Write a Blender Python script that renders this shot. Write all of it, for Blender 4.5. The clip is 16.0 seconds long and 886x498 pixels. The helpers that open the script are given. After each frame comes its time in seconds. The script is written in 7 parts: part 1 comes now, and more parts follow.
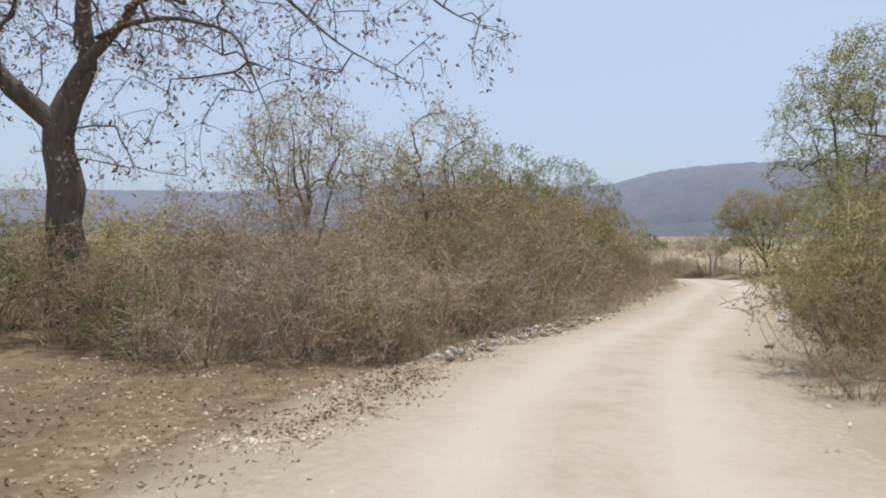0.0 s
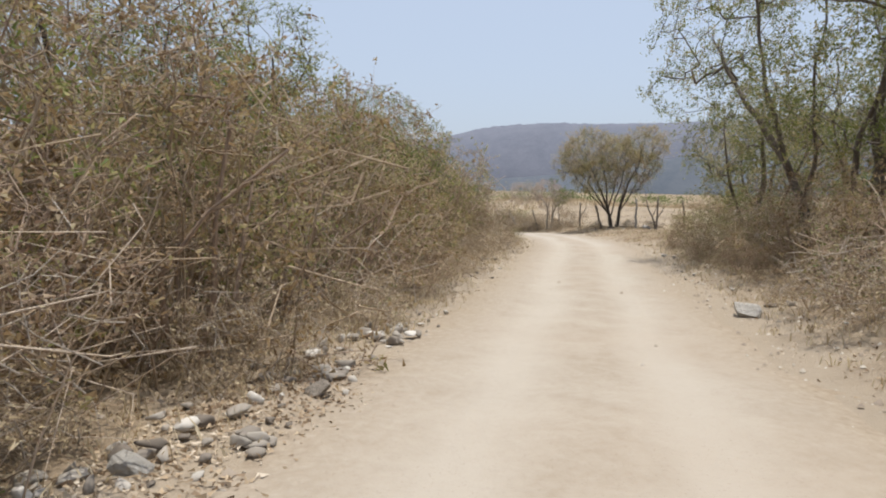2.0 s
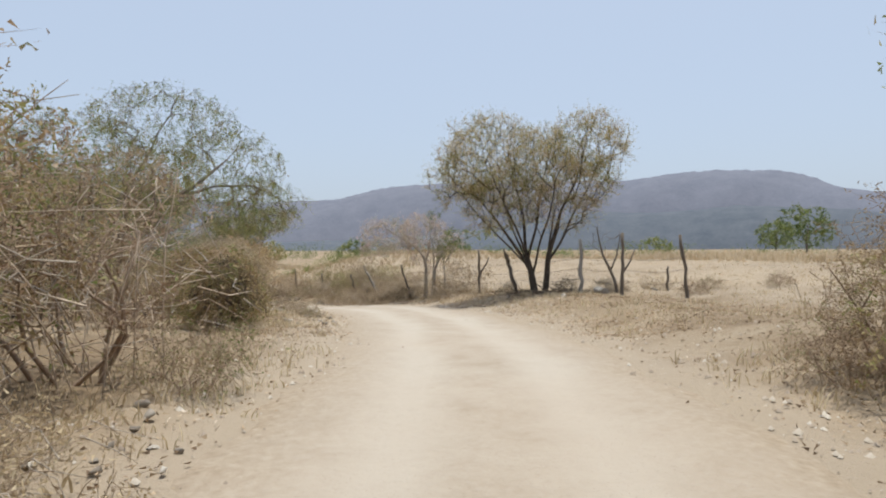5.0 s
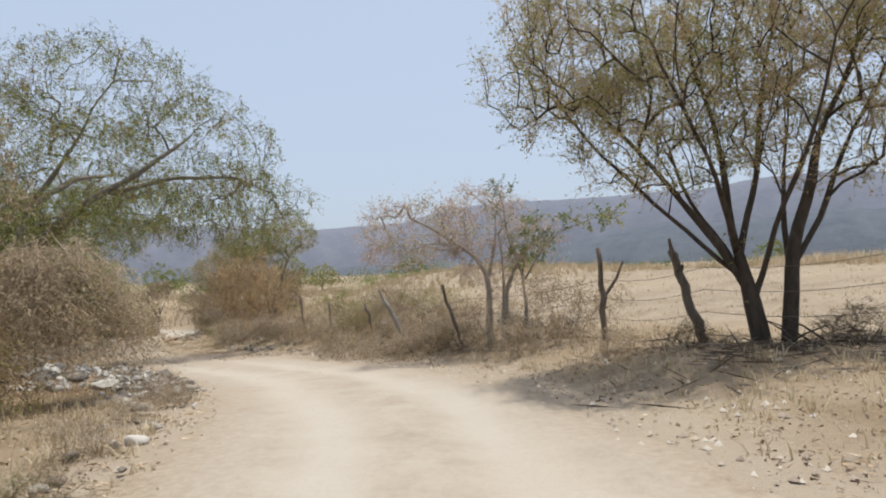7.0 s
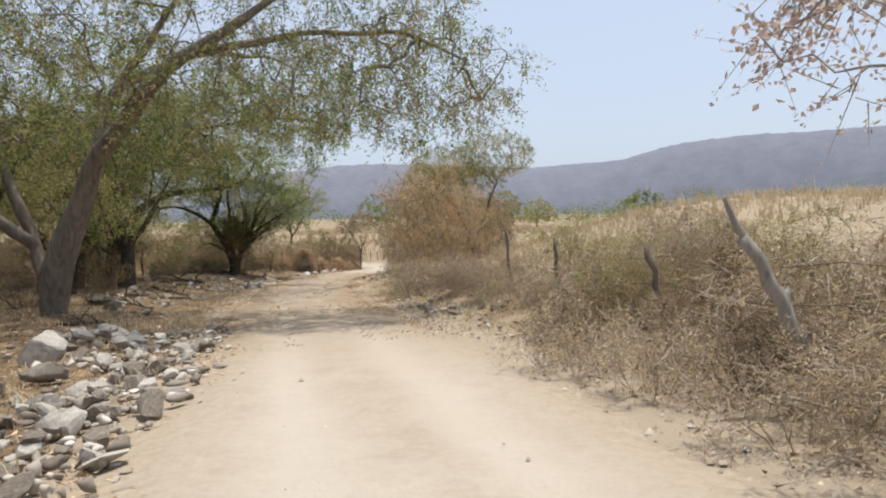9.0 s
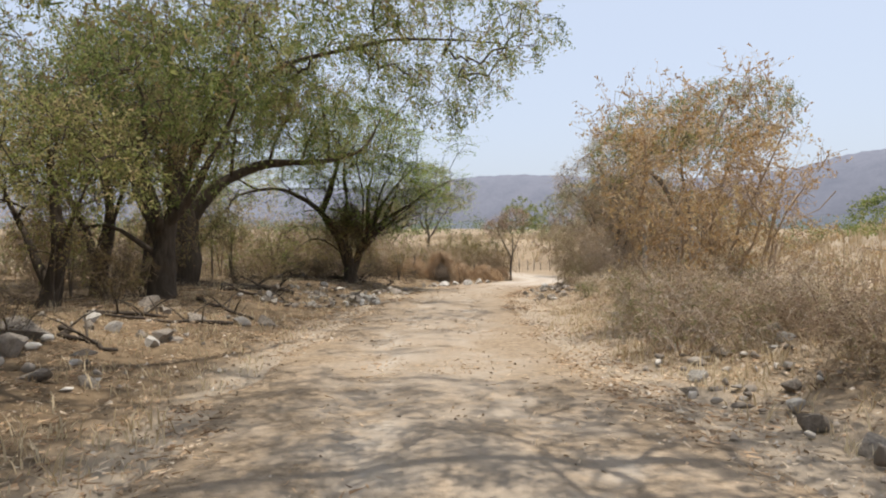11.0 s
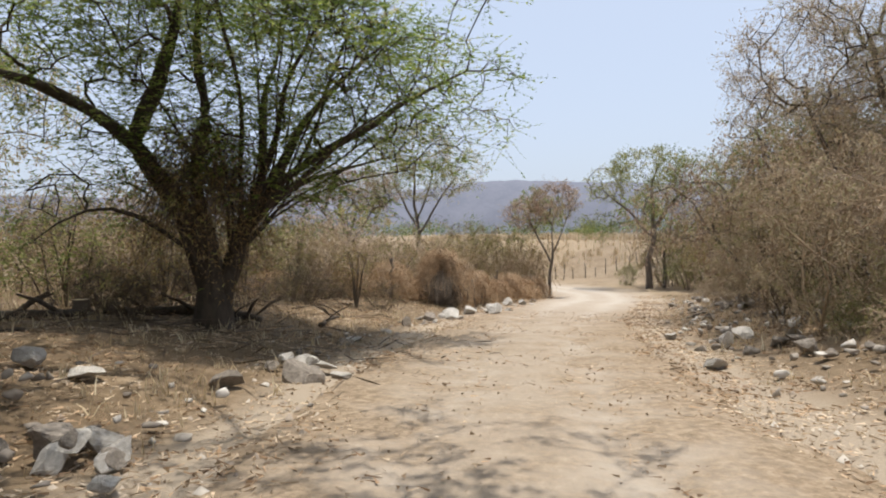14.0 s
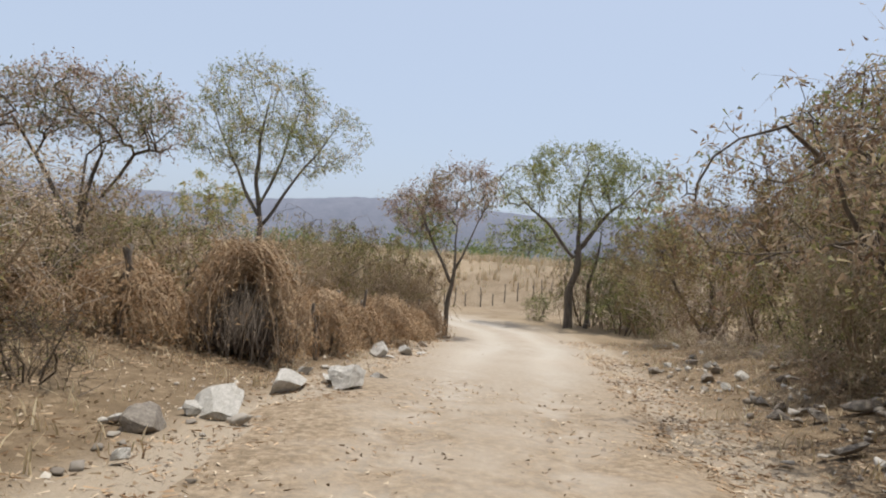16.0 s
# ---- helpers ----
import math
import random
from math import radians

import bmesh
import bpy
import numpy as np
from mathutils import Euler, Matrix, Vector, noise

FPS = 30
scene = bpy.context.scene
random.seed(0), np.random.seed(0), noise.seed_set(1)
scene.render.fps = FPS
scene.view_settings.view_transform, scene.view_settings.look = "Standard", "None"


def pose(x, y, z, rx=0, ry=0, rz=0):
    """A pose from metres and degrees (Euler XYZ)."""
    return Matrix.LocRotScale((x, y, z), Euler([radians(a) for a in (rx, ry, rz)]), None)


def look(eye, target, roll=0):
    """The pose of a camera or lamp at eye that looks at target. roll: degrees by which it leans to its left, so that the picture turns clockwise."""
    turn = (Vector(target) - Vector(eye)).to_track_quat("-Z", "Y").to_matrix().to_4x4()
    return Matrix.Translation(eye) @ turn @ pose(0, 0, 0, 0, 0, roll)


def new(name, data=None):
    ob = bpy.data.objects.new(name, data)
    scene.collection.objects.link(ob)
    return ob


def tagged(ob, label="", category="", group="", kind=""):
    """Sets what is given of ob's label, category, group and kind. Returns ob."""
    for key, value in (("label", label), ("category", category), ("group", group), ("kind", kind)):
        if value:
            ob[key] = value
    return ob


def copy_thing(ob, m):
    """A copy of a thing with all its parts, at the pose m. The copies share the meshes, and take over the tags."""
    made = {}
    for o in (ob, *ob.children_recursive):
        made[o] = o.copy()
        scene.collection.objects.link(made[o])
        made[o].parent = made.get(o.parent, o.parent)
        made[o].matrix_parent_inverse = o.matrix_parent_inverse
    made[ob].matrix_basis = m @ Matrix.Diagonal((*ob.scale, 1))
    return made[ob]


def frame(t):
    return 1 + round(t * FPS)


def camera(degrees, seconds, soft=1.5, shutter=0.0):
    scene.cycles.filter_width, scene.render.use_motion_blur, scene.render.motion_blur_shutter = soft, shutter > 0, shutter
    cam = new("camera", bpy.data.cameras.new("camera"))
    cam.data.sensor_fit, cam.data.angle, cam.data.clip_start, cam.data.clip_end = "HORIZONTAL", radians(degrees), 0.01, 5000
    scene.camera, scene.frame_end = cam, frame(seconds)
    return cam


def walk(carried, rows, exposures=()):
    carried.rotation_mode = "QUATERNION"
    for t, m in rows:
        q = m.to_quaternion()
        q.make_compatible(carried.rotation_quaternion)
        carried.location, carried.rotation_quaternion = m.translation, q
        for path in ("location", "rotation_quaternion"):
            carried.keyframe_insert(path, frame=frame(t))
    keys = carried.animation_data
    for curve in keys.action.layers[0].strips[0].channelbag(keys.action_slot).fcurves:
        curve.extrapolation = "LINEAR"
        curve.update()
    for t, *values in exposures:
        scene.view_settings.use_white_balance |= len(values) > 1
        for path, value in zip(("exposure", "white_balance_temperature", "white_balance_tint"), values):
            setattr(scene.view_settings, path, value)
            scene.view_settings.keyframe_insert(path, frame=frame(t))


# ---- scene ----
cam = camera(70.9, 16.0, soft=2.0)
PATH = [
    (0.0, pose(0.005, 0.001, 1.355, 88.61, -0.23, 0.57)),
    (0.5, pose(0.365, 2.419, 1.231, 88.31, 1.6, -2.5)),
    (1.0, pose(0.847, 4.904, 1.108, 86.39, 0.53, -7.54)),
    (1.5, pose(1.703, 7.413, 0.952, 84.25, -1.29, -12.81)),
    (2.0, pose(2.523, 9.898, 0.774, 84.44, -1.1, -15)),
    (2.5, pose(3.605, 12.306, 0.604, 84.15, -4.36, -23.27)),
    (3.0, pose(4.914, 14.824, 0.427, 88.06, -1.81, -22.42)),
    (3.5, pose(6.359, 17.514, 0.261, 89.09, -1.46, -23.17)),
    (6.0, pose(14.362, 33.266, -0.141, 91.75, 1.9, -23.21)),
    (6.5, pose(15.511, 36.127, -0.261, 92.62, 2.94, -19.68)),
    (7.0, pose(16.453, 38.849, -0.329, 92.01, 2.35, -17.95)),
    (7.5, pose(17.067, 41.701, -0.422, 91.4, 1.23, -13.73)),
    (8.0, pose(17.543, 44.495, -0.509, 89.79, 0.31, -10)),
    (8.5, pose(17.778, 47.101, -0.659, 87.94, -0.26, -6.7)),
    (9.0, pose(17.633, 49.634, -0.824, 86.96, 1.19, 1.53)),
    (9.5, pose(17.273, 52.256, -1.048, 86.14, 0.24, 7.12)),
    (10.0, pose(16.646, 54.958, -1.278, 87.98, 0.65, 12.03)),
    (12.5, pose(12.385, 68.849, -2.208, 88.05, -0.13, 14.9)),
    (13.0, pose(11.689, 71.548, -2.356, 87.55, 0.26, 14.26)),
    (13.5, pose(11.053, 74.245, -2.488, 88.39, 0.2, 13.71)),
    (14.0, pose(10.51, 76.825, -2.588, 88.7, 0.52, 13.51)),
    (14.5, pose(10.015, 79.529, -2.715, 88.86, -4.12, 6.47)),
    (15.0, pose(9.585, 81.955, -2.831, 89.41, -3.92, 6.35)),
    (15.5, pose(9.326, 84.345, -2.967, 89.91, -4.67, 4.8)),
    (16.0, pose(9.182, 86.764, -3.093, 90.72, -4.45, 2.48)),
]
# exposure and white balance drift a little as the view darkens and clears
DRIFT = [(0, 0.30, 6300, 9), (1.5, 0.30, 6500, 9), (3.5, 0.30, 6600, 8), (6, 0.28, 6450, 7), (8, 0.36, 6650, 9), (9.5, 0.52, 6700, 9), (10.5, 0.55, 6750, 10), (12.5, 0.50, 6900, 11), (14, 0.52, 6650, 10), (15, 0.46, 6550, 9), (16, 0.32, 6500, 9)]
walk(cam, PATH, DRIFT)

# ---- light ----
SUN_EL, SUN_AZ = 81.0, -45.0          # degrees; azimuth to the left of +y
world = bpy.data.worlds.new("sky")
scene.world = world
world.use_nodes = True
wn = world.node_tree.nodes
sky = wn.new("ShaderNodeTexSky")
sky.sky_type = 'NISHITA'
sky.sun_disc = False
sky.sun_elevation = radians(SUN_EL)
sky.sun_rotation = radians(-SUN_AZ)
sky.air_density, sky.dust_density, sky.ozone_density = 1.0, 3.5, 1.5
wn["Background"].inputs["Strength"].default_value = 0.135
haze = wn.new("ShaderNodeMix")          # dry-season haze over the clear sky
haze.data_type = 'RGBA'
haze.inputs[0].default_value = 0.68
haze.inputs[7].default_value = (3.55, 4.1, 5.1, 1)
world.node_tree.links.new(sky.outputs[0], haze.inputs[6])
world.node_tree.links.new(haze.outputs[2], wn["Background"].inputs["Color"])
sun_data = bpy.data.lights.new("sun", 'SUN')
sun_data.energy, sun_data.angle, sun_data.color = 3.2, radians(0.6), (1.0, 0.965, 0.91)
sun = new("sun", sun_data)
ce = math.cos(radians(SUN_EL))
sun_way = Vector((-math.sin(radians(SUN_AZ)) * ce, math.cos(radians(SUN_AZ)) * ce, math.sin(radians(SUN_EL))))
sun.matrix_world = look(sun_way * 60, (0, 0, 0))

# ---- materials ----


def ramp(nt, stops, fac):
    r = nt.nodes.new("ShaderNodeValToRGB")
    while len(r.color_ramp.elements) < len(stops):
        r.color_ramp.elements.new(0.5)
    for e, (p, c) in zip(r.color_ramp.elements, stops):
        e.position, e.color = p, (*c, 1)
    nt.links.new(fac, r.inputs[0])
    return r.outputs[0]


def tex(nt, scale, detail=5, rough=0.55, coords=None, distortion=0.0):
    n = nt.nodes.new("ShaderNodeTexNoise")
    n.inputs["Scale"].default_value, n.inputs["Detail"].default_value = scale, detail
    n.inputs["Roughness"].default_value, n.inputs["Distortion"].default_value = rough, distortion
    if coords:
        nt.links.new(coords, n.inputs["Vector"])
    return n.outputs["Fac"]


def mixed(nt, fac, a, b, how='MIX'):
    m = nt.nodes.new("ShaderNodeMix")
    m.data_type, m.blend_type = 'RGBA', how
    for sock, v in ((m.inputs[0], fac), (m.inputs[6], a), (m.inputs[7], b)):
        if isinstance(v, (int, float)):
            sock.default_value = v
        elif isinstance(v, tuple):
            sock.default_value = (*v, 1)
        else:
            nt.links.new(v, sock)
    return m.outputs[2]


def sums(nt, op, a, b):
    m = nt.nodes.new("ShaderNodeMath")
    m.operation = op
    for sock, v in zip(m.inputs, (a, b)):
        if isinstance(v, (int, float)):
            sock.default_value = v
        else:
            nt.links.new(v, sock)
    return m.outputs[0]


def bumped(nt, bsdf, h, strength, distance):
    b = nt.nodes.new("ShaderNodeBump")
    b.inputs["Strength"].default_value, b.inputs["Distance"].default_value = strength, distance
    nt.links.new(h, b.inputs["Height"])
    nt.links.new(b.outputs[0], bsdf.inputs["Normal"])


def material(name, rough=0.9, spec=0.2):
    m = bpy.data.materials.new(name)
    m.use_nodes = True
    bsdf = m.node_tree.nodes["Principled BSDF"]
    bsdf.inputs["Roughness"].default_value = rough
    bsdf.inputs["Specular IOR Level"].default_value = spec
    return m, m.node_tree, bsdf


def world_coords(nt):
    return nt.nodes.new("ShaderNodeNewGeometry").outputs["Position"]


def leaf_material(name, stops, glow=0.25):
    """Leaves: a colour for each by chance, and light that passes through them."""
    m, nt, bsdf = material(name, 0.7, 0.25)
    geo = nt.nodes.new("ShaderNodeNewGeometry")
    info = nt.nodes.new("ShaderNodeObjectInfo")
    f = sums(nt, 'ADD', sums(nt, 'MULTIPLY', geo.outputs["Random Per Island"], 0.66), sums(nt, 'MULTIPLY', info.outputs["Random"], 0.34))
    for size, share in ((0.8, 1.7), (2.4, 1.5)):          # branches that dried out sooner or later than the rest
        patch = tex(nt, size, 2, coords=geo.outputs["Position"])
        f = sums(nt, 'ADD', f, sums(nt, 'MULTIPLY', sums(nt, 'SUBTRACT', patch, 0.5), share))
    col = ramp(nt, stops, f)
    nt.links.new(col, bsdf.inputs["Base Color"])
    tr = nt.nodes.new("ShaderNodeBsdfTranslucent")
    nt.links.new(col, tr.inputs["Color"])
    mx = nt.nodes.new("ShaderNodeMixShader")
    mx.inputs[0].default_value = glow
    nt.links.new(bsdf.outputs[0], mx.inputs[1])
    nt.links.new(tr.outputs[0], mx.inputs[2])
    nt.links.new(mx.outputs[0], nt.nodes["Material Output"].inputs["Surface"])
    return m


def bark_material(name, dark, light, scale=9.0):
    m, nt, bsdf = material(name, 0.95, 0.15)
    pos = nt.nodes.new("ShaderNodeTexCoord").outputs["Object"]
    mp = nt.nodes.new("ShaderNodeMapping")
    mp.inputs["Scale"].default_value = (1, 1, 0.25)
    nt.links.new(pos, mp.inputs[0])
    a = tex(nt, scale, 8, 0.65, mp.outputs[0], 0.6)
    b = tex(nt, 1.1, 3, 0.5, pos)
    col = ramp(nt, [(0.3, dark), (0.7, light)], a)
    col = mixed(nt, sums(nt, 'MULTIPLY', b, 0.55), col, tuple(0.5 * (x + y) * 1.25 for x, y in zip(dark, light)))
    nt.links.new(col, bsdf.inputs["Base Color"])
    bumped(nt, bsdf, a, 0.9, 0.03)
    return m


BARK = bark_material("bark_grey_brown", (0.055, 0.042, 0.032), (0.20, 0.165, 0.13))
BARK_MID = bark_material("bark_mid_grey", (0.075, 0.06, 0.048), (0.29, 0.25, 0.205))
BARK_DARK = bark_material("bark_dark", (0.03, 0.024, 0.018), (0.125, 0.10, 0.078))
BARK_PALE = bark_material("bark_pale_grey", (0.21, 0.185, 0.155), (0.48, 0.44, 0.38))
TWIG = bark_material("twig_dry", (0.24, 0.175, 0.115), (0.54, 0.42, 0.295), 20)
TWIG_GREY = bark_material("twig_grey", (0.30, 0.255, 0.21), (0.62, 0.54, 0.45), 20)
TWIG_RED = bark_material("twig_reddish", (0.20, 0.135, 0.095), (0.47, 0.36, 0.27), 20)
TWIG_PALE = bark_material("twig_bleached", (0.42, 0.33, 0.25), (0.70, 0.58, 0.46), 20)
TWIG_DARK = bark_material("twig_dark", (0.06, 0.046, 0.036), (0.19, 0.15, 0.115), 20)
POST = bark_material("weathered_post", (0.07, 0.055, 0.045), (0.25, 0.21, 0.17), 14)
POST_GREY = bark_material("silvered_post", (0.16, 0.145, 0.125), (0.40, 0.37, 0.33), 14)
LEAF_OLIVE = leaf_material("leaf_olive", [(0.1, (0.17, 0.20, 0.055)), (0.4, (0.31, 0.32, 0.11)), (0.62, (0.43, 0.39, 0.17)), (0.9, (0.52, 0.40, 0.22))], 0.4)
LEAF_GREEN = leaf_material("leaf_green", [(0.1, (0.12, 0.16, 0.045)), (0.5, (0.23, 0.27, 0.08)), (0.9, (0.40, 0.37, 0.15))], 0.45)
LEAF_DEEP = leaf_material("leaf_deep_green", [(0.1, (0.09, 0.13, 0.038)), (0.5, (0.17, 0.215, 0.065)), (0.9, (0.32, 0.32, 0.12))], 0.4)
LEAF_RUST = leaf_material("leaf_rust", [(0.1, (0.21, 0.135, 0.065)), (0.4, (0.36, 0.25, 0.13)), (0.7, (0.42, 0.325, 0.175)), (0.95, (0.26, 0.255, 0.095))], 0.4)
LEAF_BROWN = leaf_material("leaf_brown", [(0.05, (0.22, 0.14, 0.09)), (0.35, (0.39, 0.28, 0.18)), (0.56, (0.53, 0.42, 0.29)), (0.72, (0.31, 0.29, 0.125)), (0.95, (0.18, 0.215, 0.07))], 0.4)
LEAF_PINK = leaf_material("leaf_pink_dry", [(0.1, (0.30, 0.19, 0.14)), (0.5, (0.42, 0.29, 0.21)), (0.8, (0.36, 0.28, 0.15)), (0.97, (0.16, 0.18, 0.06))], 0.35)
STRAW = leaf_material("straw", [(0.1, (0.38, 0.29, 0.17)), (0.5, (0.56, 0.45, 0.29)), (0.9, (0.68, 0.58, 0.40))], 0.3)
STRAW_GOLD = leaf_material("straw_gold", [(0.1, (0.46, 0.345, 0.21)), (0.5, (0.62, 0.49, 0.315)), (0.9, (0.72, 0.61, 0.44))], 0.35)
LEAF_VINE = leaf_material("leaf_vine_brown", [(0.1, (0.20, 0.135, 0.07)), (0.4, (0.34, 0.235, 0.115)), (0.65, (0.36, 0.31, 0.13)), (0.95, (0.22, 0.24, 0.08))], 0.4)
LEAF_HAY = leaf_material("leaf_hay", [(0.1, (0.44, 0.30, 0.19)), (0.5, (0.62, 0.47, 0.31)), (0.9, (0.70, 0.58, 0.41))], 0.4)
LEAF_POD = leaf_material("dry_pods", [(0.1, (0.15, 0.095, 0.085)), (0.5, (0.26, 0.175, 0.15)), (0.9, (0.36, 0.265, 0.20))], 0.25)
LEAF_GOLD = leaf_material("leaf_gold_dry", [(0.1, (0.36, 0.22, 0.10)), (0.5, (0.55, 0.37, 0.18)), (0.9, (0.60, 0.47, 0.26))], 0.4)
LEAF_BLUSH = leaf_material("leaf_blush_dry", [(0.1, (0.50, 0.37, 0.32)), (0.5, (0.64, 0.50, 0.44)), (0.8, (0.60, 0.51, 0.36)), (0.95, (0.26, 0.31, 0.10))], 0.45)
LEAF_HANG = leaf_material("leaf_hanging_olive", [(0.05, (0.11, 0.15, 0.04)), (0.35, (0.22, 0.265, 0.08)), (0.6, (0.34, 0.345, 0.13)), (0.85, (0.40, 0.32, 0.16)), (1.0, (0.29, 0.20, 0.11))], 0.48)
LEAF_FROND = leaf_material("leaf_feathery_green", [(0.1, (0.13, 0.19, 0.05)), (0.45, (0.28, 0.36, 0.09)), (0.75, (0.42, 0.47, 0.13)), (0.95, (0.47, 0.40, 0.2))], 0.55)
LEAF_DRAPE = leaf_material("leaf_drape_dry", [(0.05, (0.27, 0.205, 0.14)), (0.35, (0.44, 0.345, 0.235)), (0.65, (0.58, 0.48, 0.345)), (0.95, (0.35, 0.33, 0.16))], 0.5)
LITTER = leaf_material("leaf_litter", [(0.1, (0.18, 0.12, 0.075)), (0.4, (0.36, 0.26, 0.165)), (0.7, (0.50, 0.39, 0.265)), (0.95, (0.60, 0.51, 0.40))], 0.05)
CHAFF = leaf_material("chaff", [(0.05, (0.14, 0.09, 0.055)), (0.3, (0.36, 0.23, 0.13)), (0.6, (0.52, 0.36, 0.22)), (0.95, (0.66, 0.53, 0.38))], 0.05)


def ground_material():
    m, nt, bsdf = material("dry_ground", 0.95, 0.1)
    p = world_coords(nt)
    big, mid, fine, grit = tex(nt, 0.10, 4, 0.6, p), tex(nt, 0.7, 6, 0.62, p, 0.4), tex(nt, 6, 8, 0.7, p), tex(nt, 38, 3, 0.6, p)
    col = ramp(nt, [(0.28, (0.13, 0.095, 0.06)), (0.46, (0.235, 0.175, 0.115)), (0.62, (0.31, 0.245, 0.17)), (0.8, (0.37, 0.31, 0.225))],
               sums(nt, 'ADD', sums(nt, 'MULTIPLY', mid, 0.55), sums(nt, 'MULTIPLY', fine, 0.45)))
    col = mixed(nt, ramp(nt, [(0.42, (0, 0, 0)), (0.62, (0.7, 0.7, 0.7))], big), col, (0.36, 0.275, 0.18))
    col = mixed(nt, ramp(nt, [(0.6, (0, 0, 0)), (0.72, (0.65, 0.65, 0.65))], grit), col, (0.42, 0.375, 0.315))
    dust = nt.nodes.new("ShaderNodeAttribute")          # pale road dust that thins out over the verge
    dust.attribute_name = "dust"
    col = mixed(nt, ramp(nt, [(0.35, (0, 0, 0)), (0.8, (0.8, 0.8, 0.8))], sums(nt, 'ADD', sums(nt, 'MULTIPLY', dust.outputs["Fac"], 0.6), sums(nt, 'MULTIPLY', mid, 0.6))), col, (0.385, 0.32, 0.245))
    wood = nt.nodes.new("ShaderNodeAttribute")          # rotting leaves under the trees
    wood.attribute_name = "litter"
    rot = ramp(nt, [(0.3, (0.085, 0.06, 0.038)), (0.5, (0.17, 0.12, 0.072)), (0.66, (0.32, 0.24, 0.155)), (0.8, (0.40, 0.325, 0.235))], sums(nt, 'ADD', sums(nt, 'MULTIPLY', mid, 0.4), sums(nt, 'MULTIPLY', fine, 0.6)))
    col = mixed(nt, ramp(nt, [(0.55, (0, 0, 0)), (0.85, (0.9, 0.9, 0.9))], sums(nt, 'ADD', sums(nt, 'MULTIPLY', wood.outputs["Fac"], 0.65), sums(nt, 'MULTIPLY', mid, 0.5))), col, rot)
    nt.links.new(col, bsdf.inputs["Base Color"])
    bumped(nt, bsdf, sums(nt, 'ADD', fine, sums(nt, 'MULTIPLY', grit, 0.5)), 0.8, 0.05)
    return m


def road_material():
    """Pale dusty earth, whiter where the wheels run."""
    m, nt, bsdf = material("dusty_road", 0.95, 0.1)
    p = world_coords(nt)
    at = nt.nodes.new("ShaderNodeAttribute")
    at.attribute_name = "across"
    big, mid, fine, grit = tex(nt, 0.25, 3, 0.5, p), tex(nt, 1.6, 6, 0.6, p, 0.3), tex(nt, 11, 6, 0.7, p), tex(nt, 55, 2, 0.6, p)
    col = ramp(nt, [(0.3, (0.315, 0.258, 0.195)), (0.5, (0.385, 0.328, 0.262)), (0.7, (0.435, 0.382, 0.315))], sums(nt, 'ADD', sums(nt, 'MULTIPLY', mid, 0.6), sums(nt, 'MULTIPLY', fine, 0.4)))
    # wheel tracks either side of the middle
    off = sums(nt, 'ABSOLUTE', sums(nt, 'SUBTRACT', sums(nt, 'ABSOLUTE', sums(nt, 'ADD', at.outputs["Fac"], sums(nt, 'MULTIPLY', sums(nt, 'SUBTRACT', big, 0.5), 0.8)), 0.0), 0.78), 0.0)
    track = ramp(nt, [(0.12, (0.75, 0.75, 0.75)), (0.55, (0, 0, 0))], off)
    col = mixed(nt, track, col, (0.455, 0.405, 0.34))
    col = mixed(nt, ramp(nt, [(0.45, (0, 0, 0)), (0.75, (0.4, 0.4, 0.4))], big), col, (0.395, 0.318, 0.242))
    col = mixed(nt, ramp(nt, [(0.63, (0, 0, 0)), (0.74, (0.6, 0.6, 0.6))], grit), col, (0.27, 0.215, 0.165))
    rim = sums(nt, 'ADD', sums(nt, 'ABSOLUTE', at.outputs["Fac"], 0.0), sums(nt, 'MULTIPLY', sums(nt, 'SUBTRACT', mid, 0.5), 1.6))
    rim = ramp(nt, [(0.45, (0, 0, 0)), (0.75, (0.85, 0.85, 0.85))], sums(nt, 'MULTIPLY', rim, 0.33))
    col = mixed(nt, rim, col, ramp(nt, [(0.35, (0.24, 0.18, 0.12)), (0.6, (0.36, 0.29, 0.21)), (0.75, (0.43, 0.37, 0.30))], fine))
    leafy = nt.nodes.new("ShaderNodeAttribute")          # chaff and leaves trodden in under the trees
    leafy.attribute_name = "litter"
    chaff = ramp(nt, [(0.35, (0.15, 0.11, 0.07)), (0.55, (0.30, 0.225, 0.15)), (0.72, (0.42, 0.34, 0.25))], fine)
    spread = sums(nt, 'ADD', sums(nt, 'MULTIPLY', mid, 0.8), sums(nt, 'MULTIPLY', fine, 0.3))
    spread = sums(nt, 'ADD', spread, sums(nt, 'MULTIPLY', sums(nt, 'ABSOLUTE', at.outputs["Fac"], 0.0), 0.09))
    col = mixed(nt, sums(nt, 'MULTIPLY', leafy.outputs["Fac"], ramp(nt, [(0.46, (0.15, 0.15, 0.15)), (0.72, (0.9, 0.9, 0.9))], spread)), col, chaff)
    nt.links.new(col, bsdf.inputs["Base Color"])
    bumped(nt, bsdf, sums(nt, 'ADD', sums(nt, 'MULTIPLY', mid, 1.2), sums(nt, 'MULTIPLY', fine, 0.7)), 0.55, 0.06)
    return m


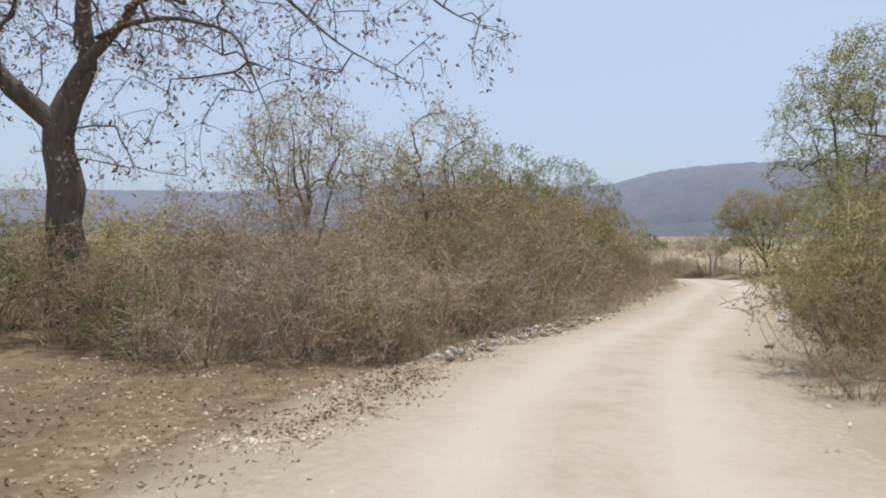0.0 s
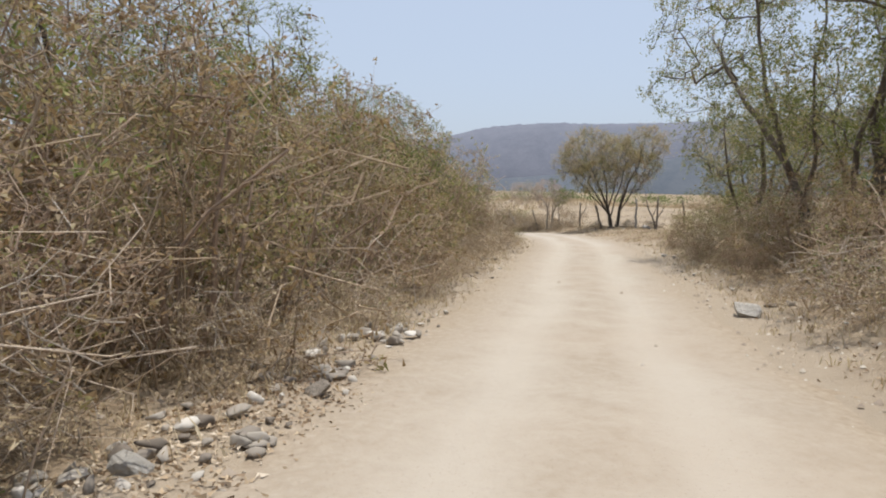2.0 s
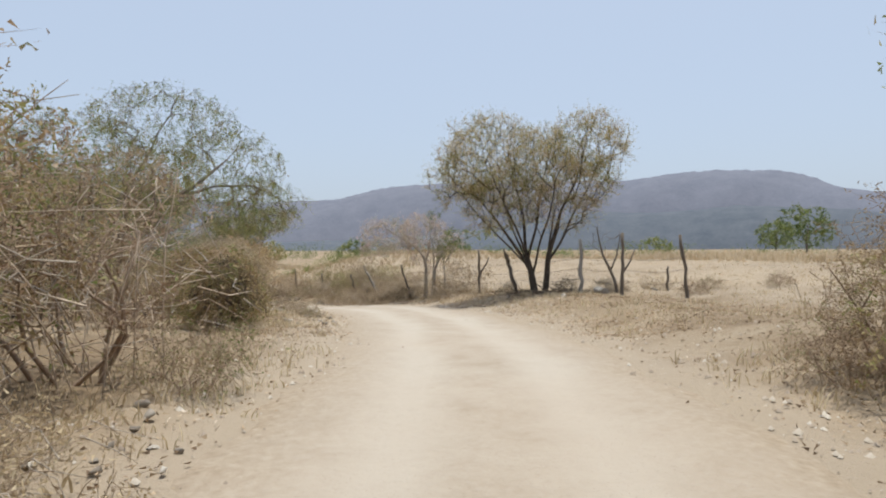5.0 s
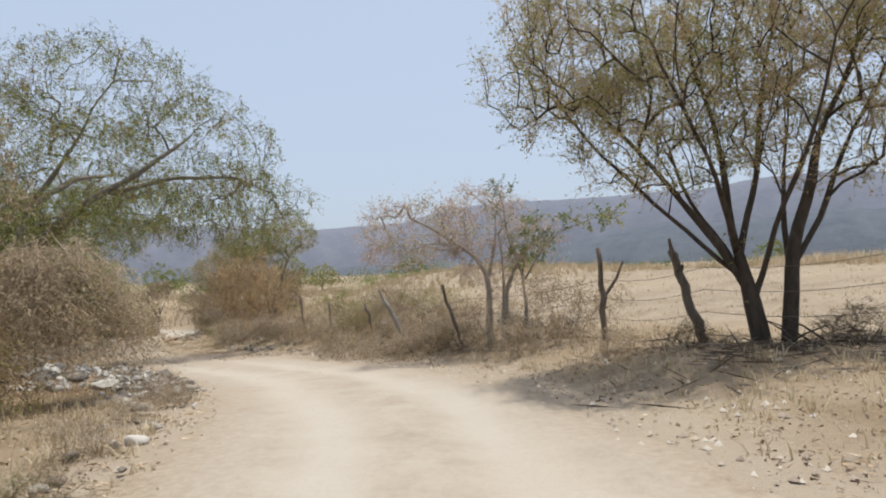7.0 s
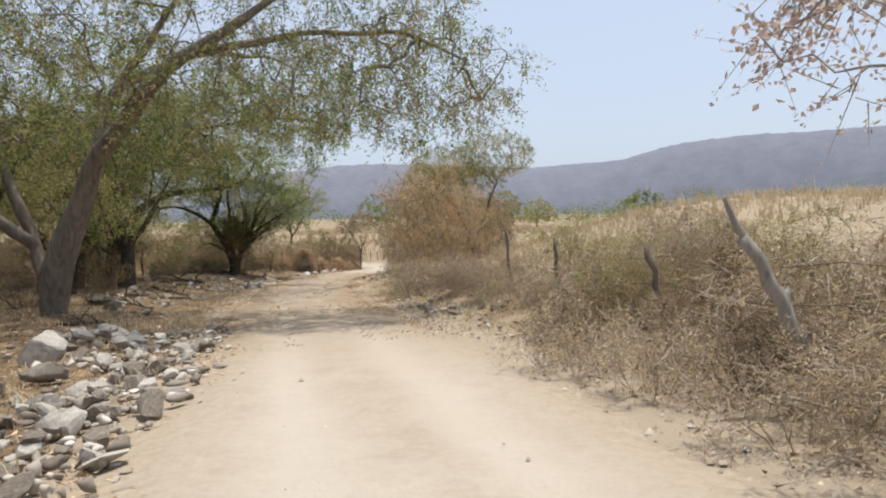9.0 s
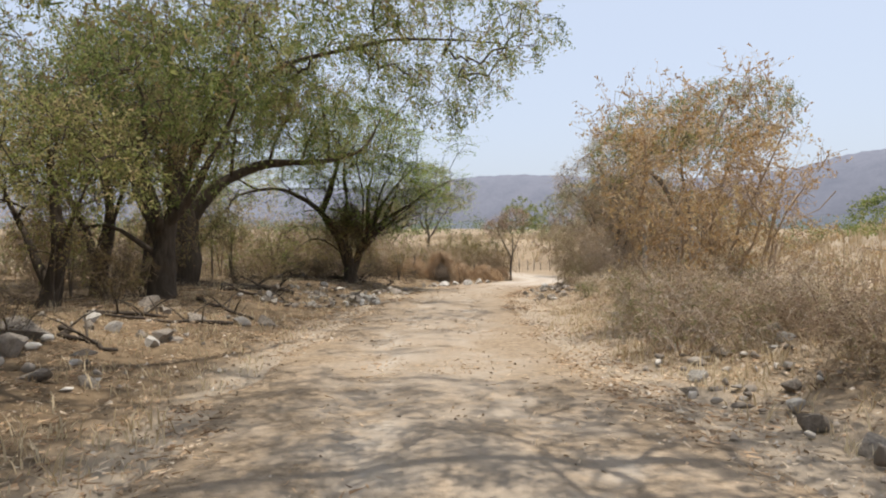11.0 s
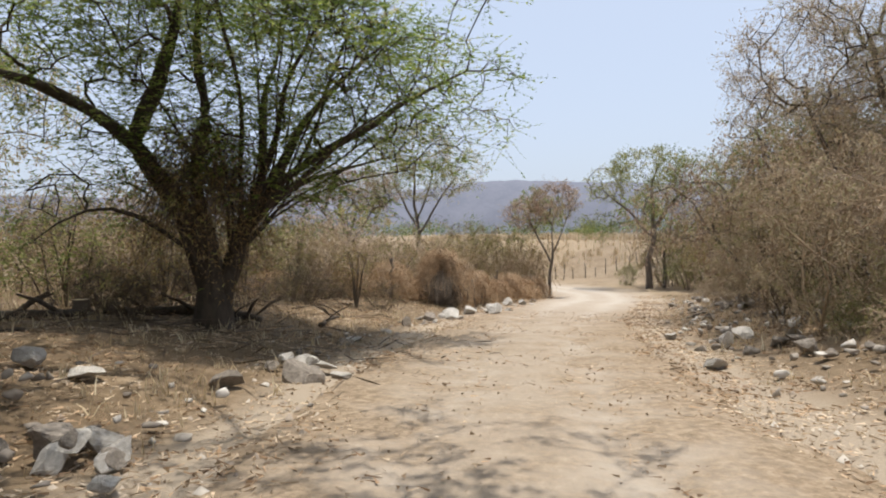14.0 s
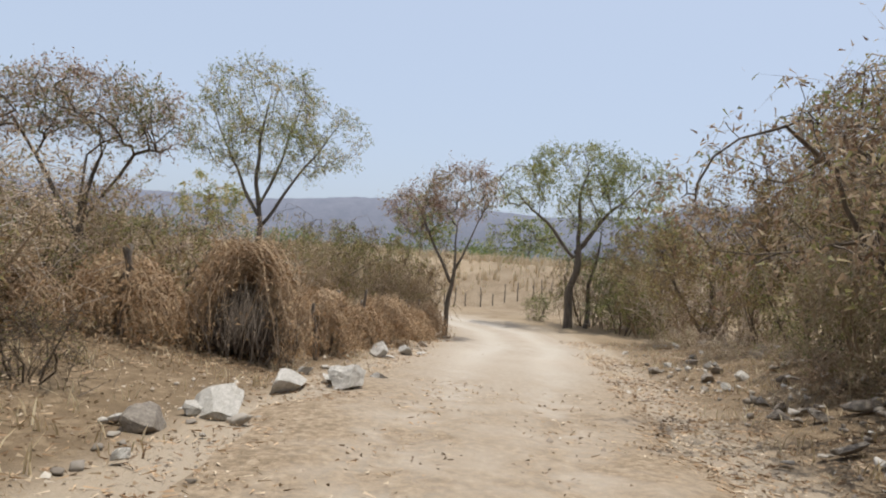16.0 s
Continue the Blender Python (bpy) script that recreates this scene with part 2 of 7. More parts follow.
def rock_material(name, lo, hi):
    m, nt, bsdf = material(name, 0.9, 0.2)
    p = nt.nodes.new("ShaderNodeTexCoord").outputs["Object"]
    info = nt.nodes.new("ShaderNodeObjectInfo")
    a, b = tex(nt, 5, 8, 0.7, p, 0.5), tex(nt, 28, 4, 0.65, p)
    col = ramp(nt, [(0.32, lo), (0.55, tuple((x + y) / 2 for x, y in zip(lo, hi))), (0.75, hi)], a)
    col = mixed(nt, ramp(nt, [(0.58, (0, 0, 0)), (0.7, (0.6, 0.6, 0.6))], b), col, tuple(v * 0.55 for v in lo))
    hsv = nt.nodes.new("ShaderNodeHueSaturation")
    nt.links.new(sums(nt, 'ADD', 0.8, sums(nt, 'MULTIPLY', info.outputs["Random"], 0.35)), hsv.inputs["Value"])
    nt.links.new(col, hsv.inputs["Color"])
    nt.links.new(hsv.outputs[0], bsdf.inputs["Base Color"])
    bumped(nt, bsdf, sums(nt, 'ADD', a, sums(nt, 'MULTIPLY', b, 0.4)), 0.7, 0.04)
    return m


GROUND, ROAD_MAT = ground_material(), road_material()
ROCK_WHITE = rock_material("rock_white", (0.36, 0.33, 0.285), (0.64, 0.605, 0.55))
ROCK_GREY = rock_material("rock_grey", (0.17, 0.142, 0.115), (0.41, 0.36, 0.30))
WIRE, _nt, _b = material("rusty_wire", 0.6, 0.4)
_nt.links.new(ramp(_nt, [(0.3, (0.12, 0.08, 0.06)), (0.7, (0.25, 0.22, 0.2))], tex(_nt, 8)), _b.inputs["Base Color"])
_b.inputs["Metallic"].default_value = 0.6


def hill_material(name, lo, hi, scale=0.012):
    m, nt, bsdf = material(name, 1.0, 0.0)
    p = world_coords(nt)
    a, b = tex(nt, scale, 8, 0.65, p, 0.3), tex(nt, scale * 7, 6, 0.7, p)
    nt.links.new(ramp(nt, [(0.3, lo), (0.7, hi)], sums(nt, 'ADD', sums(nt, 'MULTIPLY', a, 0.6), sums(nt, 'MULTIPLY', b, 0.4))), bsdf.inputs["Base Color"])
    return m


# blue-grey haze of distance is mixed into both hill colours
HILL = hill_material("far_hill_hazed", (0.14, 0.152, 0.188), (0.21, 0.217, 0.252))
HILL_NEAR = hill_material("near_hill_hazed", (0.085, 0.10, 0.122), (0.148, 0.16, 0.178), 0.02)

# ---- helpers for meshes ----


def mesh_of(name, verts, faces, mat, smooth_shade=False):
    """A mesh from an array of corners and an array (or arrays) of faces, all of one size each."""
    me = bpy.data.meshes.new(name)
    groups = [np.asarray(f, np.int64) for f in (faces if isinstance(faces, list) else [faces]) if len(f)]
    verts = np.asarray(verts, np.float32)
    me.vertices.add(len(verts))
    me.vertices.foreach_set("co", verts.ravel())
    loops = np.concatenate([f.ravel() for f in groups])
    sizes = np.concatenate([np.full(len(f), f.shape[1]) for f in groups])
    me.loops.add(len(loops))
    me.loops.foreach_set("vertex_index", loops.astype(np.int32))
    me.polygons.add(len(sizes))
    me.polygons.foreach_set("loop_start", np.r_[0, np.cumsum(sizes)[:-1]].astype(np.int32))
    me.update(calc_edges=True)
    if smooth_shade:
        me.polygons.foreach_set("use_smooth", np.ones(len(sizes), bool))
    me.materials.append(mat)
    me.validate()
    return me


def part(name, me, parent, label=""):
    ob = new(name, me)
    ob.parent = parent
    return tagged(ob, label)


def thing(name, place, label, category, group=""):
    ob = new(name)
    ob.empty_display_size = 0.3
    ob.location = place
    return tagged(ob, label, category, group)


def unit(v):
    return v / np.maximum(np.linalg.norm(v, axis=-1, keepdims=True), 1e-9)


def tube(pts, radii, sides, cap=True):
    """Corners and four-sided faces of a bent, tapered tube."""
    pts, radii = np.asarray(pts, float), np.asarray(radii, float)
    t = unit(np.gradient(pts, axis=0))
    ref = np.array([0, 0, 1.0]) if abs(t[0, 2]) < 0.8 else np.array([1.0, 0, 0])
    a = unit(np.cross(t, ref))
    b = np.cross(t, a)
    ang = np.arange(sides) * 2 * np.pi / sides
    v = pts[:, None] + radii[:, None, None] * (np.cos(ang)[None, :, None] * a[:, None] + np.sin(ang)[None, :, None] * b[:, None])
    n = len(pts)
    i = (np.arange(n - 1)[:, None] * sides + np.arange(sides)).ravel()
    j = (np.arange(n - 1)[:, None] * sides + (np.arange(sides) + 1) % sides).ravel()
    return v.reshape(-1, 3), np.stack([i, j, j + sides, i + sides], 1)


class Heap:
    """Gathers corners and faces of many small pieces."""

    def __init__(self):
        self.v, self.f, self.n = [], [], 0

    def add(self, v, f):
        self.v.append(v)
        self.f.append(f + self.n)
        self.n += len(v)

    def mesh(self, name, mat, smooth_shade=False):
        by = {}
        for f in self.f:
            by.setdefault(f.shape[1], []).append(f)
        return mesh_of(name, np.concatenate(self.v), [np.concatenate(f) for f in by.values()], mat, smooth_shade)


def prisms(start, way, length, radius, bend, rng):
    """Many thin pointed three-sided twigs at once, each one piece."""
    n = len(start)
    way = unit(way)
    end = start + unit(way + bend) * length[:, None]
    mid = (start + end) / 2
    a = unit(np.cross(way, rng.normal(0, 1, (n, 3))))
    b = np.cross(way, a)
    rings = []
    for q in range(3):
        c, s = math.cos(q * 2.0944), math.sin(q * 2.0944)
        rings.append(start + (a * c + b * s) * radius[:, None])
    v = np.stack(rings + [end], 1).reshape(-1, 3)
    base = (np.arange(n) * 4)[:, None]
    f = np.concatenate([base + np.array([[q, (q + 1) % 3, 3]]) for q in range(3)])
    return v, f, mid, end


def blades(centre, way, length, width, rng, plain=False, level=0.0):
    """Many small leaves, each a folded diamond, or a plain pointed one; level: how flat they lie."""
    n = len(centre)
    way = unit(way)
    side = unit(np.cross(way, rng.normal(0, 1, (n, 3)) + np.array([0, 0, 3.0 * level])))
    up = np.cross(side, way)
    l, w = length[:, None], width[:, None]
    if plain:
        v = np.stack([centre - way * l * .5 + side * w * .5, centre + way * l * .5, centre - way * l * .5 - side * w * .5], 1).reshape(-1, 3)
        return v, (np.arange(n) * 3)[:, None] + np.arange(3)
    v = np.stack([centre - way * l * .5, centre + side * w * .5 + up * w * .15, centre + way * l * .5, centre - side * w * .5 + up * w * .15], 1).reshape(-1, 3)
    return v, (np.arange(n) * 4)[:, None] + np.arange(4)


def blob_points(blobs, count, rng, shell=0.55):
    """Points in round masses (centre, radii), more of them near the skin."""
    vol = np.array([r[0] * r[1] * r[2] for _, r in blobs])
    out = []
    for (c, r), k in zip(blobs, np.maximum(4, (count * vol / vol.sum()).astype(int))):
        d = unit(rng.normal(0, 1, (k, 3)))
        rad = rng.uniform(0, 1, k) ** (1 / 3)
        rad = shell * rng.uniform(0.72, 1.06, k) + (1 - shell) * rad
        out.append(np.array(c) + d * rad[:, None] * np.array(r))
    return np.concatenate(out)


def grow(stems, targets, rng, step=0.35, wiggle=0.10, tip=0.006, power=0.5, droop=0.0, fan=0.12):
    """Limbs that reach from given stems to all targets, each from the nearest limb so far. Returns polylines with radii."""
    pos, par, lines = [], [], []
    fixed = []
    for st, r0 in stems:
        st = np.asarray(st, float)
        seg = np.r_[0, np.cumsum(np.linalg.norm(np.diff(st, axis=0), axis=1))]
        n = max(3, int(seg[-1] / step))
        s = np.linspace(0, seg[-1], n)
        p = np.stack([np.interp(s, seg, st[:, k]) for k in range(3)], 1)
        p[1:-1] += rng.normal(0, wiggle * 0.25 * step, (n - 2, 3))
        u = np.linspace(0, 1, n)[:, None]
        kink = min(0.2, 0.5 * wiggle * seg[-1] ** 0.5)
        for fr in (1.5, 3.3, 6.1, 11.3):
            p += kink / fr ** 0.7 * np.sin(2 * np.pi * (fr * u + rng.random(3))) * np.array([1, 1, 0.4]) * np.minimum(1, 4 * u * (1.0 if r0 > 0.3 else 2.0))
        p[1:-1] = (p[:-2] + 2 * p[1:-1] + p[2:]) / 4
        root = -1
        if pos:
            d = np.linalg.norm(np.array(pos) - p[0], axis=1)
            if d.min() < 0.4 and p[0, 2] > 0.12:
                root = int(d.argmin())
        ids = ([root] if root >= 0 else [])
        knob = np.interp(np.arange(n), np.arange(0, n + 3, 2), rng.uniform(0.86, 1.2, len(np.arange(0, n + 3, 2))))
        for q in p:
            par.append(ids[-1] if ids else -1)
            pos.append(q)
            ids.append(len(pos) - 1)
            fixed.append(r0 * knob[min(n - 1, len(ids) - 1)] * (0.02 + 1.05 * max(0.0, 1 - len(ids) / (n + 2)) ** 0.9))
        lines.append(ids)
    pos_a = np.zeros((len(pos) + len(targets) * 14 + 50, 3))
    pos_a[:len(pos)] = pos
    n = len(pos)
    d0 = np.min(np.linalg.norm(targets[:, None] - pos_a[None, :n], axis=2), axis=1) if len(targets) * n < 4e6 else rng.random(len(targets))
    for ti in np.argsort(d0 + rng.normal(0, 0.15 * d0.mean() + 1e-6, len(d0))):
        tgt = targets[ti]
        d = np.linalg.norm(pos_a[:n] - tgt, axis=1)
        low = np.maximum(0, tgt[2] - pos_a[:n, 2])
        k = int((d + 0.25 * np.maximum(0, -(tgt[2] - pos_a[:n, 2])) - fan * low).argmin())
        length = d[k]
        if length < 0.05 or n + 14 > len(pos_a):
            continue
        m = min(12, max(2, int(round(length / step))))
        t = np.linspace(0, 1, m + 1)[1:, None]
        p = pos_a[k] + (tgt - pos_a[k]) * t
        arch = np.sin(np.pi * t) * length
        p = p + arch * np.array([0, 0, 0.10]) - np.array([0, 0, droop]) * t ** 2 * length
        p += np.sin(np.pi * np.minimum(t * 1.0, 1)) * rng.normal(0, wiggle, 3) * length + rng.normal(0, wiggle * 0.22 * step, p.shape)
        ids = [k]
        for q in p:
            pos_a[n] = q
            par.append(ids[-1])
            ids.append(n)
            n += 1
        lines.append(ids)
    count = np.zeros(n)
    kids = np.zeros(n, int)
    for i in range(n):
        if par[i] >= 0:
            kids[par[i]] += 1
    count[kids == 0] = 1
    for i in range(n - 1, -1, -1):
        if par[i] >= 0:
            count[par[i]] += count[i]
    rad = tip * np.maximum(count, 1) ** power
    for i, r0 in enumerate(fixed):
        rad[i] = max(r0, 0.75 * rad[i])
    return pos_a[:n], rad, lines


def limb_heap(pos, rad, lines):
    h = Heap()
    for ids in lines:
        if len(ids) < 2:
            continue
        r = rad[ids].copy()
        if len(r) > 2:
            r[0] = min(r[0], r[1] * 1.25)
        r0 = r[0]
        v, f = tube(pos[ids], r, 9 if r0 > 0.09 else 6 if r0 > 0.035 else 4 if r0 > 0.022 else 3)
        h.add(v, f)
    return h


def foliage(tips, ways, rng, twigs, leaves, twig_len, leaf_len, leaf_wid, hang, twig_rad=0.004, plain=False, frond=0.0):
    """Twigs at the tips and leaves along them: two heaps of corners and faces."""
    n = len(tips) * twigs
    s = np.repeat(tips, twigs, 0) + rng.normal(0, 0.05, (n, 3))
    w = unit(np.repeat(ways, twigs, 0) * 0.7 + rng.normal(0, 0.75, (n, 3)) + np.array([0, 0, 0.15 - hang]))
    if frond:
        w = unit(w * np.array([1, 1, 1 - 0.75 * frond]))
    length = twig_len * rng.uniform(0.45, 1.25, n)
    tv, tf, mid, end = prisms(s, w, length, np.full(n, twig_rad), np.array([0, 0, -hang]), rng)
    m = n * leaves
    if not m:
        return (tv, tf), None
    k = rng.uniform(0.15, 1.05, m)[:, None]
    st, mi, en = np.repeat(s, leaves, 0), np.repeat(mid, leaves, 0), np.repeat(end, leaves, 0)
    c = np.where(k < 0.5, st + (mi - st) * k * 2, mi + (en - mi) * (k - 0.5) * 2) + rng.normal(0, leaf_len * 0.45, (m, 3))
    lw = unit(rng.normal(0, 1, (m, 3)) + np.repeat(w, leaves, 0) * 0.5 + np.array([0, 0, -0.6 * hang]))
    if frond:          # leaflets stand out to both sides of the twig, in one flat spray
        ww = np.repeat(w, leaves, 0)
        out = unit(np.cross(ww, np.array([0, 0, 1.0]))) * rng.choice([-1.0, 1.0], m)[:, None]
        lw = unit(out + 0.55 * ww + rng.normal(0, 0.22, (m, 3)))
        c = np.where(k < 0.5, st + (mi - st) * k * 2, mi + (en - mi) * (k - 0.5) * 2) + lw * leaf_len * 0.45
    return (tv, tf), blades(c, lw, leaf_len * rng.uniform(0.6, 1.4, m), leaf_wid * rng.uniform(0.6, 1.4, m), rng, plain, frond)


def plant(name, place, stems, blobs, label, category, group="", seed=1, targets=300, bark=BARK, leaf=LEAF_OLIVE, twig=TWIG, twigs=5, leaves=5,
          twig_len=0.4, leaf_len=0.07, leaf_wid=0.03, hang=0.2, step=0.35, wiggle=0.1, tip=0.006, power=0.5, shell=0.55, droop=0.0, twig_rad=0.004, crown="crown", fan=0.12, plain=True, frond=0.0):
    """A tree or shrub: woody limbs, fine twigs and leaves, with its foot at place."""
    rng = np.random.default_rng(seed)
    tg = blob_points(blobs, targets, rng, shell)
    tg = tg[tg[:, 2] > 0.12]
    pos, rad, lines = grow(stems, tg, rng, step, wiggle, tip, power, droop, fan)
    root = thing(name, place, label, category, group)
    if category == "tree":
        trunk = part("trunk", limb_heap(pos, rad, lines[:1]).mesh("trunk", bark, True), root)
        for ids in lines[1:len(stems)]:
            part("limb", limb_heap(pos, rad, [ids]).mesh("limb", bark, True), trunk)
        tagged(part("branch_mass", limb_heap(pos, rad, lines[len(stems):]).mesh("branches", bark, True), root), kind="stuff")
    else:
        part("wood", limb_heap(pos, rad, lines).mesh(name + "_wood", bark, True), root)
    ends = np.array([ids[-1] for ids in lines if len(ids) > 1])
    mids = np.array([ids[len(ids) // 2] for ids in lines if len(ids) > 3] or [0])
    use = np.r_[ends, mids]
    prev = np.array([ids[-2] for ids in lines if len(ids) > 1] + [ids[len(ids) // 2 - 1] for ids in lines if len(ids) > 3][:len(mids)])
    if len(prev) < len(use):
        use = use[:len(prev)]
    tw, lf = foliage(pos[use], unit(pos[use] - pos[prev]), rng, twigs, leaves, twig_len, leaf_len, leaf_wid, hang, twig_rad, plain, frond)
    tagged(part("twig_mass", mesh_of(name + "_twigs", tw[0], tw[1], twig), root), kind="stuff")
    if lf:
        tagged(part(crown, mesh_of(name + "_leaves", lf[0], lf[1], leaf), root), kind="stuff")
    return root

# ---- ground ----
ROAD = [(-1.5, -14, 0.7), (-0.6, -6, 0.32), (0, 0, 0.0), (0.85, 4.9, -0.24), (2.52, 9.9, -0.57), (4.91, 14.82, -0.92), (6.95, 18.61, -1.15),
        (10.4, 25.4, -1.32), (13.89, 32.09, -1.43), (16.45, 38.85, -1.68), (17.54, 44.49, -1.86), (17.63, 49.63, -2.17), (16.65, 54.96, -2.63),
        (14.7, 61.8, -3.09), (12.38, 68.85, -3.56), (11.05, 74.24, -3.84), (10.01, 79.53, -4.06), (9.18, 86.76, -4.44), (9.2, 93, -4.8), (9.9, 100, -5.2), (10.5, 105.5, -5.5),
        (10.0, 110.5, -5.75), (7.6, 114.8, -5.85), (3.0, 117.8, -5.9), (-6, 120.5, -5.9), (-25, 123, -5.9), (-60, 124, -5.9)]
def _dense():
    p = np.array(ROAD, float); seg = np.r_[0, np.cumsum(np.hypot(*np.diff(p[:, :2], axis=0).T))]
    # catmull-rom
    out = []
    for i in range(len(p) - 1):
        a, b, c, d = p[max(i - 1, 0)], p[i], p[i + 1], p[min(i + 2, len(p) - 1)]
        n = max(2, int((seg[i + 1] - seg[i]) / 0.5))
        for k in range(n):
            t = k / n
            out.append(.5 * (2 * b + (c - a) * t + (2 * a - 5 * b + 4 * c - d) * t * t + (3 * b - a - 3 * c + d) * t ** 3))
    out.append(p[-1])
    return np.array(out)
LINE = _dense()
TAN = np.gradient(LINE[:, :2], axis=0); TAN /= np.hypot(*TAN.T)[:, None]
LINE[:, 0] += TAN[:, 1] * 0.3; LINE[:, 1] -= TAN[:, 0] * 0.3
def smooth(a, b, x):
    t = np.clip((x - a) / (b - a), 0, 1); return t * t * (3 - 2 * t)
def station(x, y):
    x, y = np.atleast_1d(np.asarray(x, float)), np.atleast_1d(np.asarray(y, float))
    i = np.empty(len(x), int)
    for k in range(0, len(x), 4000):
        i[k:k+4000] = ((x[k:k+4000, None] - LINE[None, :, 0]) ** 2 + (y[k:k+4000, None] - LINE[None, :, 1]) ** 2).argmin(1)
    dx, dy = x - LINE[i, 0], y - LINE[i, 1]
    d = dx * TAN[i, 1] - dy * TAN[i, 0]          # right of the road is positive
    far = np.hypot(dx, dy)
    d = np.where(far > np.abs(d) + 1, np.where(d < 0, -far, far), d)
    al = np.clip(dx * TAN[i, 0] + dy * TAN[i, 1], -.5, .5)
    j = np.clip(i + 1, 0, len(LINE) - 1); sl = (LINE[j, 2] - LINE[i - (i == len(LINE) - 1), 2]) / .5
    return i, d, LINE[i, 2] + np.where(i < len(LINE) - 1, al * sl, 0)
def height(x, y):
    """Ground height, without the small bumps."""
    i, d, z = station(x, y)
    ys = LINE[i, 1]
    fld = smooth(26, 36, ys) * (1 - smooth(58, 70, ys))       # raised field beside the bend
    late = smooth(58, 70, ys) * (1 - smooth(100, 110, ys))
    early = 1 - smooth(22, 30, ys)
    r = np.maximum(d, 0)
    right = early * .3 * smooth(2.2, 4, r)
    right += fld * (.38 * smooth(2.6, 5, r) + (-.85 - z - .38) * smooth(5, 24, r))
    right += late * (.85 * smooth(2.6, 6.0, r) + .012 * np.clip(r - 6, 0, 40))
    l = np.maximum(-d, 0)
    left = -early * .12 * smooth(2.2, 3.5, l) + late * .46 * smooth(2.8, 6.5, l) + .004 * np.clip(l - 4, 0, 60)
    z = z + right + left
    hill = -3.2 + 2.9 * np.exp(-(((np.asarray(x, float) - 33) / 19) ** 2 + ((np.asarray(y, float) - 77) / 16) ** 2))
    w = smooth(7, 18, d) * smooth(50, 62, np.asarray(y, float))
    z = z + np.logaddexp(0, (hill - z) * 2.2) / 2.2 * w
    k = smooth(70, 260, np.abs(d))
    return z * (1 - k) + (-3.0) * k


def bumps(x, y):
    """Small unevenness of the ground."""
    return (0.05 * np.sin(1.9 * x + 0.7 * np.sin(1.3 * y)) * np.sin(1.6 * y + 0.9 * np.sin(0.9 * x)) + 0.03 * np.sin(4.3 * x + 1.1 * y) * np.sin(3.7 * y - 1.7 * x)
            + 0.015 * np.sin(9.1 * x + 2 * np.sin(5 * y)) * np.sin(8.3 * y))


def ground_z(x, y):
    """Height of the loose ground at one place or at many."""
    x, y = np.atleast_1d(np.asarray(x, float)), np.atleast_1d(np.asarray(y, float))
    _, d, _ = station(x, y)
    e = np.abs(d)
    return height(x, y) + bumps(x, y) * smooth(1.6, 3.0, e) - 0.09 * (1 - smooth(1.55, 2.15, e))


def gz(x, y):
    return float(ground_z(x, y)[0])


def at_side(y, d):
    """A place on the ground beside the road: y of the road's line there, and metres to the right of it."""
    i = int(np.abs(LINE[:330, 1] - y).argmin())
    return LINE[i, 0] + TAN[i, 1] * d, LINE[i, 1] - TAN[i, 0] * d


def build_ground():
    def axis(lo, hi, fine):
        near = np.arange(lo, hi, fine)
        out = [hi + fine * (1.22 ** k - 1) / 0.22 for k in range(1, 48)]
        back = [lo - fine * (1.22 ** k - 1) / 0.22 for k in range(1, 48)]
        return np.array([b for b in back[::-1] if b > -4500] + near.tolist() + [o for o in out if o < 4500])
    xs, ys = axis(-12, 32, 0.48), axis(-8, 122, 0.6)
    gx, gy = np.meshgrid(xs, ys)
    z = ground_z(gx.ravel(), gy.ravel())
    nx, ny = len(xs), len(ys)
    i = (np.arange(ny - 1)[:, None] * nx + np.arange(nx - 1)).ravel()
    me = mesh_of("ground", np.stack([gx.ravel(), gy.ravel(), z], 1), np.stack([i, i + 1, i + nx + 1, i + nx], 1), GROUND, True)
    _, d, _ = station(gx.ravel(), gy.ravel())
    me.attributes.new("dust", 'FLOAT', 'POINT').data.foreach_set("value", np.maximum(1 - smooth(1.8, 4.2, np.abs(d)), 0.5 * smooth(6.5, 9, d) * smooth(26, 34, gy.ravel()) * (1 - smooth(95, 105, gy.ravel()))).astype(np.float32))
    yy = gy.ravel()
    lit = np.where(d < 0, smooth(46, 54, yy), smooth(55, 63, yy)) * (1 - smooth(108, 116, yy)) * np.where(d < 0, smooth(1.9, 3.2, -d) * (1 - 0.7 * smooth(16, 30, -d)), (0.45 + 0.4 * smooth(80, 86, yy)) * smooth(2.0, 3.2, d) * (1 - smooth(9, 13, d)))
    lit = np.maximum(lit, (1 - smooth(13, 17, yy)) * smooth(2.2, 3.4, -d) * (1 - smooth(12, 20, -d)))
    lit = np.maximum(lit, 0.75 * (1 - smooth(38, 46, yy)) * (smooth(3.0, 4.2, np.abs(d)) * (1 - 0.4 * smooth(12, 20, np.abs(d)))) * (1 - smooth(26, 31, yy) * (d > 0)))
    me.attributes.new("litter", 'FLOAT', 'POINT').data.foreach_set("value", lit.astype(np.float32))
    tagged(new("ground", me), "dry stony ground with straw and bare tan earth", "ground", kind="structure")


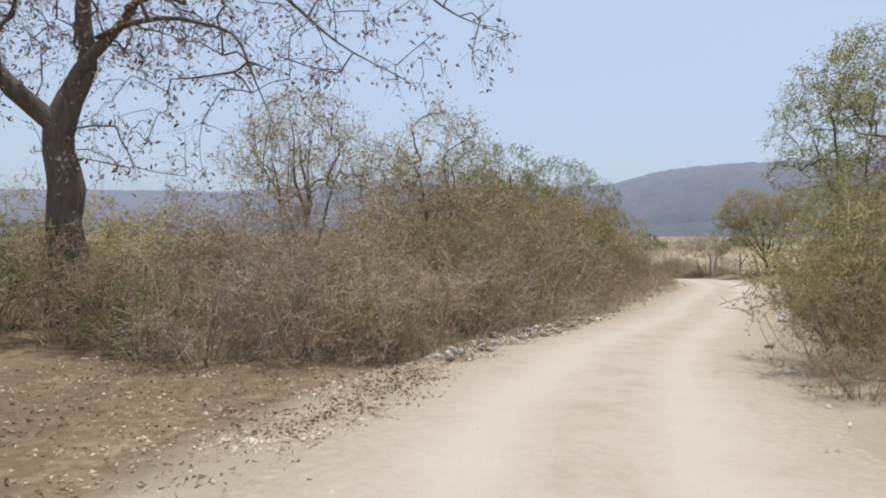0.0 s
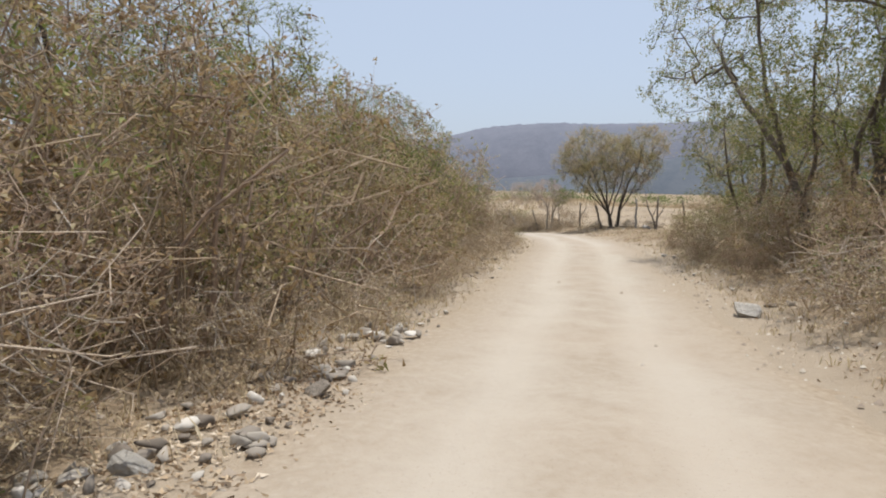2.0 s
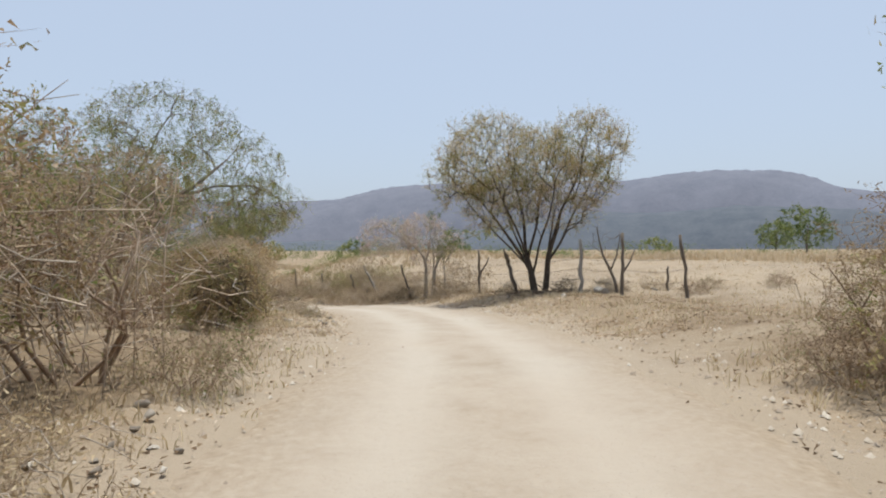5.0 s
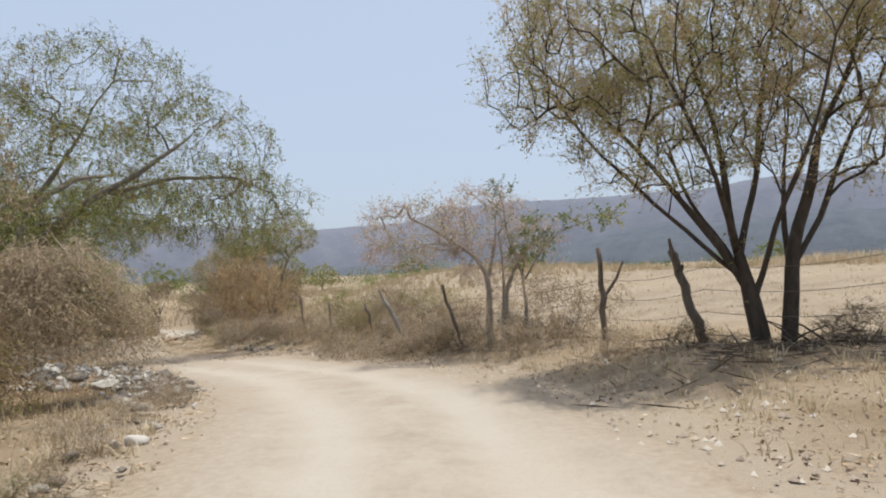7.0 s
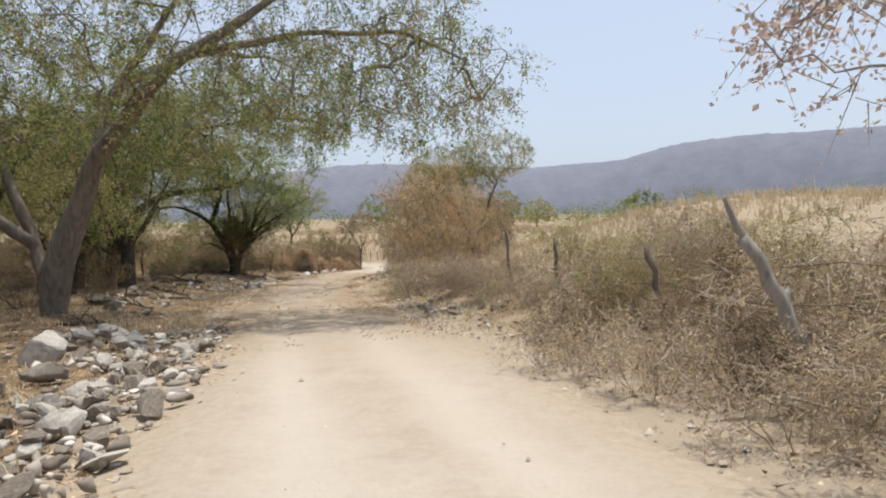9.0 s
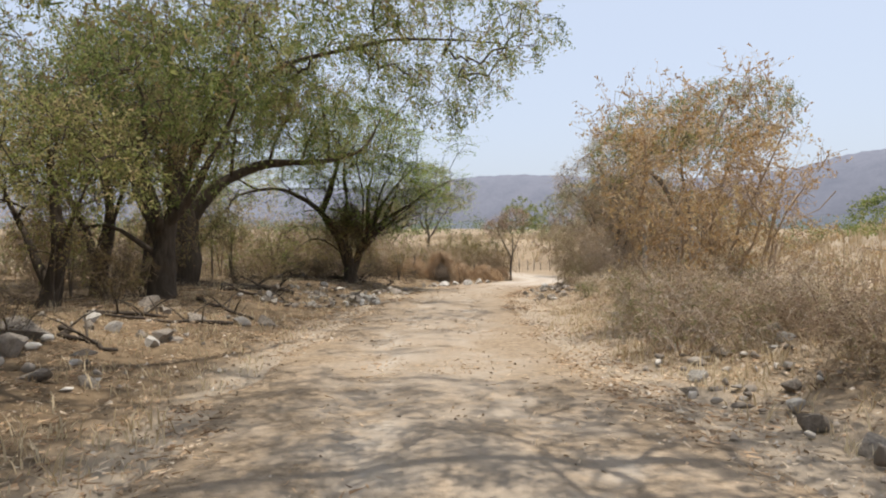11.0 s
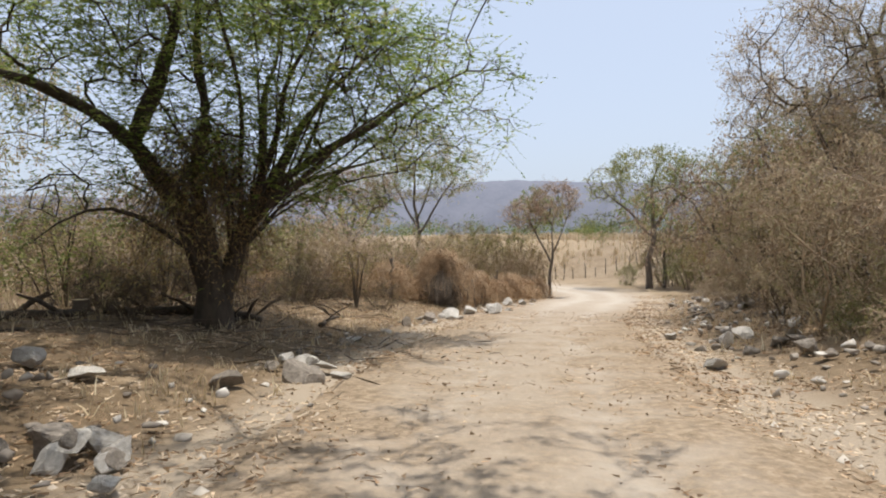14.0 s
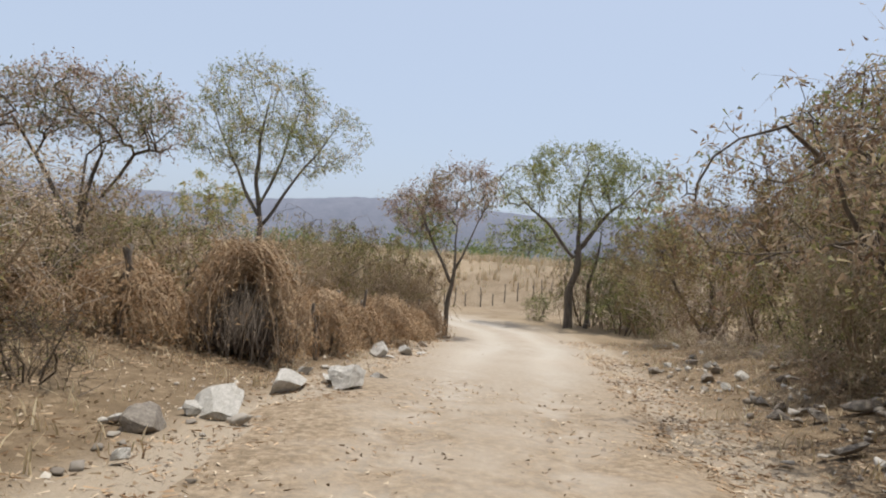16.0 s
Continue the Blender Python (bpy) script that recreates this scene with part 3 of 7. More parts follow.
def build_road():
    across = np.array([-2.6, -2.2, -1.9, -1.6, -1.3, -1.0, -0.78, -0.55, -0.25, 0, 0.25, 0.55, 0.78, 1.0, 1.3, 1.6, 1.9, 2.2, 2.6, 3.0])
    n = len(LINE)
    px = LINE[:, 0][:, None] + TAN[:, 1][:, None] * across
    py = LINE[:, 1][:, None] - TAN[:, 0][:, None] * across
    rut = -0.035 * np.exp(-((np.abs(across) - 0.78) / 0.28) ** 2)
    edge = -0.10 * smooth(1.5, 2.9, np.abs(across + 0.05))
    wob = 0.022 * np.sin(0.9 * px + 1.7 * np.sin(0.7 * py)) * np.sin(1.3 * py) + 0.012 * np.sin(3.1 * py + px)
    pz = LINE[:, 2][:, None] + rut + edge + wob + 0.02
    m = len(across)
    i = (np.arange(n - 1)[:, None] * m + np.arange(m - 1)).ravel()
    me = mesh_of("road", np.stack([px.ravel(), py.ravel(), pz.ravel()], 1), np.stack([i, i + 1, i + m + 1, i + m], 1), ROAD_MAT, True)
    a = me.attributes.new("across", 'FLOAT', 'POINT')
    a.data.foreach_set("value", np.tile(across, n).astype(np.float32))
    lit = np.repeat(smooth(57, 65, LINE[:, 1]) * (1 - smooth(93, 102, LINE[:, 1])), m)
    me.attributes.new("litter", 'FLOAT', 'POINT').data.foreach_set("value", lit.astype(np.float32))
    tagged(new("road", me), "pale dusty dirt track with two wheel ruts", "dirt road", kind="structure")


build_ground()
build_road()


def hills(name, dist, sky_line, mat, label, depth=500.0):
    """A range of hills: azimuth (left of +y) and height in degrees as seen from the road, at a distance."""
    az = np.arange(sky_line[0][0], sky_line[-1][0], 0.25)
    el = np.interp(az, [a for a, _ in sky_line], [e for _, e in sky_line])
    el = el + 0.03 * np.sin(az * 3.1) + 0.025 * np.sin(az * 7.7 + 1) + 0.015 * np.sin(az * 19)
    soft = np.convolve(np.pad(el, 20, 'edge'), np.ones(41) / 41, 'valid')
    rows = np.linspace(0, 1, 10)
    vs = []
    for r in rows:
        prof = np.sin(r * np.pi / 2) ** 0.8
        rr = dist + depth * r + 0 * az
        e = soft + (el - soft) * r ** 6
        top = np.tan(np.radians(np.maximum(e, 0.1))) * (dist + depth)
        z = -20 + (top + 20) * prof * (1 + 0.05 * np.sin(az * 0.9 + 5 * r) * (1 - r))
        vs.append(np.stack([12 - np.sin(np.radians(az)) * rr, 50 + np.cos(np.radians(az)) * rr, z], 1))
    n, m = len(rows), len(az)
    i = (np.arange(n - 1)[:, None] * m + np.arange(m - 1)).ravel()
    me = mesh_of(name, np.concatenate(vs), np.stack([i + 1, i, i + m, i + m + 1], 1), mat, True)
    tagged(new(name, me), label, "hills", kind="structure")


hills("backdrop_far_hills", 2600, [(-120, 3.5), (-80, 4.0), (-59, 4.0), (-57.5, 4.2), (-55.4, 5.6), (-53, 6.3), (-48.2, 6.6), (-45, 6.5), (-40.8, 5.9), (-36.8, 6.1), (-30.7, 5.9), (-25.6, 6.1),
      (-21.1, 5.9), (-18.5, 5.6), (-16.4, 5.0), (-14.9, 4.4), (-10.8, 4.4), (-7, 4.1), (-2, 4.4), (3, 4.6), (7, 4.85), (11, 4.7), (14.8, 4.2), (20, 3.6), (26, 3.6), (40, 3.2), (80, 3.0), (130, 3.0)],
      HILL, "long wooded mountain range with blue-grey haze in its colour")
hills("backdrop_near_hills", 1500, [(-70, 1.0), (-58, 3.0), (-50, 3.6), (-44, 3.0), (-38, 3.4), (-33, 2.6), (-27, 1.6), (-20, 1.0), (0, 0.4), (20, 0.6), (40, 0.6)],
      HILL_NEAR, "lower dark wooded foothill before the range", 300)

# ---- shrubs ----
PROTOS = {}
KINDS = {
    "brown": dict(bark=TWIG_RED, leaf=LEAF_BROWN, h=3.0, w=1.9, targets=110, twigs=6, leaves=6, cane=TWIG_GREY, label="dense tangled reddish-brown thorn bush with few olive leaves"),
    "olive": dict(bark=TWIG, leaf=LEAF_OLIVE, h=3.0, w=1.9, targets=110, twigs=5, leaves=10, cane=TWIG, label="dense dusty olive-green thorn bush"),
    "rust": dict(bark=TWIG_RED, leaf=LEAF_RUST, h=3.2, w=1.8, targets=110, twigs=5, leaves=9, cane=TWIG, label="bushy shrub with dry rusty-brown leaves"),
    "vine": dict(bark=TWIG_DARK, leaf=LEAF_VINE, h=3.4, w=1.9, targets=110, twigs=5, leaves=10, cane=TWIG, hang=0.7, label="tall shrub smothered in dry brown-olive vines"),
    "drape": dict(bark=TWIG, leaf=LEAF_DRAPE, h=3.2, w=1.9, targets=170, twigs=7, leaves=11, cane=TWIG, hang=0.8, shell=0.85, label="domed shrub draped in a curtain of dry grey-brown vines"),
    "hay": dict(bark=TWIG, leaf=LEAF_HAY, h=2.8, w=1.8, targets=105, twigs=6, leaves=6, cane=TWIG_GREY, label="pale hay-coloured bush of dry leaves and stalks"),
    "green": dict(bark=TWIG_DARK, leaf=LEAF_GREEN, h=2.6, w=1.7, targets=120, twigs=5, leaves=10, cane=TWIG, label="leafy yellow-green bush in the dry thicket"),
    "gold": dict(bark=TWIG, leaf=LEAF_GOLD, h=3.2, w=1.7, targets=125, twigs=6, leaves=8, cane=TWIG, label="tall golden-brown dry shrub"),
    "grey": dict(bark=TWIG, leaf=STRAW, h=1.35, w=1.15, targets=80, twigs=7, leaves=3, cane=TWIG_GREY, label="low tangle of dry leafless grey brushwood"),
    "pink": dict(bark=TWIG_GREY, leaf=LEAF_PINK, h=3.4, w=1.9, targets=110, twigs=8, leaves=5, cane=TWIG_GREY, label="bare pinkish-grey bush of fine dry twigs"),
    "tangle": dict(bark=TWIG_DARK, leaf=LEAF_VINE, h=2.1, w=1.6, targets=80, twigs=6, leaves=2, cane=TWIG_DARK, label="dark tangle of dead branches and dry stems"),
    "low": dict(bark=TWIG_RED, leaf=LEAF_BROWN, h=1.2, w=1.05, targets=72, twigs=6, leaves=4, cane=TWIG, label="low brown scrub bush in dry grass"),
}


def curls(count, blobs, rng, rad, reach):
    """Short bent twigs that cross each other at every angle all over the skin of a bush."""
    heap = Heap()
    at = blob_points(blobs, count, rng, 0.8)
    at[:, 2] = np.maximum(at[:, 2] * 0.86, 0.08)
    t = np.linspace(-0.5, 0.5, 3)[:, None]
    for c in at:
        way, bend = unit(rng.normal(0, 1, 3) * np.array([1, 1, 0.8])), rng.normal(0, 1, 3)
        l = reach * rng.uniform(0.4, 1.3)
        p = c + way * t * l + bend * (0.25 - t ** 2) * l * 0.55 + rng.normal(0, 0.03 * l, (3, 3))
        p[:, 2] = np.maximum(p[:, 2], 0.03)
        v, f = tube(p, rad * np.array([1.2, 0.9, 0.35]), 3)
        heap.add(v, f)
    return heap


def canes(count, h, w, rng, rad, heap):
    """Long thin stems that rise from the foot and arch over."""
    t = np.linspace(0, 1, 6)[:, None]
    for _ in range(count):
        a = rng.uniform(0, 2 * np.pi)
        b = a + rng.normal(0, 0.9)
        foot = np.array([math.cos(a), math.sin(a), 0]) * w * rng.uniform(0, 0.6)
        reach = np.array([math.cos(b), math.sin(b), 0]) * w * rng.uniform(0.35, 0.95)
        up, sag = h * rng.uniform(0.35, 0.8), rng.uniform(0.5, 1.15)
        p = foot + reach * t ** 1.3 + np.array([0, 0, 1.0]) * up * (t * (1 + sag) - sag * t ** 2.4) + rng.normal(0, 0.02 * h, (6, 3)) * t
        p[:, 2] = np.maximum(p[:, 2], 0.03)
        v, f = tube(p, rad * np.array([1.3, 1.2, 1.0, 0.8, 0.6, 0.3]), 3)
        heap.add(v, f)
    return heap


def shrub_proto(kind, seed, coarse):
    k = KINDS[kind]
    rng = np.random.default_rng(seed)
    h, w = k["h"], k["w"]
    small, big = h < 1.6, 1.5 if coarse else 1.0
    stems = []
    for a in np.linspace(0, 2 * np.pi, 8)[:-1]:
        a += rng.uniform(-0.3, 0.3)
        r = w * rng.uniform(0.1, 0.22)
        d = np.array([math.cos(a), math.sin(a), 0])
        side = np.array([-d[1], d[0], 0]) * rng.normal(0, 0.22) * w
        stems.append(([d * r, d * r * 2.0 + side + [0, 0, h * 0.25], d * r * rng.uniform(2.4, 4.0) - side + [0, 0, h * rng.uniform(0.42, 0.66)]], 0.03 if h > 1.6 else 0.014))
    # a heap of rounded lobes of uneven size, with gaps between
    blobs = [((0, 0, h * 0.40), (w * 0.62, w * 0.62, h * 0.38))]
    for i in range(10):
        a, e = i * 2.4 + rng.uniform(-0.5, 0.5), rng.uniform(0.12, 0.95)
        r = w * rng.uniform(0.26, 0.46)
        out = w * 0.78 * math.cos(e * 1.25)
        blobs.append(((math.cos(a) * out, math.sin(a) * out, max(r * 0.7, h * 0.86 * math.sin(e * 1.35))), (r, r, min(r * 0.85, h * 0.22))))
    ob = plant("shrub", (0, 0, 0), stems, blobs, k["label"], "shrub", seed=seed, targets=int(k["targets"] * (0.45 if coarse else 1)), bark=k["bark"], leaf=k["leaf"], twig=k["bark"], twigs=k["twigs"] - (2 if coarse else 0),
               leaves=k["leaves"], twig_len=0.34 if small else 0.46 * big, leaf_len=0.05 if small else 0.058 * big, leaf_wid=0.02 if small else 0.025 * big, hang=k.get("hang", 0.1),
               step=0.25 if small else 0.4, wiggle=0.22, tip=0.0035 if small else 0.005, power=0.42, shell=k.get("shell", 0.6), twig_rad=0.0038 if small else 0.0055, crown="foliage")
    leafy = kind in ("olive", "green", "vine", "drape", "gold")
    heap = curls(60 if coarse else 100 if small else 80 if leafy else 150, blobs, rng, 0.005 if small else 0.0062 * big, 0.42 if small else 0.5 if leafy else 0.75)
    tagged(part("twig_tangle", heap.mesh("shrub_tangle", k["cane"]), ob), kind="stuff")
    heap = curls(14 if coarse else 24 if small else 16 if leafy else 46, blobs, rng, 0.0055 if small else 0.008, 0.5 if small else 1.0)
    canes(5 if coarse or small or leafy else 12, h, w, rng, 0.005 if small else 0.0075, heap)
    tagged(part("cane_mass", heap.mesh("shrub_canes", TWIG_DARK if kind == "tangle" else TWIG_PALE if kind in ("brown", "hay", "pink", "grey") else TWIG), ob), kind="stuff")
    return ob


def shrub(kind, x, y, scale=1.0, tall=1.0, seed=0, label="", group="roadside shrubs", coarse=False):
    pool = PROTOS.setdefault((kind, coarse), [])
    rng = np.random.default_rng(int(abs(x * 131 + y * 17)) + seed)
    s = scale * rng.uniform(0.92, 1.08)
    m = Matrix.LocRotScale((x, y, gz(x, y) - 0.04), Euler((rng.uniform(-.06, .06), rng.uniform(-.06, .06), rng.uniform(0, 6.28))), (s, s, s * tall))
    if len(pool) < (2 if coarse else 3):
        ob = shrub_proto(kind, 100 + 13 * len(pool) + sum(map(ord, kind)), coarse)
        pool.append(ob)
        ob.matrix_basis = m
    else:
        ob = pool[int(rng.integers(len(pool)))]
        ob = copy_thing(ob, m @ Matrix.Diagonal((1 / ob.scale[0], 1 / ob.scale[1], 1 / ob.scale[2], 1)))
    return tagged(ob, label or KINDS[kind]["label"], "shrub", group)


def row(kinds, y0, y1, step, d, jitter, scale, tall=1.0, seed=0):
    rng = np.random.default_rng(seed)
    y = y0
    while y < y1:
        x, yy = at_side(y + rng.uniform(-.3, .3), d + rng.uniform(-jitter, jitter))
        shrub(kinds[int(rng.integers(len(kinds)))], x, yy, scale * rng.uniform(0.85, 1.15), tall * rng.uniform(0.85, 1.12), coarse=abs(d) > 7.8)
        y += step * rng.uniform(0.8, 1.2)


# thicket left of the first stretch
row(["olive", "green", "brown"], 9.0, 12.4, 1.5, -4.4, 0.3, 0.55, 0.95, 1)
row(["hay", "olive", "brown", "rust"], 12.6, 15.4, 1.6, -4.8, 0.3, 0.95, 1.0, 30)
row(["hay", "brown", "pink", "rust", "olive"], 15, 35, 2.3, -4.9, 0.35, 1.22, 1.05, 18)
row(["green", "pink", "rust", "brown"], 15, 31, 2.6, -6.6, 0.3, 1.5, 1.05, 26)
row(["pink", "rust", "olive", "brown"], 17, 37, 3.6, -9.4, 0.7, 1.6, 1.08, 2)
row(["pink", "rust", "olive"], 7, 16, 3.2, -11.5, 0.7, 0.95, 0.9, 31)
for bx, by, bs in ((-4.6, 9.4, 0.55), (-5.8, 11.2, 0.6), (-3.4, 11.6, 0.5), (-1.9, 14.2, 0.5)):
    shrub("green", bx, by, bs, 0.95, label="low olive-green bush in the tangled thicket")
for bx, by, bs, bk in ((-3.6, 9.0, 0.6, "brown"), (-2.2, 9.3, 0.62, "brown"), (-1.1, 9.5, 0.58, "hay"), (-5.2, 9.6, 0.6, "rust"), (-6.6, 10.4, 0.7, "rust"), (-8.6, 11.4, 0.8, "green"), (-10.2, 12.4, 0.9, "green"), (-0.3, 11.4, 0.68, "hay"), (-1.6, 11.2, 0.75, "rust"), (1.5, 16.6, 1.3, "rust"), (0.2, 15.0, 1.1, "rust"), (-3.0, 11.0, 0.75, "pink"), (0.6, 13.0, 0.7, "brown")):
    shrub(bk, bx, by, bs, 1.0)
row(["low", "grey"], 9, 34, 2.8, -3.1, 0.2, 0.8, 0.95, 3)
for bx, by, bs, bk in ((-4.3, 15.2, 1.05, "pink"), (-3.0, 13.2, 0.8, "brown"), (-5.4, 13.8, 0.75, "rust"), (-6.6, 16.4, 1.1, "pink"), (-2.6, 16.0, 1.15, "hay"), (-9.5, 15.0, 0.8, "green"), (-12.0, 13.0, 0.8, "olive")):
    shrub(bk, bx, by, bs, 1.0)
# right of the first stretch
row(["olive", "brown", "rust", "green"], 9.5, 27, 2.1, 5.0, 0.4, 0.86, 0.9, 5)
row(["brown", "olive", "rust"], 6, 30, 4.6, 8.4, 0.8, 1.3, 1.1, 6)
shrub("olive", 5.4, 8.1, 0.7, 1.0)
shrub("olive", 5.9, 9.0, 0.9, 1.0)
shrub("low", 4.4, 6.6, 0.7, 0.9)
shrub("olive", 6.6, 10.0, 0.82, 1.0)
shrub("olive", 8.6, 11.0, 0.95, 1.0)
row(["low", "grey", "low"], 8, 34, 2.6, 3.6, 0.3, 0.85, 0.95, 7)
# left before the stones
for hy, hs in ((40.6, 0.44), (43.0, 0.5), (45.4, 0.5), (47.8, 0.55)):
    hx, hy = at_side(hy, -5.0)
    shrub("vine", hx, hy, hs, 1.05, label="dark shrub inside a hedge of dry vines", group="vine hedge")
row(["grey", "grey", "low"], 43.5, 51, 1.5, -2.7, 0.35, 0.34, 0.95, 39)
shrub("rust", 10.4, 43.4, 0.9, 1.0)
shrub("olive", 8.2, 40.4, 1.4, 1.2)
shrub("brown", 8.6, 46.5, 1.1, 1.1)
shrub("brown", 10.0, 51.5, 0.7, 0.9)
shrub("olive", 5.5, 55, 1.3, 1.1)
shrub("rust", 2.0, 61, 1.3, 1.0)
# dead brush round the lone tree
for bx, by, bs, bk in ((24.3, 45.1, 0.4, "tangle"), (22.7, 46.5, 0.35, "tangle"), (25.2, 44.2, 0.4, "tangle"), (26.5, 43.2, 0.65, "grey"), (28.2, 42.4, 0.55, "low"), (25.4, 43.6, 0.5, "grey"), (22.3, 47.8, 0.5, "grey"), (29.5, 40.8, 0.55, "low"), (26.0, 41.0, 0.5, "low")):
    shrub(bk, bx, by, bs, 0.8, label="dead brush lying round the lone tree and fence", group="fence brush")
# brushwood along the fence of the field
row(["grey", "grey", "low"], 49.5, 60, 1.9, 4.3, 0.4, 0.98, 0.95, 8)
row(["grey", "low"], 50, 61, 2.9, 3.6, 0.2, 0.66, 0.85, 32)
for bx, by, bs, bk in ((20.35, 58.7, 0.55, "olive"), (21.3, 57.7, 0.56, "vine"), (20.7, 60.3, 0.5, "olive"), (21.8, 56.4, 0.46, "vine"), (19.9, 61.9, 0.42, "hay"), (21.9, 59.6, 0.5, "brown"), (19.6, 63.8, 0.4, "olive"), (20.9, 62.6, 0.45, "hay"), (20.9, 55.6, 0.36, "brown"), (22.9, 57.4, 0.45, "hay")):
    shrub(bk, bx, by, bs, 0.85, label="rounded mound of dry brushwood and straw by the fence", group="fence brush")
for bx, by, bs, bk in ((21.3, 52.6, 0.42, "tangle"), (20.9, 53.6, 0.4, "tangle"), (22.3, 51.4, 0.4, "tangle"), (20.3, 55.2, 0.42, "tangle"), (22.9, 50.6, 0.34, "tangle"), (19.4, 58.6, 0.44, "vine"), (20.2, 59.6, 0.52, "olive"), (21.0, 58.6, 0.6, "drape"), (22.2, 58.4, 0.62, "olive"), (21.6, 60.8, 0.6, "brown"), (20.4, 61.6, 0.5, "vine"), (22.8, 61.4, 0.66, "olive"), (19.8, 65.2, 0.5, "brown"), (18.6, 67.6, 0.5, "hay"), (17.6, 69.2, 0.5, "brown"), (16.4, 70.6, 0.52, "hay"), (15.8, 72.2, 0.46, "brown")):
    shrub(bk, bx, by, bs, 0.85, label="dense grey-brown brush at the foot of the fence", group="fence brush")
for bx, by, bs in ((20.0, 54.0, 0.7), (19.5, 55.7, 0.7), (20.7, 53.1, 0.75), (19.0, 57.2, 0.7)):
    shrub("grey", bx, by, bs, 0.95)
row(["grey", "low"], 55, 62, 2.0, 5.6, 0.5, 0.9, 0.85, 9)
row(["olive", "brown", "grey", "low"], 58.5, 64.5, 1.4, 5.4, 0.4, 0.66, 0.95, 21)
row(["brown", "olive", "low"], 58, 65, 2.2, 7.4, 0.5, 0.85, 0.9, 22)
row(["low", "grey"], 60, 70, 1.9, 4.2, 0.3, 0.8, 0.8, 23)
row(["olive", "low", "hay"], 57, 67, 2.0, 9.0, 0.8, 0.62, 0.8, 27)
row(["low", "grey", "low"], 57, 69, 1.5, 11.2, 1.6, 0.42, 0.8, 38)
shrub("gold", 16.6, 72.8, 1.3, 1.15, label="tall golden-brown shrub on the bank")
shrub("gold", 17.8, 73.8, 1.1, 1.05, label="golden-brown dry shrub on the bank")
shrub("brown", 16.0, 69.5, 0.6, 0.8)
row(["low", "grey"], 66, 80, 2.6, 4.6, 0.4, 0.75, 0.8, 10)
# right bank towards the end
row(["olive", "low", "hay", "green"], 71, 87, 1.5, 4.9, 0.9, 0.24, 0.9, 35)
for bx, by, bs, bt in ((13.9, 87.0, 0.82, 1.08), (15.4, 88.4, 1.05, 1.15), (14.3, 90.6, 0.85, 1.0), (15.6, 92.6, 1.05, 1.1), (14.8, 95.4, 0.9, 1.0), (16.6, 90.6, 1.2, 1.2)):
    shrub("drape" if bs < 1.0 else "brown" if bs > 1.1 else "hay", bx, by, bs, bt, group="vine-draped bank shrubs")
for bx, by, bs, bk in ((13.9, 89.0, 0.5, "tangle"), (14.5, 92.0, 0.55, "tangle"), (15.4, 90.4, 0.7, "tangle"), (14.9, 96.6, 0.75, "olive")):
    shrub(bk, bx, by, bs, 0.95, label="dark tangled brush under the vine-draped bank shrubs", group="vine-draped bank shrubs")
shrub("hay", 14.9, 85.2, 0.7, 0.9)
shrub("olive", 16.4, 94.6, 1.2, 1.1)
row(["vine", "vine", "olive", "brown"], 92, 113, 2.0, 6.8, 0.4, 1.15, 1.0, 12)
row(["vine", "rust", "vine"], 97, 112, 2.8, 9.6, 0.7, 1.6, 1.2, 13)
for bx, by, bs in ((15.6, 112.6, 1.0), (14.9, 116.2, 1.2), (17.0, 114.4, 1.4), (12.6, 117.0, 0.6)):
    shrub("vine" if bs > 1.1 else "green", bx, by, bs, 1.0, label="dark olive shrub beside the bend")
row(["low", "grey", "low"], 84, 106, 2.2, 4.6, 0.35, 0.7, 0.75, 14)
# behind the open ground under the trees, and behind the old fence
row(["rust", "hay", "rust", "vine"], 92, 110, 1.8, -6.4, 0.4, 0.84, 0.92, 15)
row(["vine", "rust", "olive", "green", "hay"], 88, 114, 2.0, -9.6, 0.7, 1.02, 0.95, 16)
row(["vine", "olive", "rust"], 92, 112, 3.0, -13.5, 0.8, 1.2, 1.0, 24)
row(["low", "grey"], 97, 109, 1.7, -4.3, 0.25, 0.85, 0.85, 17)
row(["tangle", "low", "grey"], 98.5, 107, 1.5, -3.35, 0.2, 0.42, 0.9, 33)
row(["tangle", "low"], 89, 96, 1.6, -6.6, 0.5, 0.55, 0.9, 34)
for bx, by, bs in ((7.0, 109.0, 1.1), (7.3, 106.7, 0.7), (5.6, 110.3, 1.5), (5.4, 108.4, 1.15), (3.6, 108.8, 1.3), (6.8, 110.2, 0.8), (4.6, 112.2, 1.0), (2.2, 112.6, 1.3), (6.4, 106.2, 0.7)):
    shrub("rust" if bs < 1.1 else "vine", bx, by, bs, 1.0, label="dry rusty shrub where the track bends away")
# undergrowth of the grove
for bx, by, bs in ((1.2, 90.2, 0.8), (3.6, 90.8, 0.6), (0.2, 88.2, 0.7), (-1.2, 79.6, 0.9), (2.6, 80.0, 0.5), (-0.4, 77.0, 0.8), (6.2, 65.6, 0.6), (4.6, 63.6, 0.8), (7.4, 66.9, 0.45), (2.2, 68.4, 0.9), (3.4, 74.2, 0.6), (-3.4, 84.8, 0.8), (-5.6, 80.4, 1.0), (-2.6, 68.6, 1.0), (5.0, 92.6, 0.5), (5.2, 60.4, 0.6), (2.8, 87.0, 0.62), (1.8, 86.4, 0.55), (3.3, 85.3, 0.34)):
    shrub("tangle", bx, by, bs, 0.95, label="dark tangle of dead branches under the trees", group="grove undergrowth")
row(["hay", "rust", "hay", "brown"], 63, 78, 2.4, -13.5, 0.8, 0.62, 0.85, 29)
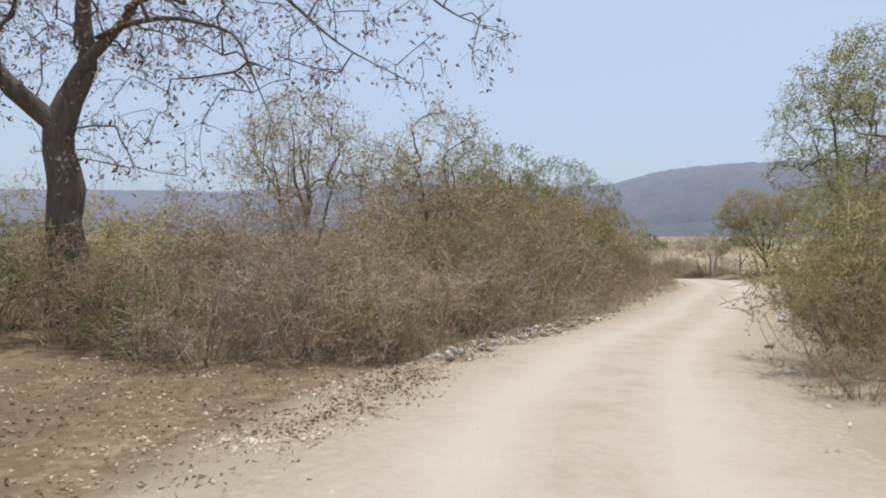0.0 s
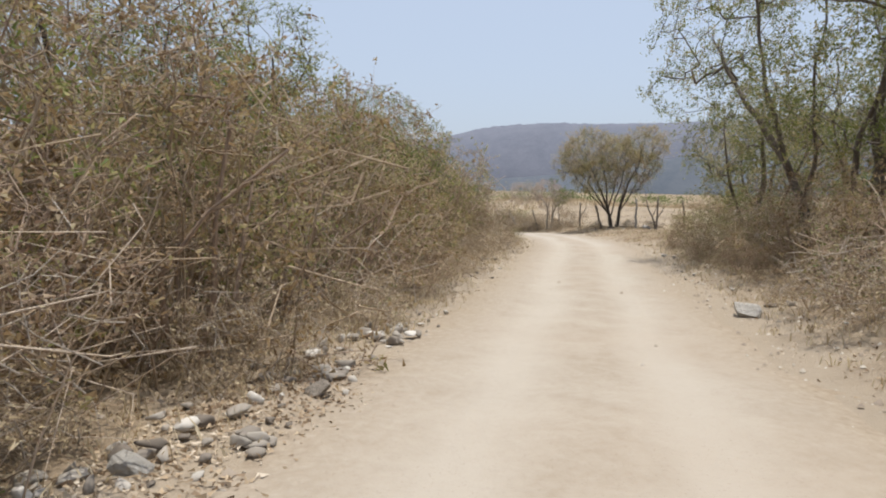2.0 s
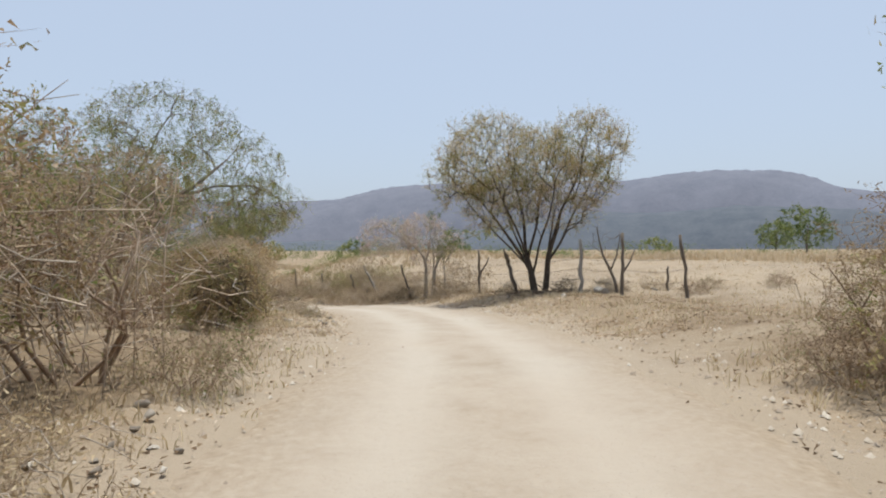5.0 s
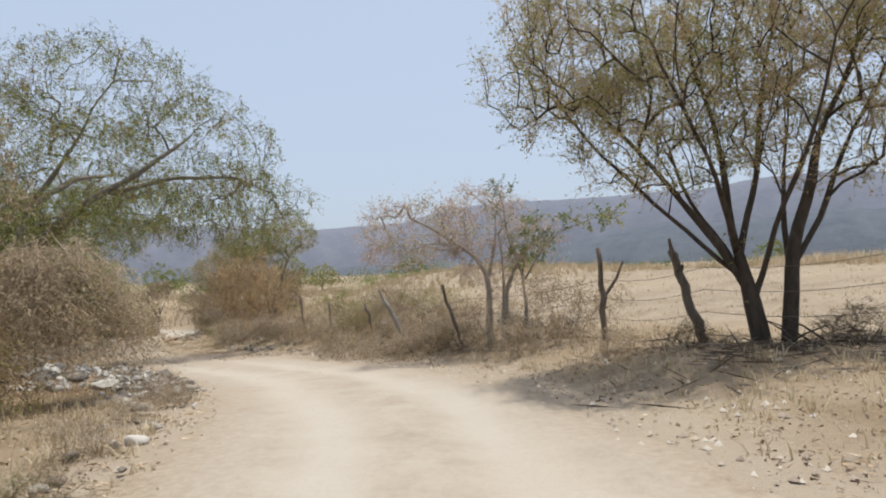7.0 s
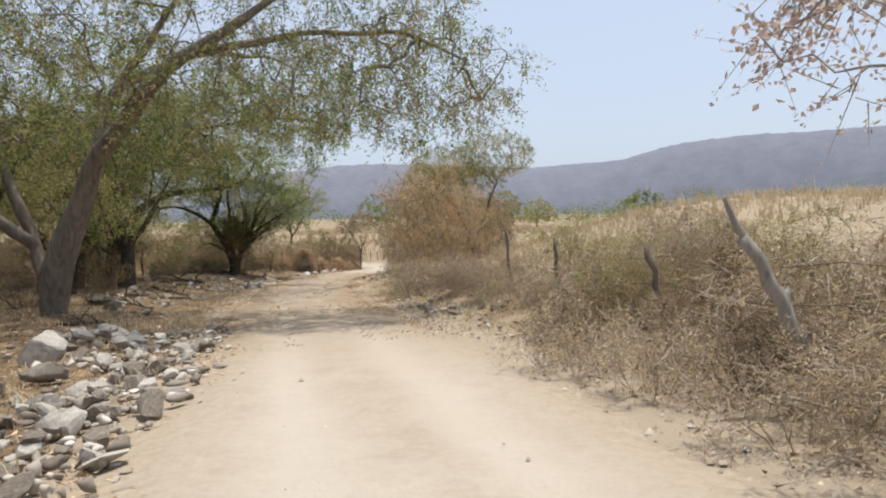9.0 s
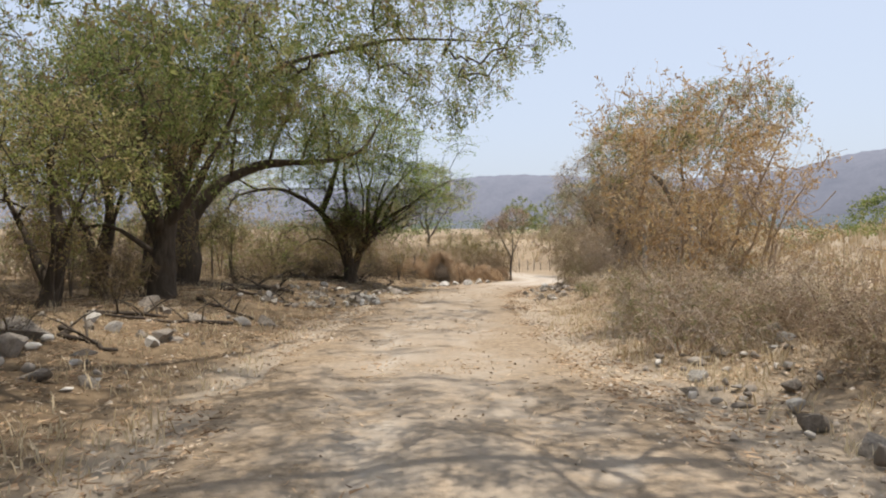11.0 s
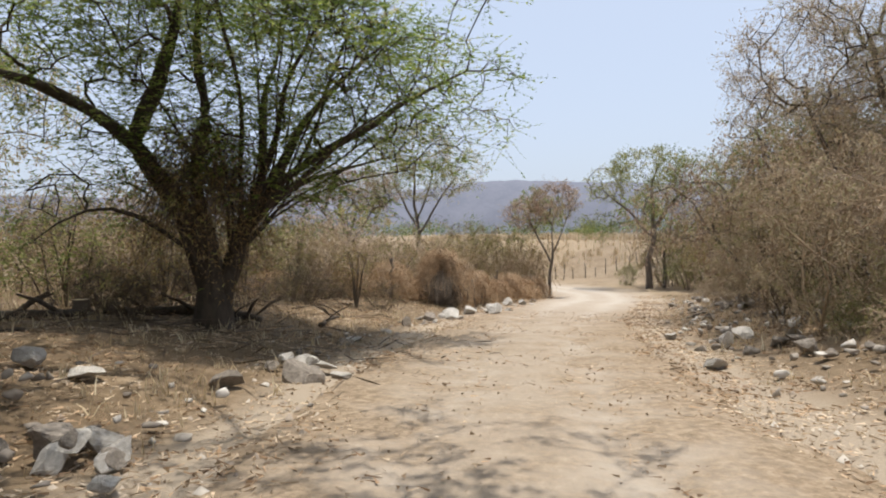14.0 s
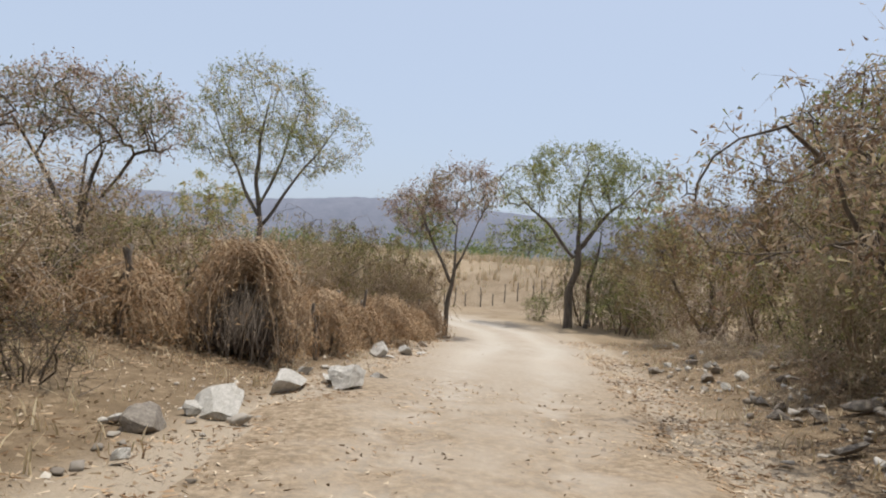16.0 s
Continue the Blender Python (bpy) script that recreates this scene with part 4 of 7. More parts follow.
row(["rust", "vine", "brown"], 60, 78, 3.0, -17.5, 1.2, 1.0, 0.9, 25)
row(["rust", "olive", "vine", "hay"], 82, 98, 2.0, -15.0, 0.8, 0.95, 0.95, 36)
row(["olive", "rust", "vine"], 79, 104, 2.6, -20.0, 1.2, 1.3, 1.0, 37)
for bx, by, bs in ((3.5, 66.5, 0.6), (5.0, 71.5, 0.5), (1.0, 71.0, 0.7), (-1.5, 76.0, 0.75), (2.2, 82.4, 0.45), (-2.0, 91.5, 0.8), (0.4, 93.6, 0.75)):
    shrub("vine" if bs < 0.7 else "rust", bx, by, bs, 0.95, label="dry brown undergrowth bush among tree trunks")
for bx, by, bs in ((-8, 84, 1.0), (-12, 92, 1.1), (-6, 96, 0.9), (-3, 108, 1.2), (-10, 72, 1.1), (-9, 64, 1.2), (-5, 79, 0.9), (-4, 57, 1.2), (-11, 18, 1.3), (-12, 24, 1.3), (-10, 10, 1.0)):
    shrub("rust" if bs < 1.05 else "olive", bx, by, bs, 0.95)


def scrub_mass(name, spots, size, per, leaf_len, mat, label, seed):
    """Bushy cover farther off: rounded clumps of many leaves, with gaps."""
    rng = np.random.default_rng(seed)
    cs, ws = [], []
    for x, y, k in spots:
        r, h = size * k * rng.uniform(0.7, 1.2), size * k * rng.uniform(0.7, 1.3)
        sub = rng.normal(0, 0.45, (6, 3)) * np.array([r, r, 0.2 * h]) + np.array([0, 0, 0.5 * h])
        c = sub[rng.integers(6, size=per)] + unit(rng.normal(0, 1, (per, 3))) * (rng.uniform(0.2, 1, per) ** 0.5)[:, None] * np.array([r * 0.55, r * 0.55, h * 0.42])
        c[:, 2] = np.abs(c[:, 2])
        cs.append(c + np.array([x, y, gz(x, y)]))
        ws.append(rng.normal(0, 1, (per, 3)))
    c, w = np.concatenate(cs), np.concatenate(ws)
    v, f = blades(c, w, leaf_len * rng.uniform(0.5, 1.4, len(c)), leaf_len * 0.5 * rng.uniform(0.5, 1.4, len(c)), rng, True)
    tagged(new(name, mesh_of(name, v, f, mat)), label, "scrub", kind="stuff")


rngs = np.random.default_rng(12)
scrub_mass("left_scrub", [(*at_side(rngs.uniform(4, 60), -rngs.uniform(15, 34)), rngs.uniform(0.8, 1.3)) for _ in range(95)], 2.6, 420, 0.16, LEAF_OLIVE, "dusty olive scrub behind the thicket", 1)
scrub_mass("back_scrub", [(*at_side(rngs.uniform(66, 113), -rngs.uniform(13, 34)), rngs.uniform(0.8, 1.25)) for _ in range(85)], 2.5, 400, 0.16, LEAF_BROWN, "brown dry scrub behind the open ground", 2)
scrub_mass("right_scrub", [(*at_side(rngs.uniform(-2, 30), rngs.uniform(13, 30)), rngs.uniform(0.8, 1.3)) for _ in range(50)], 2.6, 380, 0.16, LEAF_BROWN, "dry scrub behind the right-hand bushes", 3)
scrub_mass("crest_scrub", [(rngs.uniform(20, 50), rngs.uniform(80, 88), rngs.uniform(0.5, 1.2)) for _ in range(38)], 1.1, 260, 0.09, LEAF_GREEN, "low dark-green bushes along the crest of the field", 5)
far = []
for _ in range(330):
    a, r = math.radians(rngs.uniform(-78, 62)), rngs.uniform(105, 260)
    fx, fy = 12 + math.sin(a) * r, 50 + math.cos(a) * r
    if not (30 < fy < 95 and fx > 0 and r < 62):
        far.append((fx, fy, rngs.uniform(0.6, 1.5) * (r / 160)))
scrub_mass("far_scrub", far, 3.2, 130, 0.45, LEAF_DEEP, "line of dark scrub at the foot of the hills", 4)

# ---- trees ----


def tree(name, x, y, stems, blobs, label, **k):
    return plant(name, (x, y, gz(x, y) - 0.05), stems, blobs, label, "tree", k.pop("group", "roadside trees"), **k)


# large half-bare tree over the start
tree("tree", -7.83, 12.8, [([(0, 0, 0), (0.0, 0, 1.6), (-0.05, 0.0, 3.4), (-0.1, -0.1, 4.2), (0.2, 0.1, 5.6), (0.4, 0, 8.0)], 0.46), ([(-0.05, 0, 4.0), (-0.8, -0.5, 4.9), (-2.4, -0.9, 6.6)], 0.25),
     ([(0.05, 0, 5.0), (1.2, 0.1, 6.6), (2.2, 0, 8.0)], 0.17), ([(0.6, 0, 6.0), (2.5, -0.9, 6.2), (3.9, -1.4, 5.6), (4.8, -1.7, 4.0)], 0.06), ([(1.2, 0, 6.6), (4.2, -1.2, 7.0), (6.1, -1.9, 5.1), (7.1, -2.3, 4.5)], 0.06), ([(2.2, 0, 8), (5.5, -1.6, 7.4), (8.7, -2.8, 5.2)], 0.06)],
     [((0, 0, 8), (4.5, 4, 2.6)), ((3.6, -1.2, 6.0), (3.0, 2.0, 1.5)), ((-3, -0.5, 6.2), (3, 2.5, 2.4)), ((6.4, -2.1, 5.6), (2.8, 1.6, 1.2)), ((2.0, -1.0, 3.8), (1.8, 1.8, 1.0))],
     "large half-bare tree with grey trunk and dry hanging pods", seed=21, plain=False, targets=900, leaf=LEAF_POD, twig=TWIG_DARK, twigs=4, leaves=2, twig_len=0.6, hang=0.5, tip=0.007, power=0.5, leaf_len=0.11, leaf_wid=0.045, twig_rad=0.005)
# trees in the right thicket of the first stretch
tree("tree", 15.0, 22.0, [([(0, 0, 0), (-0.1, 0.2, 1.6), (-0.1, 1.2, 3.0), (-0.1, 3.0, 5.2), (0.3, 4.7, 6.8)], 0.13), ([(0.3, -1.2, 0), (0.4, -1.3, 2.2), (0.2, -1.4, 4.6), (0.5, -1.2, 7.4)], 0.17),
     ([(0.4, -1.3, 2.2), (1.6, -1.4, 4.2), (2.6, -1.2, 6.0)], 0.13), ([(-0.1, 0.7, 2.4), (-0.6, 1.2, 4.6), (-0.4, 2.0, 7.2)], 0.09), ([(0.1, -0.6, 0.8), (-0.4, -1.5, 3.2), (-0.6, -2.2, 5.8)], 0.08), ([(0.2, -1.2, 1.0), (0.9, -2.6, 3.4), (1.2, -3.6, 5.8)], 0.09), ([(-0.1, 0.3, 1.4), (-0.4, -0.2, 3.8), (-0.6, -0.4, 6.2)], 0.07)],
     [((0.5, 4.3, 7.0), (2.0, 2.6, 2.0)), ((0.4, -1.0, 8.0), (3.0, 2.8, 1.9)), ((2.6, -1, 6.2), (2.2, 2.2, 1.8)), ((-0.2, 2.2, 8.0), (1.7, 2.0, 1.6)), ((0.5, 5.2, 5.2), (1.6, 2.0, 1.0)), ((0.5, 0, 4.5), (2.4, 2.4, 1.4)), ((1.6, -2.6, 3.4), (2.4, 2.2, 1.4)), ((2.6, -1.6, 2.4), (1.8, 2.0, 1.0)), ((-0.6, -1.0, 4.2), (1.7, 2.0, 1.6)), ((1.0, -3.5, 5.2), (2.6, 2.4, 2.2)), ((-0.6, -2.4, 6.8), (2.4, 2.2, 1.6))],
     "thin-leaved thorn tree with several dark trunks", seed=22, targets=1700, leaf=LEAF_OLIVE, twig=TWIG_GREY, twigs=5, leaves=6, twig_len=0.45, hang=0.15, leaf_len=0.094, leaf_wid=0.036, fan=0.42)
tree("tree", 12.6, 14.0, [([(0, 0, 0), (0.1, 0.1, 2.0), (0.4, 0.0, 4.4)], 0.09), ([(0.2, 0.1, 0), (0.6, 0.4, 2.4), (0.9, 0.7, 4.8)], 0.08)],
     [((0.4, 0.2, 6.0), (2.6, 2.4, 2.3)), ((-0.6, 0.5, 4.0), (2.2, 2.0, 1.4))],
     "bare thorn tree with pinkish dry twigs", seed=23, fan=0.3, targets=950, leaf=LEAF_POD, bark=BARK, twig=TWIG_GREY, twigs=6, leaves=5, twig_len=0.45, hang=0.2)
for k, (tx, ty, hh) in enumerate(((17.9, 27.2, 6.0), (20.6, 29.6, 5.4), (19.0, 24.0, 6.4))):
    tree("tree", tx, ty, [([(0, 0, 0), (0.2, 0.1, hh * 0.3), (0.3, 0.1, hh * 0.75)], 0.13), ([(0.1, 0.1, 0.2), (-0.8, 0.3, hh * 0.4), (-1.3, 0.2, hh * 0.7)], 0.09), ([(0.1, -0.1, 0.4), (0.9, -0.5, hh * 0.4), (1.6, -0.6, hh * 0.7)], 0.09)],
         [((0.2, 0, hh * 0.78), (2.0, 1.9, hh * 0.2)), ((-1.3, 0.2, hh * 0.66), (1.5, 1.5, hh * 0.2)), ((1.6, -0.6, hh * 0.64), (1.5, 1.5, hh * 0.22)), ((0, 0, hh * 0.42), (1.7, 1.7, hh * 0.16))],
         "olive thorn tree in the thicket beside the track", seed=70 + k, fan=0.4, targets=420, leaf=LEAF_OLIVE, twig=TWIG_GREY, twigs=5, leaves=6, twig_len=0.45, hang=0.15, leaf_len=0.09, leaf_wid=0.032)
for bx, by, bs in ((16.6, 25.4, 0.8), (17.4, 28.8, 0.75), (19.4, 27.4, 0.9), (18.0, 30.6, 0.6), (20.4, 31.6, 0.6), (15.8, 24.2, 0.7)):
    shrub("rust" if bs < 0.7 else "olive", bx, by, bs, 0.95)
# small trees behind the left thicket
for k, (tx, ty, hh) in enumerate(((-0.2, 18.0, 6.4), (-4.0, 16.5, 6.2), (6.2, 33.5, 4.4), (-2.5, 23, 6.6), (0.6, 21.6, 6.2))):
    tree("tree", tx, ty, [([(0, 0, 0), (0.2, 0.1, hh * 0.4), (0.1, -0.1, hh * 0.75)], 0.08), ([(0.1, 0.1, 0.3), (-0.5, 0.3, hh * 0.45), (-0.8, 0.2, hh * 0.7)], 0.06)],
         [((0, 0, hh * 0.72), (1.5, 1.5, hh * 0.27)), ((-0.8, 0.3, hh * 0.6), (1.1, 1.1, hh * 0.2))],
         "slender small-leaved tree above the thicket", seed=30 + k, fan=0.35, targets=210, leaf=LEAF_OLIVE, twig=TWIG_GREY, twigs=5, leaves=4, twig_len=0.4, hang=0.15)
for k, (tx, ty, hh) in enumerate(((4.7, 28.8, 4.9), (2.3, 25.4, 6.8), (0.9, 22.4, 5.4))):
    tree("tree", tx, ty, [([(0, 0, 0), (0.1, 0.1, hh * 0.35), (0.2, 0, hh * 0.75)], 0.1), ([(0.1, 0, 0.2), (-0.7, 0.2, hh * 0.35), (-1.1, 0.2, hh * 0.65)], 0.08), ([(0.1, 0, 0.3), (0.8, -0.3, hh * 0.35), (1.1, -0.4, hh * 0.6)], 0.07)],
         [((0, 0, hh * 0.78), (1.3, 1.3, hh * 0.18)), ((-1.0, 0.2, hh * 0.6), (1.4, 1.4, hh * 0.2)), ((0.9, -0.3, hh * 0.55), (1.3, 1.3, hh * 0.2)), ((0, 0, hh * 0.36), (1.7, 1.7, hh * 0.16))],
         "leafy green thorn tree rising out of the dry thicket", seed=130 + k, fan=0.3, targets=430, leaf=LEAF_GREEN, twig=TWIG_DARK, twigs=5, leaves=9, twig_len=0.4, hang=0.2, leaf_len=0.066, leaf_wid=0.028, group="thicket trees")
tree("tree", -4.95, 21.3, [([(0, 0, 0), (0.1, 0, 2.2), (-0.2, 0.1, 4.2), (-0.5, 0, 6.2)], 0.11), ([(0.1, 0, 1.6), (0.8, 0.2, 3.4), (1.3, 0.2, 5.4)], 0.08), ([(0, 0, 2.0), (-0.9, -0.2, 3.8), (-1.6, -0.2, 5.4)], 0.07), ([(0.1, 0, 2.4), (0.3, -0.6, 4.4), (0.4, -0.8, 6.2)], 0.06)],
     [((0, 0, 6.2), (2.2, 2.0, 1.1)), ((1.3, 0.2, 5.2), (1.5, 1.5, 1.0)), ((-1.6, -0.1, 5.2), (1.5, 1.5, 0.9)), ((0, 0, 4.4), (1.8, 1.6, 0.8))],
     "bare tree with a rounded crown of pinkish twigs", seed=55, fan=0.4, targets=420, leaf=LEAF_PINK, twig=TWIG_GREY, twigs=7, leaves=2, twig_len=0.42, hang=0.05, power=0.42)
# the tree that stands alone by the field
U = (0.918, -0.396)


def along(u, w, z):
    """A place in the lone tree's own measure: across, in depth, up."""
    return (u * U[0] - w * U[1], u * U[1] + w * U[0], z)


tree("tree", 23.5, 45.9, [([along(0, 0, -0.1), along(-0.08, 0, 0.5), along(-0.2, 0, 1.0), along(-0.3, 0, 1.5)], 0.17), ([along(-0.2, 0, 0.9), along(-0.55, 0, 1.5), along(-1.2, 0.1, 2.5), along(-2.3, 0.2, 3.8)], 0.075), ([along(-0.3, 0, 1.4), along(-0.35, 0.1, 2.4), along(-0.9, 0, 5.0)], 0.07),
     ([along(0.32, 0, -0.1), along(0.36, 0, 0.6), along(0.5, 0, 1.4), along(0.9, 0.1, 3.0), along(1.9, 0.1, 5.0)], 0.1), ([along(-0.2, 0.02, 0.9), along(-0.6, 0.9, 2.2), along(-1.0, 1.6, 3.8)], 0.055)] + [([along(-0.1, 0, 0.8), along(0.2, -0.8, 2.4), along(0.5, -1.5, 4.0)], 0.055),
     ([along(-0.28, 0.05, 1.3), along(0.2, 0.2, 3.2), along(0.5, 0.2, 5.2)], 0.062), ([along(-0.25, 0.1, 1.1), along(-1.3, 0.3, 2.1), along(-2.9, 0.3, 4.0)], 0.05), ([along(0.5, 0, 1.3), along(1.2, 0.3, 2.4), along(2.2, 0.4, 4.4)], 0.055), ([along(0.4, 0, 0.9), along(0.75, 0.9, 2.4), along(1.2, 1.3, 4.4)], 0.05), ([along(-0.3, 0, 1.4), along(-0.9, -0.9, 2.6), along(-1.7, -1.2, 4.2)], 0.05)],
     [(along(-1.6, 0, 4.9), (2.0, 1.9, 1.6)), (along(-2.6, 0, 4.3), (1.3, 1.5, 0.9)), (along(0.2, 0, 4.8), (1.7, 1.9, 1.2)), (along(1.8, 0, 5.4), (1.6, 1.6, 1.3)), (along(-0.8, 0, 3.7), (1.5, 1.6, 0.8)), (along(1.5, 0, 4.1), (1.5, 1.5, 1.0)), (along(2.3, 0, 6.0), (0.8, 0.9, 0.6)), (along(-1.2, 0, 2.9), (1.5, 1.4, 0.6)), (along(0.9, 0, 3.0), (1.0, 1.2, 0.7)), (along(-2.6, 0, 3.5), (0.9, 1.0, 0.5)), (along(2.0, 0, 3.0), (0.5, 0.7, 0.6))],
     "multi-stemmed thorn tree with vase-shaped olive crown by the field", seed=40, targets=1550, leaf=LEAF_OLIVE, bark=BARK_DARK, twig=TWIG, twigs=8, leaves=6, twig_len=0.4, hang=0.04, leaf_len=0.05, leaf_wid=0.022, wiggle=0.05, power=0.40, step=0.3, fan=0.62, tip=0.0065)
# brown-leaved tree behind the hedge of vines
tree("tree", 9.6, 53.6, [([(0, 0, 0), (0.1, 0, 2.0), (0.4, 0.1, 4.0), (0.6, 0, 5.6)], 0.15), ([(0.1, 0, 1.6), (-0.8, 0.2, 3.4), (-1.4, 0.2, 5.0)], 0.1), ([(0.2, 0, 1.8), (1.1, -0.2, 3.6), (1.7, -0.2, 4.8)], 0.09)],
     [((0.5, 0, 5.6), (1.7, 1.7, 1.1)), ((-1.4, 0.2, 4.8), (1.5, 1.5, 1.0)), ((1.6, -0.2, 4.4), (1.3, 1.3, 1.0)), ((0.2, 0, 3.6), (1.9, 1.8, 0.9)), ((0.3, -0.3, 2.4), (1.6, 1.5, 0.7))],
     "tree thick with dry golden-brown leaves", seed=56, fan=0.3, targets=620, leaf=LEAF_BROWN, twig=TWIG, twigs=5, leaves=8, twig_len=0.45, hang=0.25, leaf_len=0.08, leaf_wid=0.032)
# thin tree in the brushwood by the fence
tree("tree", 21.8, 52.0, [([(0, 0, 0), (0.05, 0, 1.2), (-0.1, 0.1, 1.9), (-0.8, 0.3, 2.5), (-1.6, 0.5, 3.0)], 0.085), ([(0.0, 0, 1.6), (0.2, -0.1, 2.4), (0.2, -0.1, 3.0)], 0.05), ([(0.5, 0.1, 0), (0.4, 0.0, 1.3), (0.8, -0.2, 2.2), (1.6, -0.4, 2.8)], 0.07), ([(0.2, -0.1, 0), (0.3, -0.2, 0.9), (0.1, -0.5, 1.8), (0.0, -0.8, 2.5)], 0.05)],
     [((-1.5, 0.4, 2.7), (1.5, 1.2, 0.75)), ((-0.2, 0, 2.9), (1.2, 1.2, 0.75)), ((0.8, -0.4, 2.3), (0.9, 0.9, 0.5)), ((-2.0, 0.5, 2.2), (0.8, 0.9, 0.5)), ((0, 0, 1.8), (0.8, 0.8, 0.6))],
     "small crooked tree with sparse pinkish dry leaves", seed=41, fan=0.3, targets=420, leaf=LEAF_BLUSH, bark=BARK_PALE, twig=TWIG_GREY, twigs=5, leaves=8, twig_len=0.36, hang=0.05, leaf_len=0.038, leaf_wid=0.024, plain=False, wiggle=0.06)
# slim green tree grown through it
tree("tree", 22.5, 51.7, [([(0, 0, 0), (0.05, 0, 1.4), (-0.3, 0.1, 2.6), (-0.5, 0.1, 3.5)], 0.05), ([(0.05, 0, 1.4), (0.5, -0.1, 2.2), (1.3, -0.4, 2.7), (2.1, -0.7, 2.9)], 0.035), ([(0.0, 0, 1.5), (0.2, 0, 2.4)], 0.03)],
     [((-0.45, 0.1, 3.2), (0.3, 0.3, 0.35)), ((0.4, 0, 2.5), (0.5, 0.5, 0.4)), ((1.5, -0.5, 2.8), (0.7, 0.4, 0.25)), ((0.1, 0, 2.0), (0.4, 0.4, 0.4))],
     "slim sapling-like tree with bright green leaf tufts", seed=54, targets=48, leaf=LEAF_GREEN, bark=BARK_PALE, twig=TWIG_DARK, twigs=4, leaves=12, twig_len=0.3, hang=0.0, leaf_len=0.07, leaf_wid=0.035)
# big leaning tree that hangs over the road
tree("tree", 7.6, 64.6, [([(0, 0, 0), (0.3, -0.1, 1.5), (1.3, -0.4, 3.7), (3.4, -1.4, 5.2), (5.2, -1.2, 6.6), (7.0, -0.2, 8.2)], 0.33), ([(0, 0.1, 0.4), (-1.0, 0.4, 2.6), (-2.0, 0.8, 5.0), (-2.6, 1.0, 8.5)], 0.19),
     ([(1.2, -0.3, 3.5), (1.6, 0.8, 6.0), (2.8, 1.6, 8.4), (4.2, 2.0, 11)], 0.14), ([(4.6, -1.2, 6.0), (6.6, 0.4, 6.8), (8.8, 1.2, 7.0), (10.4, 1.4, 6.2)], 0.11), ([(-0.6, 0.2, 1.8), (-2.6, -0.6, 4.0), (-4.4, -0.8, 6.4)], 0.16), ([(1.5, 0.6, 5.6), (2.3, 3.4, 7.2), (3.4, 7.2, 8.0), (4.2, 10.4, 8.0)], 0.13)],
     [((3.8, 1.4, 10.6), (4.0, 3.4, 2.2)), ((7.4, 1.2, 8.2), (3.4, 3.2, 2.6)), ((-0.5, 1, 8.6), (4.0, 3.6, 2.2)), ((-4.2, 0.2, 7.0), (3.4, 3.4, 2.8)), ((9.0, 1.0, 5.9), (2.2, 2.6, 2.0)), ((7.4, -0.6, 5.4), (2.0, 2.0, 1.4)), ((3.6, -2.4, 6.8), (2.8, 2.0, 1.8)), ((-2.0, -1.4, 4.6), (2.6, 2.4, 1.2)), ((6.0, 0, 5.6), (2.0, 2.2, 1.2)), ((9.6, 2.4, 5.5), (1.7, 2.0, 1.0))] + [((10.6, 1.8, 6.0), (1.4, 1.8, 1.5)), ((3.0, 1.8, 4.8), (2.4, 2.2, 1.3)), ((1.0, -3.0, 5.2), (2.8, 2.0, 1.5)), ((4.8, -2.2, 4.9), (2.2, 1.8, 1.4)), ((-3.0, -2.0, 6.0), (3.0, 2.4, 1.8)), ((-3.4, 1.0, 4.6), (2.6, 2.4, 1.2)), ((-1.5, -1.0, 6.4), (2.6, 2.4, 1.3)), ((-4.6, -1.5, 5.4), (2.4, 2.2, 1.5)), ((3.4, 7.0, 8.0), (2.8, 2.4, 1.0)), ((4.0, 10.0, 7.8), (2.4, 2.4, 0.9)), ((1.4, 9.4, 7.4), (2.4, 2.2, 1.0))],
     "big leaning tree with pale upper trunk and drooping feathery crown", seed=42, targets=2450, leaf=LEAF_HANG, bark=BARK_MID, twig=TWIG_DARK, twigs=5, leaves=8, twig_len=0.75, hang=0.7, leaf_len=0.102, leaf_wid=0.037, wiggle=0.09, power=0.47, tip=0.007, step=0.45)
